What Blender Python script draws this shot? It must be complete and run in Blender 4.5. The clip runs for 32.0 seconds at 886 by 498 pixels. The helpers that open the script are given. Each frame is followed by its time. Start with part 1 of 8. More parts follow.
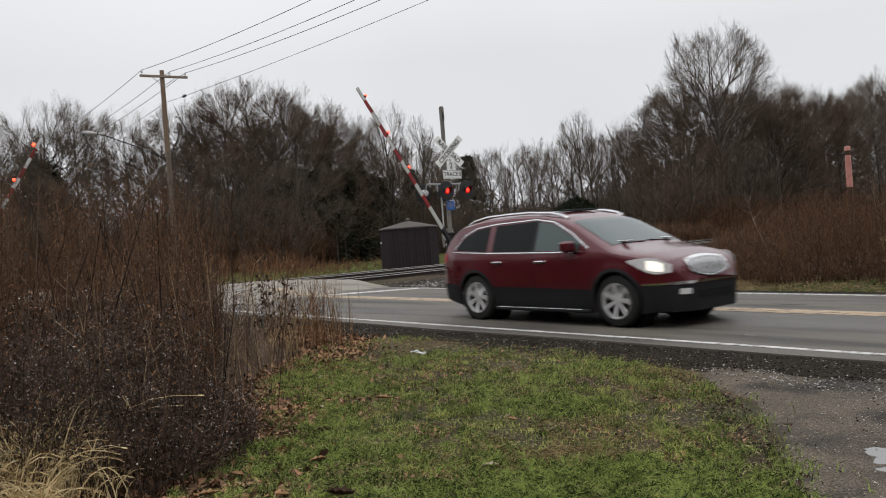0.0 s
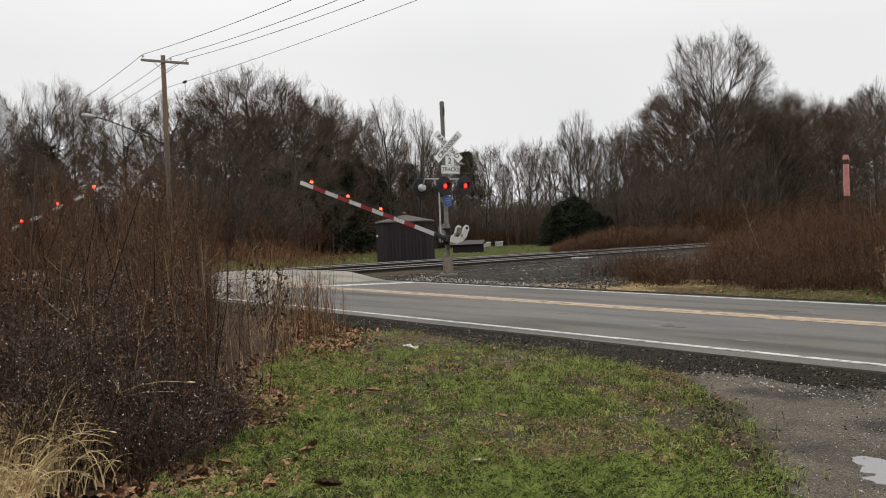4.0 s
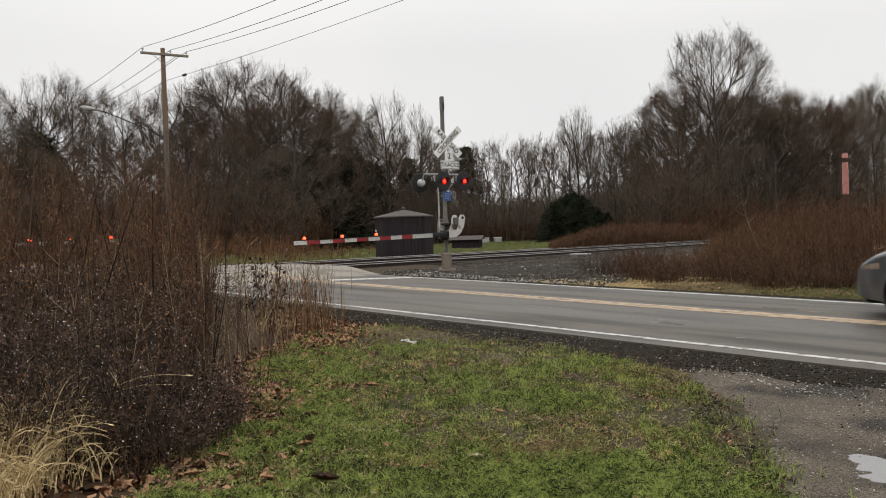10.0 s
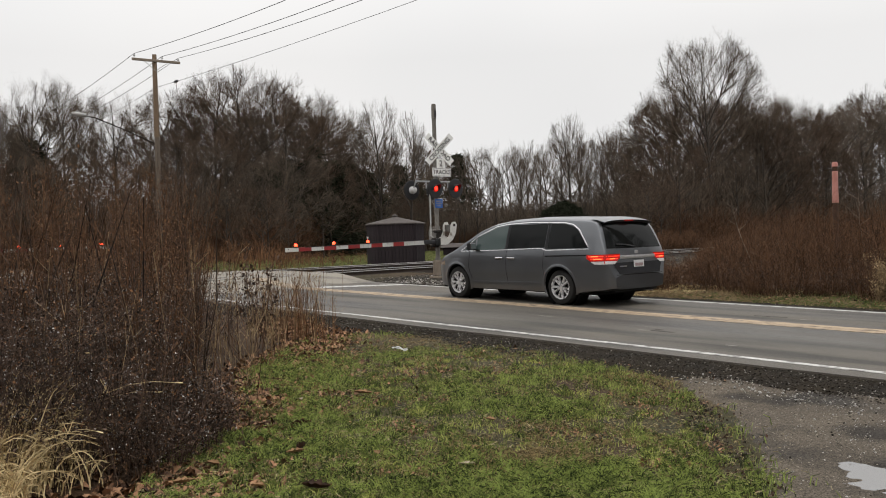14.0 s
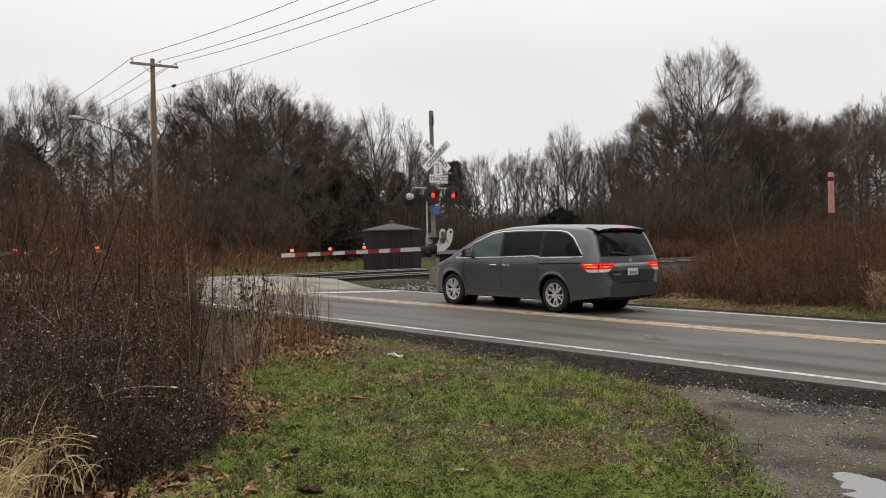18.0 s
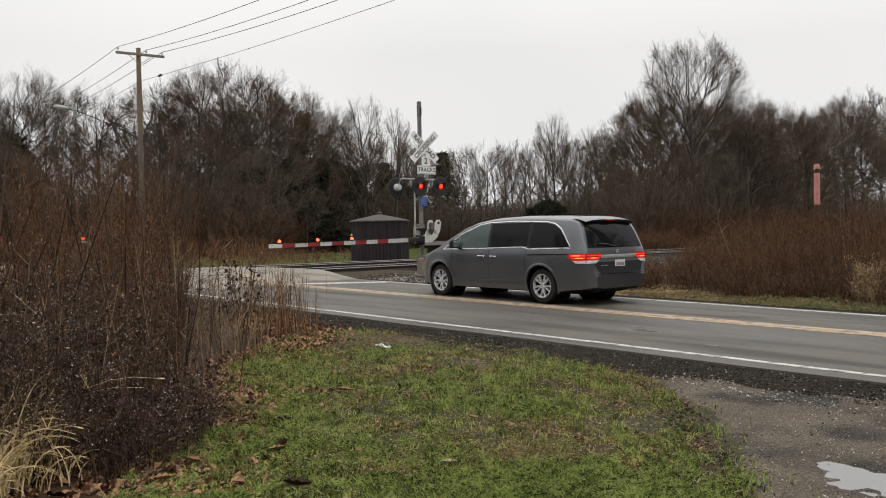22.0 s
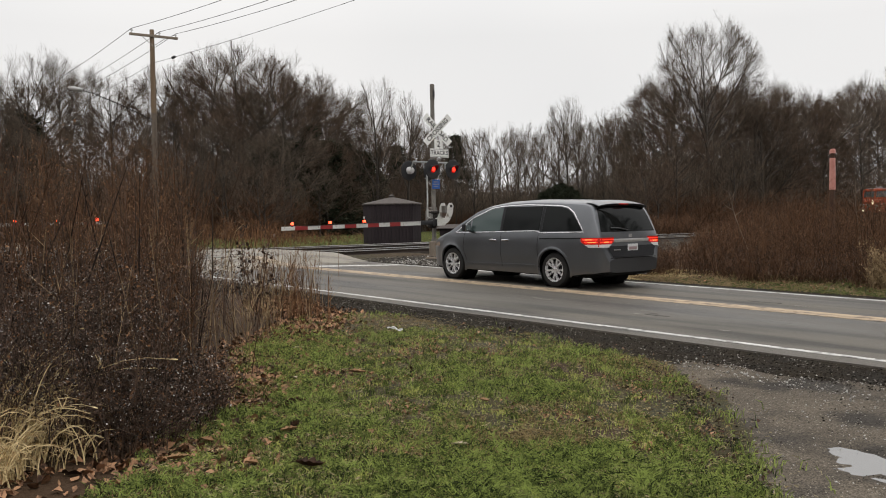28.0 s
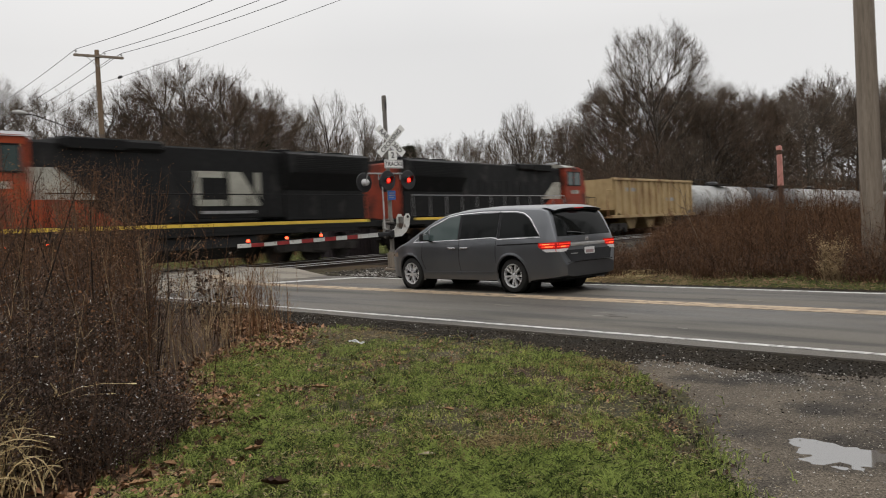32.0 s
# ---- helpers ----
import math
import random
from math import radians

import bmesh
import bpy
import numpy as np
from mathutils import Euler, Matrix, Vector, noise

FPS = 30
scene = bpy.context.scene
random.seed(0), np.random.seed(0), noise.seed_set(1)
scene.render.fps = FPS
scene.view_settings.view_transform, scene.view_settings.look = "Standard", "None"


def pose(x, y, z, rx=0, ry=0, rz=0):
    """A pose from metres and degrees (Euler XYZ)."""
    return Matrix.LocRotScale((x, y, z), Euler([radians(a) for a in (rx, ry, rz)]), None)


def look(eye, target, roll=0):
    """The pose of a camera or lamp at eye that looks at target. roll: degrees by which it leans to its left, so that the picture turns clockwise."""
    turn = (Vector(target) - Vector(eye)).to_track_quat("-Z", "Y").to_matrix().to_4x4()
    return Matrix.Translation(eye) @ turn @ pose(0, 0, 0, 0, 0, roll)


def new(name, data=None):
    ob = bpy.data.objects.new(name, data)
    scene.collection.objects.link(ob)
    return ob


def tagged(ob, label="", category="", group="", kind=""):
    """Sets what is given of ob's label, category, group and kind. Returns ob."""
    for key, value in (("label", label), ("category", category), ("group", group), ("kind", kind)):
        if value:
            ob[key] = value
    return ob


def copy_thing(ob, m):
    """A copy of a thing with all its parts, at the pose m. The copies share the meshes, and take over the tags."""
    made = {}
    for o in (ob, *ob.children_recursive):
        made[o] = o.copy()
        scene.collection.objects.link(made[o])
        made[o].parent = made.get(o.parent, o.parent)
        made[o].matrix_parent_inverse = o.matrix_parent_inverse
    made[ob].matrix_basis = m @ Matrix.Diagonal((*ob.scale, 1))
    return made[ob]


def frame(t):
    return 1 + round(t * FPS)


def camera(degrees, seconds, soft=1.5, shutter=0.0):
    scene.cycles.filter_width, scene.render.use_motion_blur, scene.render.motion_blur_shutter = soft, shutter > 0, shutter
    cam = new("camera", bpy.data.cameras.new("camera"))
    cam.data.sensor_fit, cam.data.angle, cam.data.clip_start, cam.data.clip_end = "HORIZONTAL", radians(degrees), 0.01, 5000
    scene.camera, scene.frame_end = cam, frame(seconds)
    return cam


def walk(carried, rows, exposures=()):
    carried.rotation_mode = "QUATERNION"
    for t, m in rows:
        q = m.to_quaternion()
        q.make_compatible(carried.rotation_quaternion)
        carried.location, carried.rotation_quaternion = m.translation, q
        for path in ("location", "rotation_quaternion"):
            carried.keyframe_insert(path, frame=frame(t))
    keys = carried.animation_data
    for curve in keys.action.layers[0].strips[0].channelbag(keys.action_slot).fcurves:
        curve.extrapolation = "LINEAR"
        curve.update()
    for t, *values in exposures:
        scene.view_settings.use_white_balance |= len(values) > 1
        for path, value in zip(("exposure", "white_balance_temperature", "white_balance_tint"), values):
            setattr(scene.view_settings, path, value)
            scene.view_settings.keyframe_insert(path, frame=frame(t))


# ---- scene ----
# World: x runs along the road (the crossing lies towards -x), y across it, away from the camera.
EYE = 1.60
cam = camera(53.6, 32.0, soft=1.0, shutter=0.36)
PATH = [  # seconds, pitch, roll, yaw of the hand-held camera
    (0, -0.61, 4.22, 50.63), (0.5, -1.19, 3.43, 51.32), (1, -1.62, 2.86, 50.77), (1.5, -1.48, 2.64, 51.00), (2, -1.68, 2.71, 51.57),
    (2.5, -1.87, 2.63, 51.49), (3, -1.76, 2.41, 50.77), (3.5, -0.92, 2.33, 50.37), (5.5, -1.15, 1.84, 50.37), (6, -1.74, 2.00, 50.27),
    (6.5, -1.82, 1.95, 50.25), (7, -1.51, 1.94, 50.36), (7.5, -1.31, 1.85, 50.23), (8, -1.25, 1.87, 50.11), (8.5, -1.38, 1.92, 50.23),
    (9, -1.28, 1.93, 50.15), (9.5, -1.20, 1.85, 50.05), (10, -1.26, 1.83, 50.30), (10.5, -1.23, 1.86, 50.50), (11, -1.22, 1.86, 50.38),
    (11.5, -1.24, 1.75, 50.45), (12, -1.21, 1.73, 50.25), (12.5, -1.08, 1.74, 50.04), (13, -0.97, 1.71, 49.99), (13.5, -0.89, 1.69, 49.65),
    (14, -0.80, 1.69, 49.75), (14.5, -0.52, 1.69, 49.75), (16.5, -0.36, 1.14, 49.26), (17, -0.38, 1.12, 49.31), (17.5, -0.42, 1.20, 49.41),
    (18, -0.37, 1.18, 49.52), (18.5, -1.18, 1.08, 49.22), (19, -1.60, 1.14, 49.42), (19.5, -1.62, 1.20, 49.59), (20, -1.50, 1.29, 49.60),
    (20.5, -1.32, 1.20, 49.35), (21, -1.34, 1.25, 49.09), (21.5, -1.16, 1.16, 48.95), (22, -0.97, 1.11, 48.72), (22.5, -1.27, 1.09, 48.48),
    (23, -1.46, 1.37, 48.23), (23.5, -1.28, 1.45, 47.56), (24, -1.50, 1.26, 49.35), (24.5, -1.58, 1.00, 50.34), (25, -1.52, 0.78, 49.90),
    (25.5, -1.57, 0.77, 49.41), (27.5, -2.23, 0.95, 49.88), (28, -2.05, 0.81, 49.53), (28.5, -1.88, 0.74, 49.58), (29, -2.08, 0.69, 49.47),
    (29.5, -2.01, 0.68, 49.15), (30, -1.60, 0.68, 49.07), (30.5, -1.64, 0.62, 48.51), (30.7, -1.79, 0.65, 47.69), (30.8, -1.87, 0.73, 47.13),
    (31, -0.68, 0.97, 45.58), (31.2, 0.53, 1.33, 44.95), (31.3, 0.47, 1.42, 45.43), (31.5, -0.32, 1.80, 46.63), (31.7, -1.18, 2.28, 47.53),
    (32, -1.50, 3.14, 46.73),
]
walk(cam, [(t, pose(0, 0, EYE, 90 + p, r, w)) for t, p, r, w in PATH],
     [(t, e, k, 10) for t, e, k in [(0, -0.04, 6480), (0.5, 0.0, 6500), (1.2, 0.06, 6530), (2, 0.08, 6560), (3.5, 0.08, 6620), (6, 0.08, 6720), (30.8, 0.10, 6740), (31.1, 0.10, 6740), (31.4, -0.06, 6720), (32, -0.04, 6720)]])

# ---- light: an even overcast sky ----
world = bpy.data.worlds.new("overcast_sky")
scene.world = world
world.use_nodes = True
wn = world.node_tree.nodes
wl = world.node_tree.links
wn.clear()
sky = wn.new("ShaderNodeTexSky")
sky.sky_type, sky.sun_disc = "NISHITA", False
sky.sun_elevation, sky.sun_rotation = radians(38), radians(200)
sky_soft = wn.new("ShaderNodeHueSaturation")
sky_soft.inputs["Saturation"].default_value = 0.12
sky_soft.inputs["Value"].default_value = 0.10
cloud_co = wn.new("ShaderNodeTexCoord")
cloud = wn.new("ShaderNodeTexNoise")
cloud.inputs["Scale"].default_value, cloud.inputs["Detail"].default_value = 1.6, 3.0
cloud_ramp = wn.new("ShaderNodeValToRGB")
cloud_ramp.color_ramp.elements[0].position, cloud_ramp.color_ramp.elements[1].position = 0.3, 0.75
cloud_ramp.color_ramp.elements[0].color = (0.745, 0.76, 0.785, 1)
cloud_ramp.color_ramp.elements[1].color = (0.87, 0.875, 0.89, 1)
sky_mix = wn.new("ShaderNodeMix")
sky_mix.data_type = "RGBA"
sky_mix.inputs["Factor"].default_value = 0.93
sky_bg = wn.new("ShaderNodeBackground")
# overcast: brighter overhead than along the horizon
sky_sep = wn.new("ShaderNodeSeparateXYZ")
sky_lift = wn.new("ShaderNodeMapRange")
sky_lift.inputs["From Min"].default_value, sky_lift.inputs["From Max"].default_value = 0.20, 1.0
sky_lift.inputs["To Min"].default_value, sky_lift.inputs["To Max"].default_value = 1.0, 2.3
wl.new(cloud_co.outputs["Generated"], sky_sep.inputs["Vector"])
wl.new(sky_sep.outputs["Z"], sky_lift.inputs["Value"])
wl.new(sky_lift.outputs["Result"], sky_bg.inputs["Strength"])
sky_out = wn.new("ShaderNodeOutputWorld")
wl.new(sky.outputs["Color"], sky_soft.inputs["Color"])
wl.new(cloud_co.outputs["Generated"], cloud.inputs["Vector"])
wl.new(cloud.outputs["Fac"], cloud_ramp.inputs["Fac"])
wl.new(sky_soft.outputs["Color"], sky_mix.inputs["A"])
wl.new(cloud_ramp.outputs["Color"], sky_mix.inputs["B"])
wl.new(sky_mix.outputs["Result"], sky_bg.inputs["Color"])
wl.new(sky_bg.outputs["Background"], sky_out.inputs["Surface"])
sun = new("sun", bpy.data.lights.new("sun", "SUN"))
sun.data.energy, sun.data.angle, sun.data.color = 0.6, radians(30), (1.0, 0.97, 0.93)
sun.matrix_world = look((0, 0, 50), (-18, 26, 0))


# ---- materials ----
def surf(name, dark, light, scale=6.0, rough=0.7, metal=0.0, bump=0.0, fine=None, coat=0.0, island=False, wear=None, stretch=(1, 1, 1), rvar=0.12, spec=None):
    """A procedural surface: two noises between two base colours, roughness variation, relief; wear=(colour, amount, scale)."""
    m = bpy.data.materials.new(name)
    m.use_nodes = True
    nt = m.node_tree
    n, l = nt.nodes, nt.links
    b = n["Principled BSDF"]
    co = n.new("ShaderNodeTexCoord")
    mp = n.new("ShaderNodeMapping")
    mp.inputs["Scale"].default_value = stretch
    l.new(co.outputs["Object"], mp.inputs["Vector"])
    n1 = n.new("ShaderNodeTexNoise")
    n1.inputs["Scale"].default_value, n1.inputs["Detail"].default_value = scale, 5.0
    n2 = n.new("ShaderNodeTexNoise")
    n2.inputs["Scale"].default_value, n2.inputs["Detail"].default_value = fine or scale * 9, 3.0
    l.new(mp.outputs["Vector"], n1.inputs["Vector"])
    l.new(mp.outputs["Vector"], n2.inputs["Vector"])
    mixf = n.new("ShaderNodeMath")
    mixf.operation = "MULTIPLY_ADD"
    mixf.inputs[1].default_value = 0.45
    add = n.new("ShaderNodeMath")
    add.operation = "MULTIPLY"
    add.inputs[1].default_value = 0.55
    l.new(n1.outputs["Fac"], add.inputs[0])
    l.new(n2.outputs["Fac"], mixf.inputs[0])
    l.new(add.outputs[0], mixf.inputs[2])
    spread = n.new("ShaderNodeMapRange")
    spread.inputs["From Min"].default_value, spread.inputs["From Max"].default_value = 0.34, 0.66
    if island:
        g = n.new("ShaderNodeNewGeometry")
        isl = n.new("ShaderNodeMath")
        isl.operation = "MULTIPLY_ADD"
        isl.inputs[1].default_value, isl.inputs[2].default_value = 0.36, -0.18
        l.new(g.outputs["Random Per Island"], isl.inputs[0])
        plus = n.new("ShaderNodeMath")
        l.new(isl.outputs[0], plus.inputs[0])
        l.new(mixf.outputs[0], plus.inputs[1])
        l.new(plus.outputs[0], spread.inputs["Value"])
    else:
        info = n.new("ShaderNodeObjectInfo")
        isl = n.new("ShaderNodeMath")
        isl.operation = "MULTIPLY_ADD"
        isl.inputs[1].default_value, isl.inputs[2].default_value = 0.10, -0.05
        l.new(info.outputs["Random"], isl.inputs[0])
        plus = n.new("ShaderNodeMath")
        l.new(isl.outputs[0], plus.inputs[0])
        l.new(mixf.outputs[0], plus.inputs[1])
        l.new(plus.outputs[0], spread.inputs["Value"])
    mix = n.new("ShaderNodeMix")
    mix.data_type = "RGBA"
    mix.inputs["A"].default_value, mix.inputs["B"].default_value = (*dark, 1), (*light, 1)
    l.new(spread.outputs["Result"], mix.inputs["Factor"])
    colour = mix.outputs["Result"]
    if wear:
        n3 = n.new("ShaderNodeTexNoise")
        n3.inputs["Scale"].default_value, n3.inputs["Detail"].default_value = wear[2], 8.0
        l.new(mp.outputs["Vector"], n3.inputs["Vector"])
        wr = n.new("ShaderNodeMapRange")
        wr.inputs["From Min"].default_value, wr.inputs["From Max"].default_value = 0.62 - wear[1] * 0.3, 0.72 - wear[1] * 0.2
        l.new(n3.outputs["Fac"], wr.inputs["Value"])
        mw = n.new("ShaderNodeMix")
        mw.data_type = "RGBA"
        mw.inputs["B"].default_value = (*wear[0], 1)
        l.new(wr.outputs["Result"], mw.inputs["Factor"])
        l.new(colour, mw.inputs["A"])
        colour = mw.outputs["Result"]
    l.new(colour, b.inputs["Base Color"])
    rr = n.new("ShaderNodeMapRange")
    rr.inputs["From Min"].default_value, rr.inputs["From Max"].default_value = 0.3, 0.7
    rr.inputs["To Min"].default_value, rr.inputs["To Max"].default_value = max(0.02, rough - rvar), min(1, rough + rvar)
    l.new(n1.outputs["Fac"], rr.inputs["Value"])
    l.new(rr.outputs["Result"], b.inputs["Roughness"])
    b.inputs["Metallic"].default_value = metal
    b.inputs["Specular IOR Level"].default_value = spec if spec is not None else (0.5 if rough <= 0.5 else 0.18)
    b.inputs["Coat Weight"].default_value = coat
    b.inputs["Coat Roughness"].default_value = 0.06
    if bump:
        bp = n.new("ShaderNodeBump")
        bp.inputs["Strength"].default_value, bp.inputs["Distance"].default_value = 1.0, bump
        l.new(n2.outputs["Fac"], bp.inputs["Height"])
        l.new(bp.outputs["Normal"], b.inputs["Normal"])
    return m


def glow(name, colour, strength, base=(0.3, 0.02, 0.02)):
    m = bpy.data.materials.new(name)
    m.use_nodes = True
    b = m.node_tree.nodes["Principled BSDF"]
    b.inputs["Base Color"].default_value, b.inputs["Roughness"].default_value = (*base, 1), 0.2
    b.inputs["Emission Color"].default_value, b.inputs["Emission Strength"].default_value = (*colour, 1), strength
    return m


def glazing(name, tint, rough=0.03, spec=0.22):
    """Dark automotive glass: a glossy pane over a deep tint."""
    m = bpy.data.materials.new(name)
    m.use_nodes = True
    b = m.node_tree.nodes["Principled BSDF"]
    b.inputs["Base Color"].default_value, b.inputs["Roughness"].default_value = (*tint, 1), rough
    b.inputs["IOR"].default_value = 1.45
    b.inputs["Specular IOR Level"].default_value = spec
    return m


def gravelly(name, dark, light, pale, share, scale, mud=None):
    """Loose stone: cells of uneven tone with a share of pale ones, gathered in patches; mud lies in broad wet stains."""
    m = surf(name, dark, light, 1.3, 0.75, fine=scale * 0.7, wear=(mud, 0.45, 1.1) if mud else None, spec=0.03)
    n, l = m.node_tree.nodes, m.node_tree.links
    b = n["Principled BSDF"]
    ground = b.inputs["Base Color"].links[0].from_socket
    co = [k for k in n if k.type == "TEX_COORD"][0]
    cell = n.new("ShaderNodeTexVoronoi")
    cell.inputs["Scale"].default_value = scale
    l.new(co.outputs["Object"], cell.inputs["Vector"])
    sep = n.new("ShaderNodeSeparateColor")
    l.new(cell.outputs["Color"], sep.inputs["Color"])
    patch = n.new("ShaderNodeTexNoise")
    patch.inputs["Scale"].default_value, patch.inputs["Detail"].default_value = 2.3, 4
    l.new(co.outputs["Object"], patch.inputs["Vector"])
    near = n.new("ShaderNodeMapRange")
    near.inputs["From Min"].default_value, near.inputs["From Max"].default_value = 0.38, 0.66
    near.inputs["To Min"].default_value, near.inputs["To Max"].default_value = 1 - share * 0.2, 1 - share * 2.0
    l.new(patch.outputs["Fac"], near.inputs["Value"])
    more = n.new("ShaderNodeMath")
    more.operation = "GREATER_THAN"
    l.new(sep.outputs["Red"], more.inputs[0])
    l.new(near.outputs["Result"], more.inputs[1])
    tone = n.new("ShaderNodeMapRange")
    tone.inputs["To Min"].default_value, tone.inputs["To Max"].default_value = 0.45, 1.5
    l.new(sep.outputs["Green"], tone.inputs["Value"])
    scaled = n.new("ShaderNodeVectorMath")
    scaled.operation = "SCALE"
    l.new(ground, scaled.inputs[0])
    l.new(tone.outputs["Result"], scaled.inputs["Scale"])
    mix = n.new("ShaderNodeMix")
    mix.data_type = "RGBA"
    mix.inputs["B"].default_value = (*pale, 1)
    l.new(more.outputs[0], mix.inputs["Factor"])
    l.new(scaled.outputs["Vector"], mix.inputs["A"])
    l.new(mix.outputs["Result"], b.inputs["Base Color"])
    bp = n.new("ShaderNodeBump")
    bp.inputs["Strength"].default_value, bp.inputs["Distance"].default_value = 0.8, 0.35 / scale
    bp.invert = True
    l.new(cell.outputs["Distance"], bp.inputs["Height"])
    l.new(bp.outputs["Normal"], b.inputs["Normal"])
    return m


M_STEM = surf("dry_stem", (0.050, 0.025, 0.012), (0.215, 0.110, 0.052), 3, 0.85, island=True)
M_PLUME = surf("tan_plumes", (0.062, 0.036, 0.020), (0.240, 0.145, 0.083), 2.5, 0.9, island=True)
M_BRUSH = surf("brush_seed", (0.046, 0.024, 0.012), (0.172, 0.094, 0.049), 1.2, 0.9, island=True)
M_STEM_RED = surf("russet_stem", (0.034, 0.017, 0.009), (0.132, 0.070, 0.037), 3, 0.85, island=True)
M_STEM_DARK = surf("dark_stem", (0.017, 0.012, 0.0095), (0.122, 0.080, 0.058), 3, 0.85, island=True)
M_STRAW = surf("straw", (0.33, 0.235, 0.11), (0.84, 0.68, 0.39), 4, 0.75, island=True)
M_FLUFF = surf("seed_fluff", (0.16, 0.15, 0.145), (0.50, 0.475, 0.45), 4, 0.9, island=True)
M_BARK = surf("bark", (0.030, 0.025, 0.021), (0.080, 0.067, 0.056), 3, 0.9, bump=0.01, stretch=(1, 1, 0.25))
M_TWIG = surf("twigs", (0.044, 0.034, 0.025), (0.148, 0.115, 0.086), 2, 0.9, island=True)
M_TWIG_RED = surf("reddish_twigs", (0.036, 0.025, 0.018), (0.120, 0.082, 0.056), 2, 0.9, island=True)
M_PINE = surf("evergreen_needles", (0.014, 0.018, 0.011), (0.046, 0.050, 0.033), 3, 0.9, island=True, spec=0.02)
M_GRASS = surf("grass_blades", (0.016, 0.029, 0.007), (0.358, 0.432, 0.120), 5.5, 0.55, island=True, spec=0.25, fine=17)
M_SOIL = surf("dark_wet_soil", (0.010, 0.008, 0.006), (0.036, 0.028, 0.020), 6, 0.8, island=True)
M_LEAF = surf("dead_leaves", (0.030, 0.014, 0.007), (0.36, 0.200, 0.112), 5, 0.65, island=True)
M_ASPHALT = surf("asphalt", (0.068, 0.061, 0.051), (0.136, 0.121, 0.099), 0.7, 0.58, bump=0.003, fine=220, stretch=(0.12, 1, 1), wear=((0.050, 0.046, 0.040), 0.46, 1.9), rvar=0.2, spec=0.3)
M_CROSSING = surf("crossing_paving", (0.175, 0.155, 0.125), (0.275, 0.248, 0.205), 0.8, 0.6, bump=0.003, fine=150, wear=((0.12, 0.105, 0.085), 0.3, 1.1))
M_WHITELINE = surf("white_road_paint", (0.36, 0.35, 0.335), (0.58, 0.57, 0.545), 4, 0.55, wear=((0.16, 0.15, 0.14), 0.40, 7))
M_YELLOW = surf("faded_yellow_road_paint", (0.31, 0.232, 0.155), (0.455, 0.350, 0.240), 3, 0.6, wear=((0.18, 0.145, 0.112), 0.46, 6))
M_GRAVEL = gravelly("dark_gravel", (0.009, 0.007, 0.005), (0.036, 0.029, 0.021), (0.34, 0.32, 0.29), 0.010, 85)
M_DRIVE = gravelly("wet_gravel_drive", (0.050, 0.042, 0.034), (0.128, 0.108, 0.085), (0.30, 0.27, 0.22), 0.012, 110, (0.046, 0.041, 0.036))
M_STONE = surf("pale_stones", (0.16, 0.15, 0.14), (0.50, 0.48, 0.45), 3, 0.7, island=True)
M_STONE_DARK = surf("dark_stones", (0.008, 0.0065, 0.005), (0.045, 0.037, 0.029), 3, 0.7, island=True, spec=0.05)
M_STONE_GREY = surf("grey_stones", (0.020, 0.018, 0.014), (0.115, 0.102, 0.085), 3, 0.7, island=True)
M_STRAW_DULL = surf("dull_straw", (0.15, 0.098, 0.052), (0.40, 0.295, 0.17), 4, 0.8, island=True)
M_THATCH = surf("thatch_straw", (0.10, 0.082, 0.042), (0.42, 0.355, 0.20), 3, 0.8, island=True)
M_BALLAST = gravelly("ballast", (0.011, 0.009, 0.007), (0.046, 0.039, 0.031), (0.16, 0.145, 0.12), 0.05, 22)
M_RAIL = surf("rail_steel", (0.022, 0.016, 0.013), (0.055, 0.040, 0.032), 8, 0.7, metal=0.2)
# polished steel; the sky's grazing reflection is put into the pale colour
M_RAILTOP = surf("rail_head_pale_sheen", (0.24, 0.23, 0.215), (0.36, 0.345, 0.325), 8, 0.5, metal=0.2)
M_TIE = surf("weathered_ties", (0.035, 0.030, 0.026), (0.10, 0.088, 0.075), 5, 0.85, bump=0.006)
M_WOODPOLE = surf("weathered_pole_wood", (0.13, 0.105, 0.082), (0.27, 0.225, 0.18), 2.5, 0.85, bump=0.006, stretch=(4, 4, 0.2))
M_POLE_ORANGE = surf("treated_pole_wood", (0.115, 0.080, 0.053), (0.215, 0.155, 0.105), 2.5, 0.85, stretch=(4, 4, 0.2))
# grey-brown wood with the shade on the lower pole put into its colour
M_POLE_DARK = surf("shaded_pole_wood", (0.060, 0.048, 0.038), (0.150, 0.122, 0.098), 2.5, 0.85, stretch=(4, 4, 0.2))
M_GALV = surf("galvanised_steel", (0.22, 0.22, 0.22), (0.40, 0.40, 0.40), 5, 0.5, metal=0.6)
M_ALU = surf("painted_aluminium", (0.30, 0.30, 0.29), (0.44, 0.44, 0.42), 4, 0.5, wear=((0.16, 0.14, 0.12), 0.2, 3))
M_BLACK = surf("black_metal", (0.008, 0.008, 0.009), (0.022, 0.022, 0.024), 6, 0.5)
M_RUBBER = surf("tyre_rubber", (0.010, 0.010, 0.010), (0.026, 0.025, 0.024), 9, 0.75, bump=0.002)
M_UNDER = surf("dark_underbody", (0.004, 0.004, 0.004), (0.012, 0.012, 0.012), 4, 0.8)
M_SIGNWHITE = surf("white_sign_sheet", (0.72, 0.72, 0.69), (0.86, 0.86, 0.83), 5, 0.45, wear=((0.45, 0.43, 0.39), 0.10, 5))
M_SIGNBLACK = surf("black_sign_paint", (0.012, 0.012, 0.012), (0.03, 0.03, 0.03), 6, 0.5)
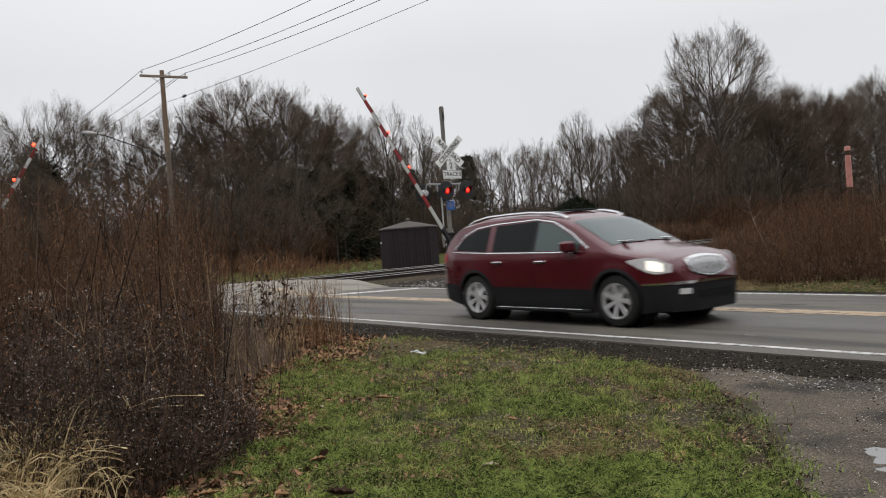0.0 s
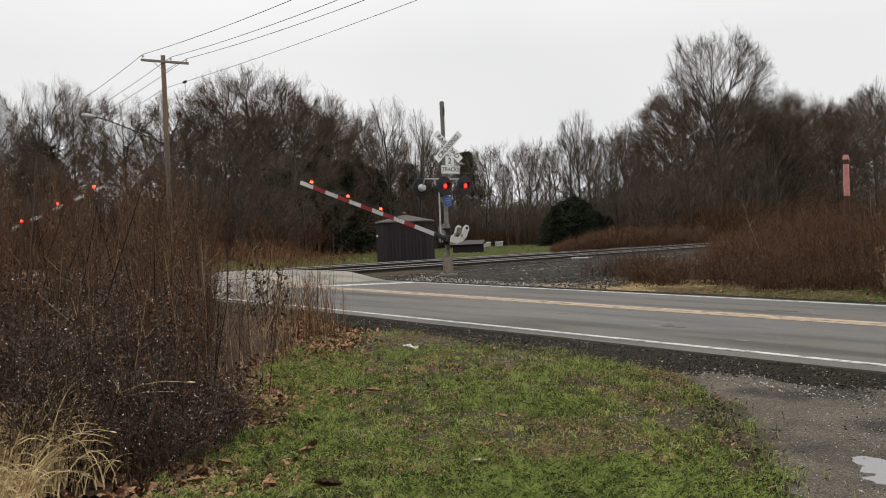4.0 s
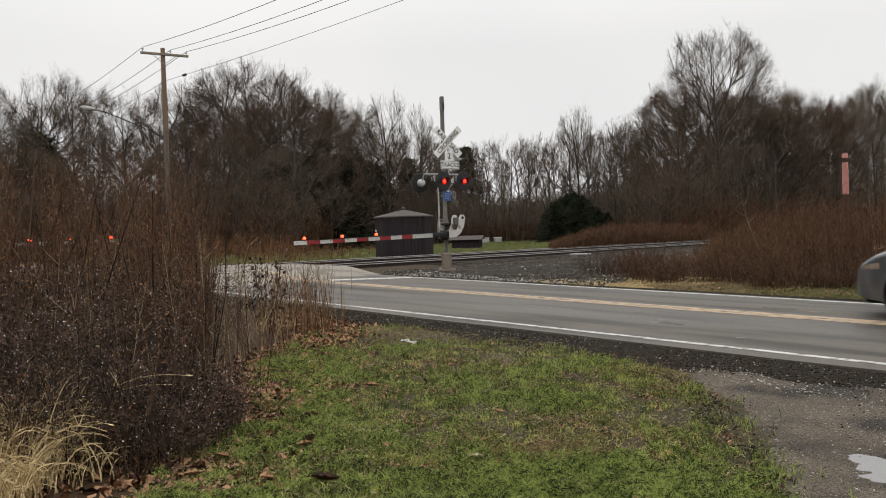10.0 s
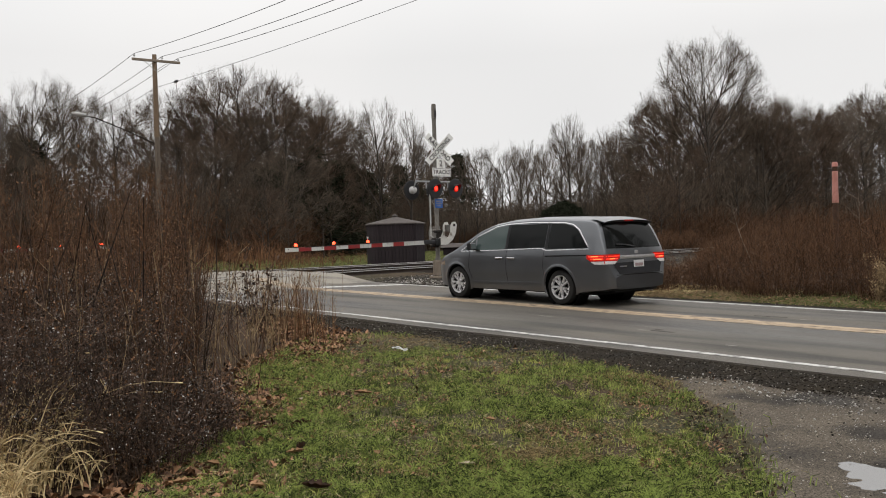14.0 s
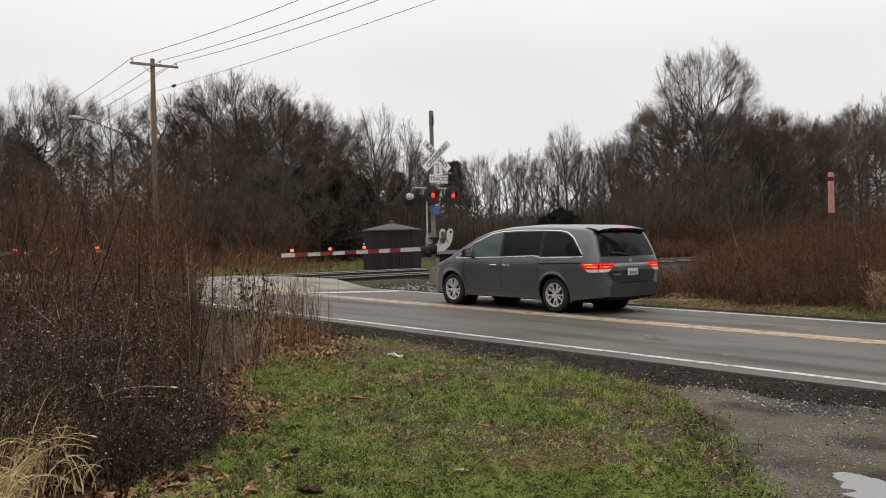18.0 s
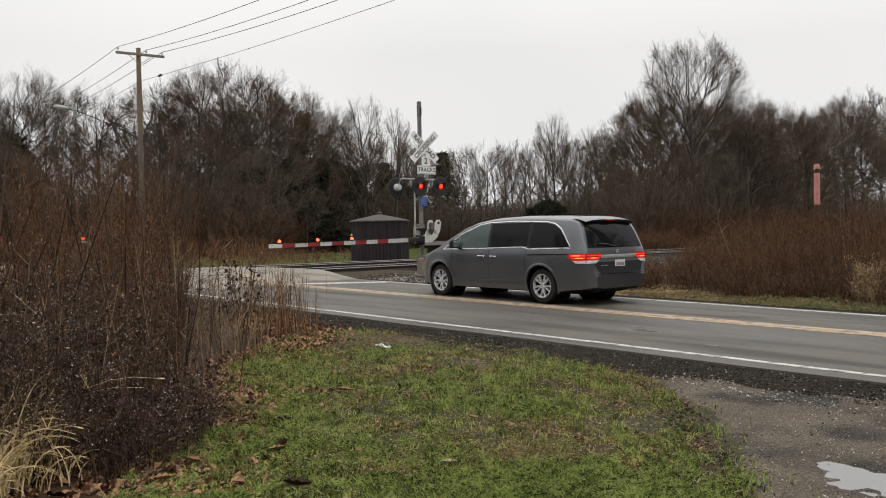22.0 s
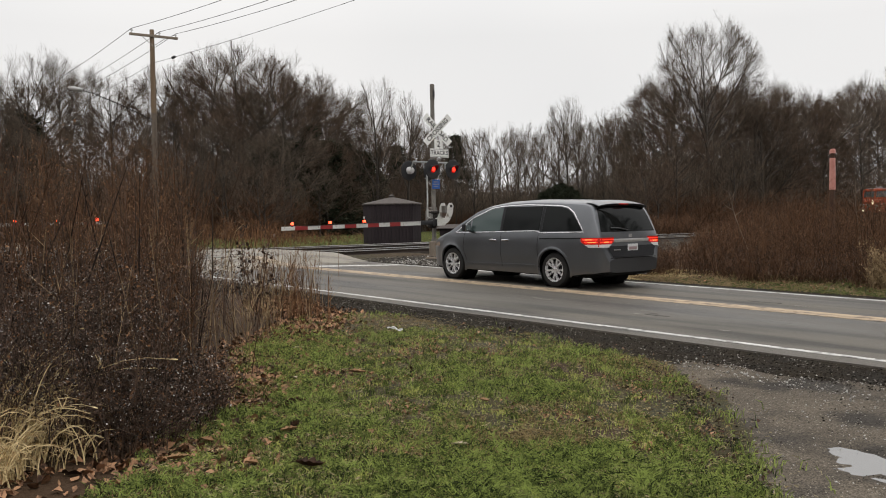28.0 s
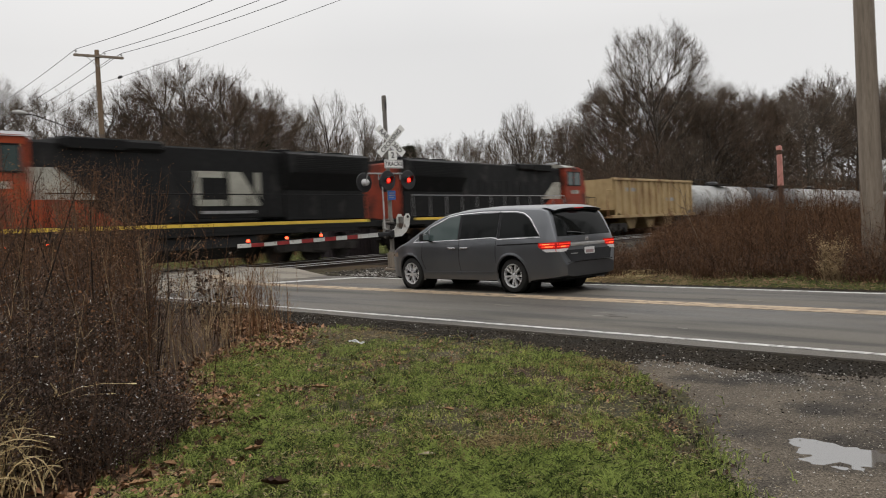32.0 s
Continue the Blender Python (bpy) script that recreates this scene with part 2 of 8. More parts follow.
M_SIGNBLUE = surf("blue_sign_sheet", (0.02, 0.09, 0.34), (0.03, 0.14, 0.46), 5, 0.4)
M_REDSHEET = surf("red_sheeting", (0.20, 0.014, 0.015), (0.30, 0.022, 0.020), 5, 0.45)
M_REDGLOW = glow("lit_red_lens", (1.0, 0.028, 0.016), 3.2)
M_REDDIM = glow("faint_red_lens", (1.0, 0.03, 0.02), 0.30, (0.12, 0.008, 0.006))
M_LAMPGLOW = glow("lit_gate_lamp", (1.0, 0.060, 0.020), 5.5)
M_BULB = surf("lamp_glass", (0.42, 0.42, 0.42), (0.6, 0.6, 0.6), 9, 0.2)
M_SHEDWOOD = surf("dark_shed_boards", (0.011, 0.008, 0.010), (0.034, 0.026, 0.028), 2, 0.8, bump=0.004, stretch=(5, 5, 0.3))
M_SHEDROOF = surf("grey_shingle_roof", (0.050, 0.042, 0.040), (0.10, 0.088, 0.080), 5, 0.85, bump=0.008)
M_PINK = surf("faded_orange_marker", (0.40, 0.165, 0.135), (0.56, 0.27, 0.225), 2.5, 0.6)
M_RUSTPOST = surf("rust_brown_post", (0.05, 0.028, 0.02), (0.11, 0.065, 0.045), 4, 0.8)
M_WIRE = surf("cable", (0.03, 0.03, 0.032), (0.06, 0.06, 0.062), 5, 0.6)
M_PAPER = surf("white_litter", (0.62, 0.62, 0.62), (0.8, 0.8, 0.8), 9, 0.6)
M_CARGREY = surf("grey_metallic_paint", (0.104, 0.109, 0.118), (0.128, 0.133, 0.143), 1.5, 0.36, metal=0.78, coat=0.55, fine=300, rvar=0.05)
M_CARRED = surf("dark_red_metallic_paint", (0.066, 0.0035, 0.008), (0.088, 0.006, 0.011), 1.5, 0.30, metal=0.25, coat=0.7, fine=300, rvar=0.05, spec=0.3)
M_CHROME = surf("chrome", (0.60, 0.60, 0.61), (0.74, 0.74, 0.75), 9, 0.16, metal=1.0, rvar=0.05)
M_ALLOY = surf("alloy_wheel", (0.56, 0.56, 0.57), (0.72, 0.72, 0.73), 9, 0.3, metal=0.6)
M_GLASS = glazing("tinted_glass", (0.006, 0.007, 0.007), 0.03, 0.13)
M_GLASSCLEAR = glazing("greenish_glass", (0.050, 0.070, 0.068), 0.04, 0.45)
M_CABGLASS = glazing("cab_glass", (0.040, 0.052, 0.052), 0.06, 0.6)
M_TRIM = surf("black_plastic_trim", (0.008, 0.008, 0.009), (0.018, 0.018, 0.020), 8, 0.6, spec=0.2)
M_TAIL = glow("lit_tail_lamp", (1.0, 0.045, 0.022), 1.0)
M_TAILCORE = glow("brake_light_core", (1.0, 0.16, 0.04), 2.6)
M_TAILDARK = glow("red_lamp_lens", (1.0, 0.02, 0.012), 0.22, (0.22, 0.012, 0.010))
M_TAILCLEAR = surf("clear_lamp_lens", (0.50, 0.48, 0.48), (0.66, 0.64, 0.64), 9, 0.15)
M_HEADLAMP = glow("lit_headlamp", (1.0, 0.95, 0.80), 0.9, (0.6, 0.6, 0.58))
M_HEADLENS = surf("headlamp_lens", (0.17, 0.13, 0.10), (0.30, 0.22, 0.17), 9, 0.12)
M_PLATE = surf("licence_plate", (0.55, 0.55, 0.55), (0.68, 0.68, 0.68), 6, 0.45)
M_PLATEBAR = surf("plate_marks", (0.26, 0.18, 0.18), (0.34, 0.25, 0.25), 6, 0.5)
M_LOCORED = surf("weathered_orange_red_paint", (0.25, 0.040, 0.014), (0.37, 0.070, 0.025), 0.9, 0.55, wear=((0.15, 0.045, 0.028), 0.3, 1.2))
M_LOCOBLACK = surf("dusty_black_paint", (0.005, 0.005, 0.005), (0.014, 0.014, 0.014), 0.9, 0.7, wear=((0.032, 0.030, 0.028), 0.12, 1.0))
M_CREAM = surf("cream_white_paint", (0.27, 0.265, 0.225), (0.42, 0.41, 0.355), 1.4, 0.6, wear=((0.16, 0.15, 0.125), 0.3, 1.6))
M_STRIPE = surf("yellow_stripe", (0.55, 0.36, 0.03), (0.70, 0.48, 0.06), 2, 0.5)
M_TRUCK = surf("grimy_running_gear", (0.014, 0.012, 0.011), (0.045, 0.040, 0.036), 3, 0.8, bump=0.01)
M_HOPPER = surf("tan_freight_paint", (0.27, 0.19, 0.095), (0.44, 0.325, 0.175), 0.6, 0.7, wear=((0.17, 0.085, 0.042), 0.36, 0.7), stretch=(1, 1, 0.4))
M_TANKWHITE = surf("grimy_white_tank_paint", (0.25, 0.25, 0.245), (0.44, 0.44, 0.425), 0.5, 0.55, wear=((0.13, 0.118, 0.105), 0.26, 0.6))
M_TANKBLACK = surf("black_tank_paint", (0.012, 0.012, 0.013), (0.035, 0.034, 0.034), 0.6, 0.45)
M_LOCOLAMP = glow("lit_locomotive_lamp", (1.0, 0.84, 0.52), 4.0, (0.8, 0.8, 0.75))


# ---- mesh tools ----
class Mesh:
    """Collects vertices and faces for one mesh."""

    def __init__(self):
        self.v, self.f = [], []

    def add(self, verts, faces):
        k = len(self.v)
        self.v += [tuple(p) for p in verts]
        self.f += [tuple(i + k for i in q) for q in faces]
        return self

    def box(self, c, s, bevel=0.0, turn=None):
        """A box with centre c and size s, its edges chamfered by bevel."""
        h = [x / 2 for x in s]
        if bevel <= 0:
            pts = [Vector((sx * h[0], sy * h[1], sz * h[2])) for sx in (-1, 1) for sy in (-1, 1) for sz in (-1, 1)]
            fs = [(0, 1, 3, 2), (4, 6, 7, 5), (0, 4, 5, 1), (2, 3, 7, 6), (0, 2, 6, 4), (1, 5, 7, 3)]
        else:
            e = min(bevel, *[x * 0.49 for x in h])
            pts, idx = [], {}
            for sx in (-1, 1):
                for sy in (-1, 1):
                    for sz in (-1, 1):
                        for a in range(3):
                            q = [sx * (h[0] - e), sy * (h[1] - e), sz * (h[2] - e)]
                            q[a] = (sx, sy, sz)[a] * h[a]
                            idx[sx, sy, sz, a] = len(pts)
                            pts.append(Vector(q))
            fs = []
            for a in range(3):
                b, c2 = (a + 1) % 3, (a + 2) % 3
                for s0 in (-1, 1):
                    ring = []
                    for sb, sc in ((-1, -1), (1, -1), (1, 1), (-1, 1)):
                        k = [0, 0, 0]
                        k[a], k[b], k[c2] = s0, sb, sc
                        ring.append(idx[k[0], k[1], k[2], a])
                    fs.append(ring if s0 > 0 else ring[::-1])
                for sb in (-1, 1):
                    for sc in (-1, 1):
                        k0, k1 = [0, 0, 0], [0, 0, 0]
                        k0[a], k0[b], k0[c2] = -1, sb, sc
                        k1[a], k1[b], k1[c2] = 1, sb, sc
                        q = [idx[(*k0, b)], idx[(*k1, b)], idx[(*k1, c2)], idx[(*k0, c2)]]
                        fs.append(q if sb * sc > 0 else q[::-1])
            for sx in (-1, 1):
                for sy in (-1, 1):
                    for sz in (-1, 1):
                        q = [idx[sx, sy, sz, a] for a in range(3)]
                        fs.append(q if sx * sy * sz > 0 else q[::-1])
        if turn is not None:
            pts = [turn @ p for p in pts]
        return self.add([p + Vector(c) for p in pts], fs)

    def tube(self, p0, p1, r0, r1=None, n=10, caps=True):
        """A tapered round bar from p0 to p1."""
        r1 = r0 if r1 is None else r1
        p0, p1 = Vector(p0), Vector(p1)
        d = (p1 - p0).normalized()
        a = d.orthogonal().normalized()
        b = d.cross(a)
        ring = [a * math.cos(2 * math.pi * i / n) + b * math.sin(2 * math.pi * i / n) for i in range(n)]
        vs = [p0 + q * r0 for q in ring] + [p1 + q * r1 for q in ring]
        fs = [(i, (i + 1) % n, n + (i + 1) % n, n + i) for i in range(n)]
        if caps:
            fs += [tuple(range(n))[::-1], tuple(range(n, 2 * n))]
        return self.add(vs, fs)

    def path(self, pts, r, n=6):
        for a, b in zip(pts, pts[1:]):
            self.tube(a, b, r, r, n)
        return self

    def lathe(self, c, axis, prof, n=20, caps=True):
        """A turned form: prof lists (along, radius) on the axis through c."""
        c, d = Vector(c), Vector(axis).normalized()
        a = d.orthogonal().normalized()
        b = d.cross(a)
        vs, fs = [], []
        for h, r in prof:
            vs += [c + d * h + (a * math.cos(2 * math.pi * i / n) + b * math.sin(2 * math.pi * i / n)) * r for i in range(n)]
        for k in range(len(prof) - 1):
            fs += [(k * n + i, k * n + (i + 1) % n, (k + 1) * n + (i + 1) % n, (k + 1) * n + i) for i in range(n)]
        if caps and prof[0][1] > 1e-4:
            fs.append(tuple(range(n))[::-1])
        if caps and prof[-1][1] > 1e-4:
            fs.append(tuple(range((len(prof) - 1) * n, len(prof) * n)))
        return self.add(vs, fs)

    def prism(self, pts, off):
        """A flat outline pts pushed along the vector off."""
        n = len(pts)
        o = Vector(off)
        vs = [Vector(p) for p in pts] + [Vector(p) + o for p in pts]
        fs = [tuple(range(n))[::-1], tuple(range(n, 2 * n))] + [(i, (i + 1) % n, n + (i + 1) % n, n + i) for i in range(n)]
        return self.add(vs, fs)

    def sheet(self, fn, us, vs_):
        """A grid of fn(u, v)."""
        nu, nv = len(us), len(vs_)
        pts = [fn(u, w) for u in us for w in vs_]
        fs = [(i * nv + j, (i + 1) * nv + j, (i + 1) * nv + j + 1, i * nv + j + 1) for i in range(nu - 1) for j in range(nv - 1)]
        return self.add(pts, fs)

    def data(self, name, mat, smooth=40):
        me = bpy.data.meshes.new(name)
        me.from_pydata(self.v, [], self.f)
        me.materials.append(mat)
        if smooth:
            me.shade_smooth()
            me.set_sharp_from_angle(angle=radians(smooth))
        return me


def part(name, mesh, mat, parent=None, label="", smooth=40, at=None):
    """Links a Mesh as one object, under a thing or a part."""
    ob = new(name, mesh.data(name, mat, smooth) if isinstance(mesh, Mesh) else mesh)
    ob.parent = parent
    if at is not None:
        ob.matrix_basis = at
    return tagged(ob, label)


def thing(name, label, category, at=None, group=""):
    ob = new(name)
    ob.empty_display_size = 0.2
    if at is not None:
        ob.matrix_basis = at
    return tagged(ob, label, category, group)


def structure(name, mesh, mat, label="", smooth=0):
    return tagged(part(name, mesh, mat, None, label, smooth), label, "", "", "structure")


def cloud_mesh(name, verts, faces, mat):
    """One mesh from arrays: verts (n, 3), faces (m, 3) or (m, 4)."""
    me = bpy.data.meshes.new(name)
    verts, faces = np.asarray(verts, np.float32), np.asarray(faces, np.int32)
    k = faces.shape[1]
    me.vertices.add(len(verts))
    me.vertices.foreach_set("co", verts.ravel())
    me.loops.add(faces.size)
    me.loops.foreach_set("vertex_index", faces.ravel())
    me.polygons.add(len(faces))
    me.polygons.foreach_set("loop_start", np.arange(0, faces.size, k, dtype=np.int32))
    me.update(calc_edges=True)
    me.materials.append(mat)
    return me


def ribbons(p0, p1, w0, w1, rng, side=None):
    """Thin flat strips from p0 to p1 (n, 3) as quads."""
    n = len(p0)
    d = p1 - p0
    r = rng.normal(size=(n, 3)) if side is None else side
    s = np.cross(d, r)
    s /= np.linalg.norm(s, axis=1, keepdims=True) + 1e-9
    w0, w1 = np.reshape(w0, (-1, 1)) * np.ones((n, 1)), np.reshape(w1, (-1, 1)) * np.ones((n, 1))
    v = np.stack([p0 - s * w0, p0 + s * w0, p1 + s * w1, p1 - s * w1], 1).reshape(-1, 3)
    return v, np.arange(4 * n).reshape(n, 4)


def flecks(c, size, rng):
    """Small quads of random turn at the points c."""
    n = len(c)
    a = rng.normal(size=(n, 3))
    a /= np.linalg.norm(a, axis=1, keepdims=True)
    b = np.cross(a, rng.normal(size=(n, 3)))
    b /= np.linalg.norm(b, axis=1, keepdims=True) + 1e-9
    s = np.reshape(size, (-1, 1)) * np.ones((n, 1))
    v = np.stack([c - a * s, c + b * s * 0.6, c + a * s, c - b * s * 0.6], 1).reshape(-1, 3)
    return v, np.arange(4 * n).reshape(n, 4)


def joined(sets):
    vs, fs, k = [], [], 0
    for v, f in sets:
        vs.append(v)
        fs.append(f + k)
        k += len(v)
    return np.concatenate(vs), np.concatenate(fs)


def stuff(name, label, sets, mat, category, parent=None):
    v, f = joined(sets)
    ob = new(name, cloud_mesh(name, v, f, mat))
    ob.parent = parent
    return tagged(ob, label, category, "", "stuff")


def ground_z(x, y=0.0):
    """The lie of the land: the road climbs gently to the crossing."""
    return 0.014 * np.clip(-np.asarray(x, float), -12, 25)


FALL = 0.007  # of the land and the tracks, away from the road


def sag(y):
    """How far the land by the tracks has fallen at y."""
    return FALL * np.clip(np.asarray(y, float) - 14, 0, 110)


def away(bearing, d):
    """A place d metres off, at a bearing in degrees to the right of the mean view."""
    a = radians(50.15 - bearing)
    return -d * math.sin(a), d * math.cos(a)


# ---- ground ----
TRACK_K = 0.18
TRACK_DIR = Vector((-TRACK_K, 1, 0)).normalized()


def track_x(y, x22):
    return x22 - TRACK_K * (y - 22)


def drive_edge(y):
    """The ragged edge between lawn and gravel drive: x at a given y."""
    return np.interp(y, [-6, 2.5, 4.8, 5.85, 6.9, 7.7, 8.6], [2.5, -0.9, -2.85, -3.75, -4.7, -5.9, -9.0])


def weed_edge(x):
    """The edge of the tall weeds: y at a given x; they grow on the side of smaller y."""
    return np.interp(x, [-40, -22, -14, -11, -9, -7, -5.7, -4.6, -3.9], [8.3, 8.2, 7.9, 6.9, 4.9, 3.5, 2.55, 1.7, -2])


# bare spots in the turf: x, y, radius
DIRT = [(-5.79, 6.47, 0.30), (-5.45, 6.35, 0.22), (-3.94, 4.89, 0.20), (-5.2, 3.9, 0.10), (-6.6, 5.3, 0.13)]

# spots where crumbled leaves lie in the turf: x, y, radius
CRUMBS = [(-7.58, 5.75, 0.30), (-7.6, 6.35, 0.42), (-7.1, 4.6, 0.34), (-4.41, 5.92, 0.16), (-4.7, 6.15, 0.16)]


def axis_points(lo, hi, fine_lo, fine_hi, step, far):
    a = np.arange(fine_lo, fine_hi + 1e-6, step)
    left = fine_lo - np.geomspace(step, fine_lo - lo, far)
    right = fine_hi + np.geomspace(step, hi - fine_hi, far)
    return np.concatenate([left[::-1], a, right])


gx = axis_points(-2400, 2400, -14, 3, 0.14, 40)
gy = axis_points(-2400, 2400, 0, 9.2, 0.14, 46)
GX, GY = np.meshgrid(gx, gy, indexing="ij")
gn = np.array([noise.noise((x * 0.7, y * 0.7, 0.3)) * 0.6 + noise.noise((x * 2.6, y * 2.6, 4.1)) * 0.4 for x, y in zip(GX.ravel(), GY.ravel())]).reshape(GX.shape)
lawn = np.clip((8.3 - GY) / 0.6, 0, 1) * np.clip((drive_edge(GY) - GX) / 0.5, 0, 1) * np.clip((GX + 60) / 20, 0, 1) * np.clip((GY + 30) / 10, 0, 1)
GZ = ground_z(GX) - 0.02 + 0.035 * gn * lawn + 0.02 * lawn - sag(GY) * np.clip((-17 - GX) / 6, 0, 1)
me = cloud_mesh("ground", np.stack([GX, GY, GZ], -1).reshape(-1, 3),
                [(i * len(gy) + j, (i + 1) * len(gy) + j, (i + 1) * len(gy) + j + 1, i * len(gy) + j + 1) for i in range(len(gx) - 1) for j in range(len(gy) - 1)], None)
cover = np.zeros((GX.size, 4), np.float32)
weedy = np.clip((weed_edge(GX) + 0.75 + 0.5 * gn - GY) / 0.7, 0, 1) * (GX < 0)
beyond = np.clip((GY - 15.8 - gn) / 0.8, 0, 1)
cover[:, 0] = np.maximum(weedy, np.clip((GY - 17.4 - gn * 0.8) / 1.0, 0, 1) * (GX > -26)).ravel()
bare = sum(np.exp(-(((GX - p) / r) ** 2 + ((GY - q) / r) ** 2) ** 2) for p, q, r in DIRT)
cover[:, 0] = np.maximum(cover[:, 0], np.clip(bare.ravel(), 0, 1))
cover[:, 1] = (np.clip(gn * 2.2 + 0.35, 0, 1) * np.clip((GY - 4.6) / 2.5, 0.35, 1)).ravel()
cover[:, 2] = (np.clip((beyond * (GX > -26)), 0, 1) * np.clip(1.3 - np.abs(GX + 13.8) / 1.6 + gn, 0, 1) * (GY < 19.5)).ravel()
cover[:, 3] = 1
layer = me.color_attributes.new("cover", "FLOAT_COLOR", "POINT")
layer.data.foreach_set("color", cover.ravel())


def ground_material():
    m = surf("earth_and_turf", (0.018, 0.018, 0.008), (0.058, 0.052, 0.024), 4.5, 0.85, bump=0.02, fine=45)
    n, l = m.node_tree.nodes, m.node_tree.links
    b = n["Principled BSDF"]
    turf = b.inputs["Base Color"].links[0].from_socket
    at = n.new("ShaderNodeAttribute")
    at.attribute_name = "cover"
    sep = n.new("ShaderNodeSeparateColor")
    l.new(at.outputs["Color"], sep.inputs["Color"])
    tex = n.new("ShaderNodeTexNoise")
    tex.inputs["Scale"].default_value, tex.inputs["Detail"].default_value = 14, 6

    def blend(a, fac, lo, hi):
        ramp = n.new("ShaderNodeMix")
        ramp.data_type = "RGBA"
        ramp.inputs["A"].default_value, ramp.inputs["B"].default_value = (*lo, 1), (*hi, 1)
        l.new(tex.outputs["Fac"], ramp.inputs["Factor"])
        mx = n.new("ShaderNodeMix")
        mx.data_type = "RGBA"
        l.new(fac, mx.inputs["Factor"])
        l.new(a, mx.inputs["A"])
        l.new(ramp.outputs["Result"], mx.inputs["B"])
        return mx.outputs["Result"]

    c = blend(turf, sep.outputs["Green"], (0.036, 0.026, 0.013), (0.105, 0.074, 0.036))
    c = blend(c, sep.outputs["Red"], (0.020, 0.012, 0.007), (0.080, 0.046, 0.024))
    c = blend(c, sep.outputs["Blue"], (0.13, 0.090, 0.042), (0.30, 0.22, 0.11))
    l.new(c, b.inputs["Base Color"])
    return m


me.materials[0] = ground_material()
me.shade_smooth()
tagged(new("ground", me), "lawn, leaf litter and rough grass on flat land", "ground", "", "structure")


def strip(name, x0, x1, ya, yb, lift, thick, mat, label, nx=60, wave=0.0, skirt=0.0):
    """A slab along the road between y = ya and yb, laid on the slope."""
    m = Mesh()
    xs = np.linspace(x0, x1, nx)
    jig = [(noise.noise((x * 1.3, ya, 7.0)) * wave, noise.noise((x * 1.3, yb, 9.0)) * wave) for x in xs]
    rows = []
    for x, (j0, j1) in zip(xs, jig):
        z = float(ground_z(x)) + lift
        rows += [(x, ya + j0 - skirt, z - thick), (x, ya + j0, z), (x, yb + j1, z), (x, yb + j1 + skirt, z - thick)]
    fs = []
    for i in range(nx - 1):
        for k in range(3):
            fs.append((4 * i + k, 4 * (i + 1) + k, 4 * (i + 1) + k + 1, 4 * i + k + 1))
    m.add(rows, fs)
    return structure(name, m, mat, label)


strip("road", -150, 60, 8.74, 15.12, 0.030, 0.06, M_ASPHALT, "wet grey asphalt of the two-lane road", 140, 0.10)
strip("edge_line", -150, 60, 9.065, 9.175, 0.036, 0.004, M_WHITELINE, "worn white edge line on the road", 120)
strip("edge_line", -19.2, 60, 14.85, 14.98, 0.036, 0.004, M_WHITELINE, "worn white edge line on the road", 90)
strip("centre_line", -150, 60, 12.20, 12.41, 0.036, 0.004, M_YELLOW, "faded yellow centre line on the road", 120)
strip("centre_line", -150, 60, 12.44, 12.65, 0.036, 0.004, M_YELLOW, "faded yellow centre line on the road", 120)

PATCHES = [(-7.66, 10.58, 0.20, 0.035, 0), (-7.95, 10.53, 0.10, 0.04, 1), (-8.07, 10.89, 0.13, 0.03, 1), (-7.80, 10.72, 0.07, 0.025, 0), (-10.3, 11.07, 0.16, 0.03, 1), (-10.55, 11.12, 0.07, 0.02, 1), (-7.52, 13.34, 0.30, 0.04, 0), (-6.83, 13.2, 0.12, 0.03, 1), (-8.93, 11.53, 0.10, 0.02, 1), (-6.12, 9.9, 0.09, 0.03, 1)]


# worn patches and old repairs in the asphalt
def road_patch(x, y, rx, ry, seed, mat, label):
    z = float(ground_z(x)) + 0.031
    m = Mesh()
    m.prism([(x + rx * math.cos(a) * (1 + 0.7 * noise.noise((math.cos(a) * 3, math.sin(a) * 3, seed))), y + ry * math.sin(a) * (1 + 0.35 * noise.noise((math.cos(a) * 2, math.sin(a) * 2, seed + 5.0))), z - 0.01 - 0.014 * rx * math.cos(a)) for a in [2 * math.pi * i / 18 for i in range(18)]], (0, 0, 0.013))
    structure("road_patch", m, mat, label)


M_PATCH = surf("dark_asphalt_patch", (0.040, 0.036, 0.032), (0.075, 0.068, 0.060), 3, 0.6, bump=0.003, fine=150)
M_PATCHPALE = surf("pale_worn_asphalt", (0.15, 0.138, 0.122), (0.23, 0.215, 0.19), 4, 0.6, bump=0.003, fine=150)
for k, (x, y, rx, ry, pale) in enumerate(PATCHES):
    road_patch(x, y, rx, ry, 3.0 * k, M_PATCHPALE if pale else M_PATCH, "pale worn spot in the asphalt" if pale else "dark repaired spot in the asphalt")

# crossing surface between the approaches, and the stop bar
def crossing_point(s, u):
    """s runs from the foot of one ramp to the foot of the other, u across the road."""
    flare = 0.9 * max(0.0, 1 - abs(s) / 5.9)
    y = (8.55 - flare * 0.6) + u * (6.75 + flare * 1.6)
    x = track_x(y, -28.4) + s * (1 + 0.0 * u)
    top = 0.528 + 0.006 * noise.noise((x, y, 2.0))
    foot = float(ground_z(x)) + 0.034
    r = min(1.0, max(0.0, (abs(s) - 3.2) / 2.6))
    return (x, y, top + (foot - top) * (r * r * (3 - 2 * r)))


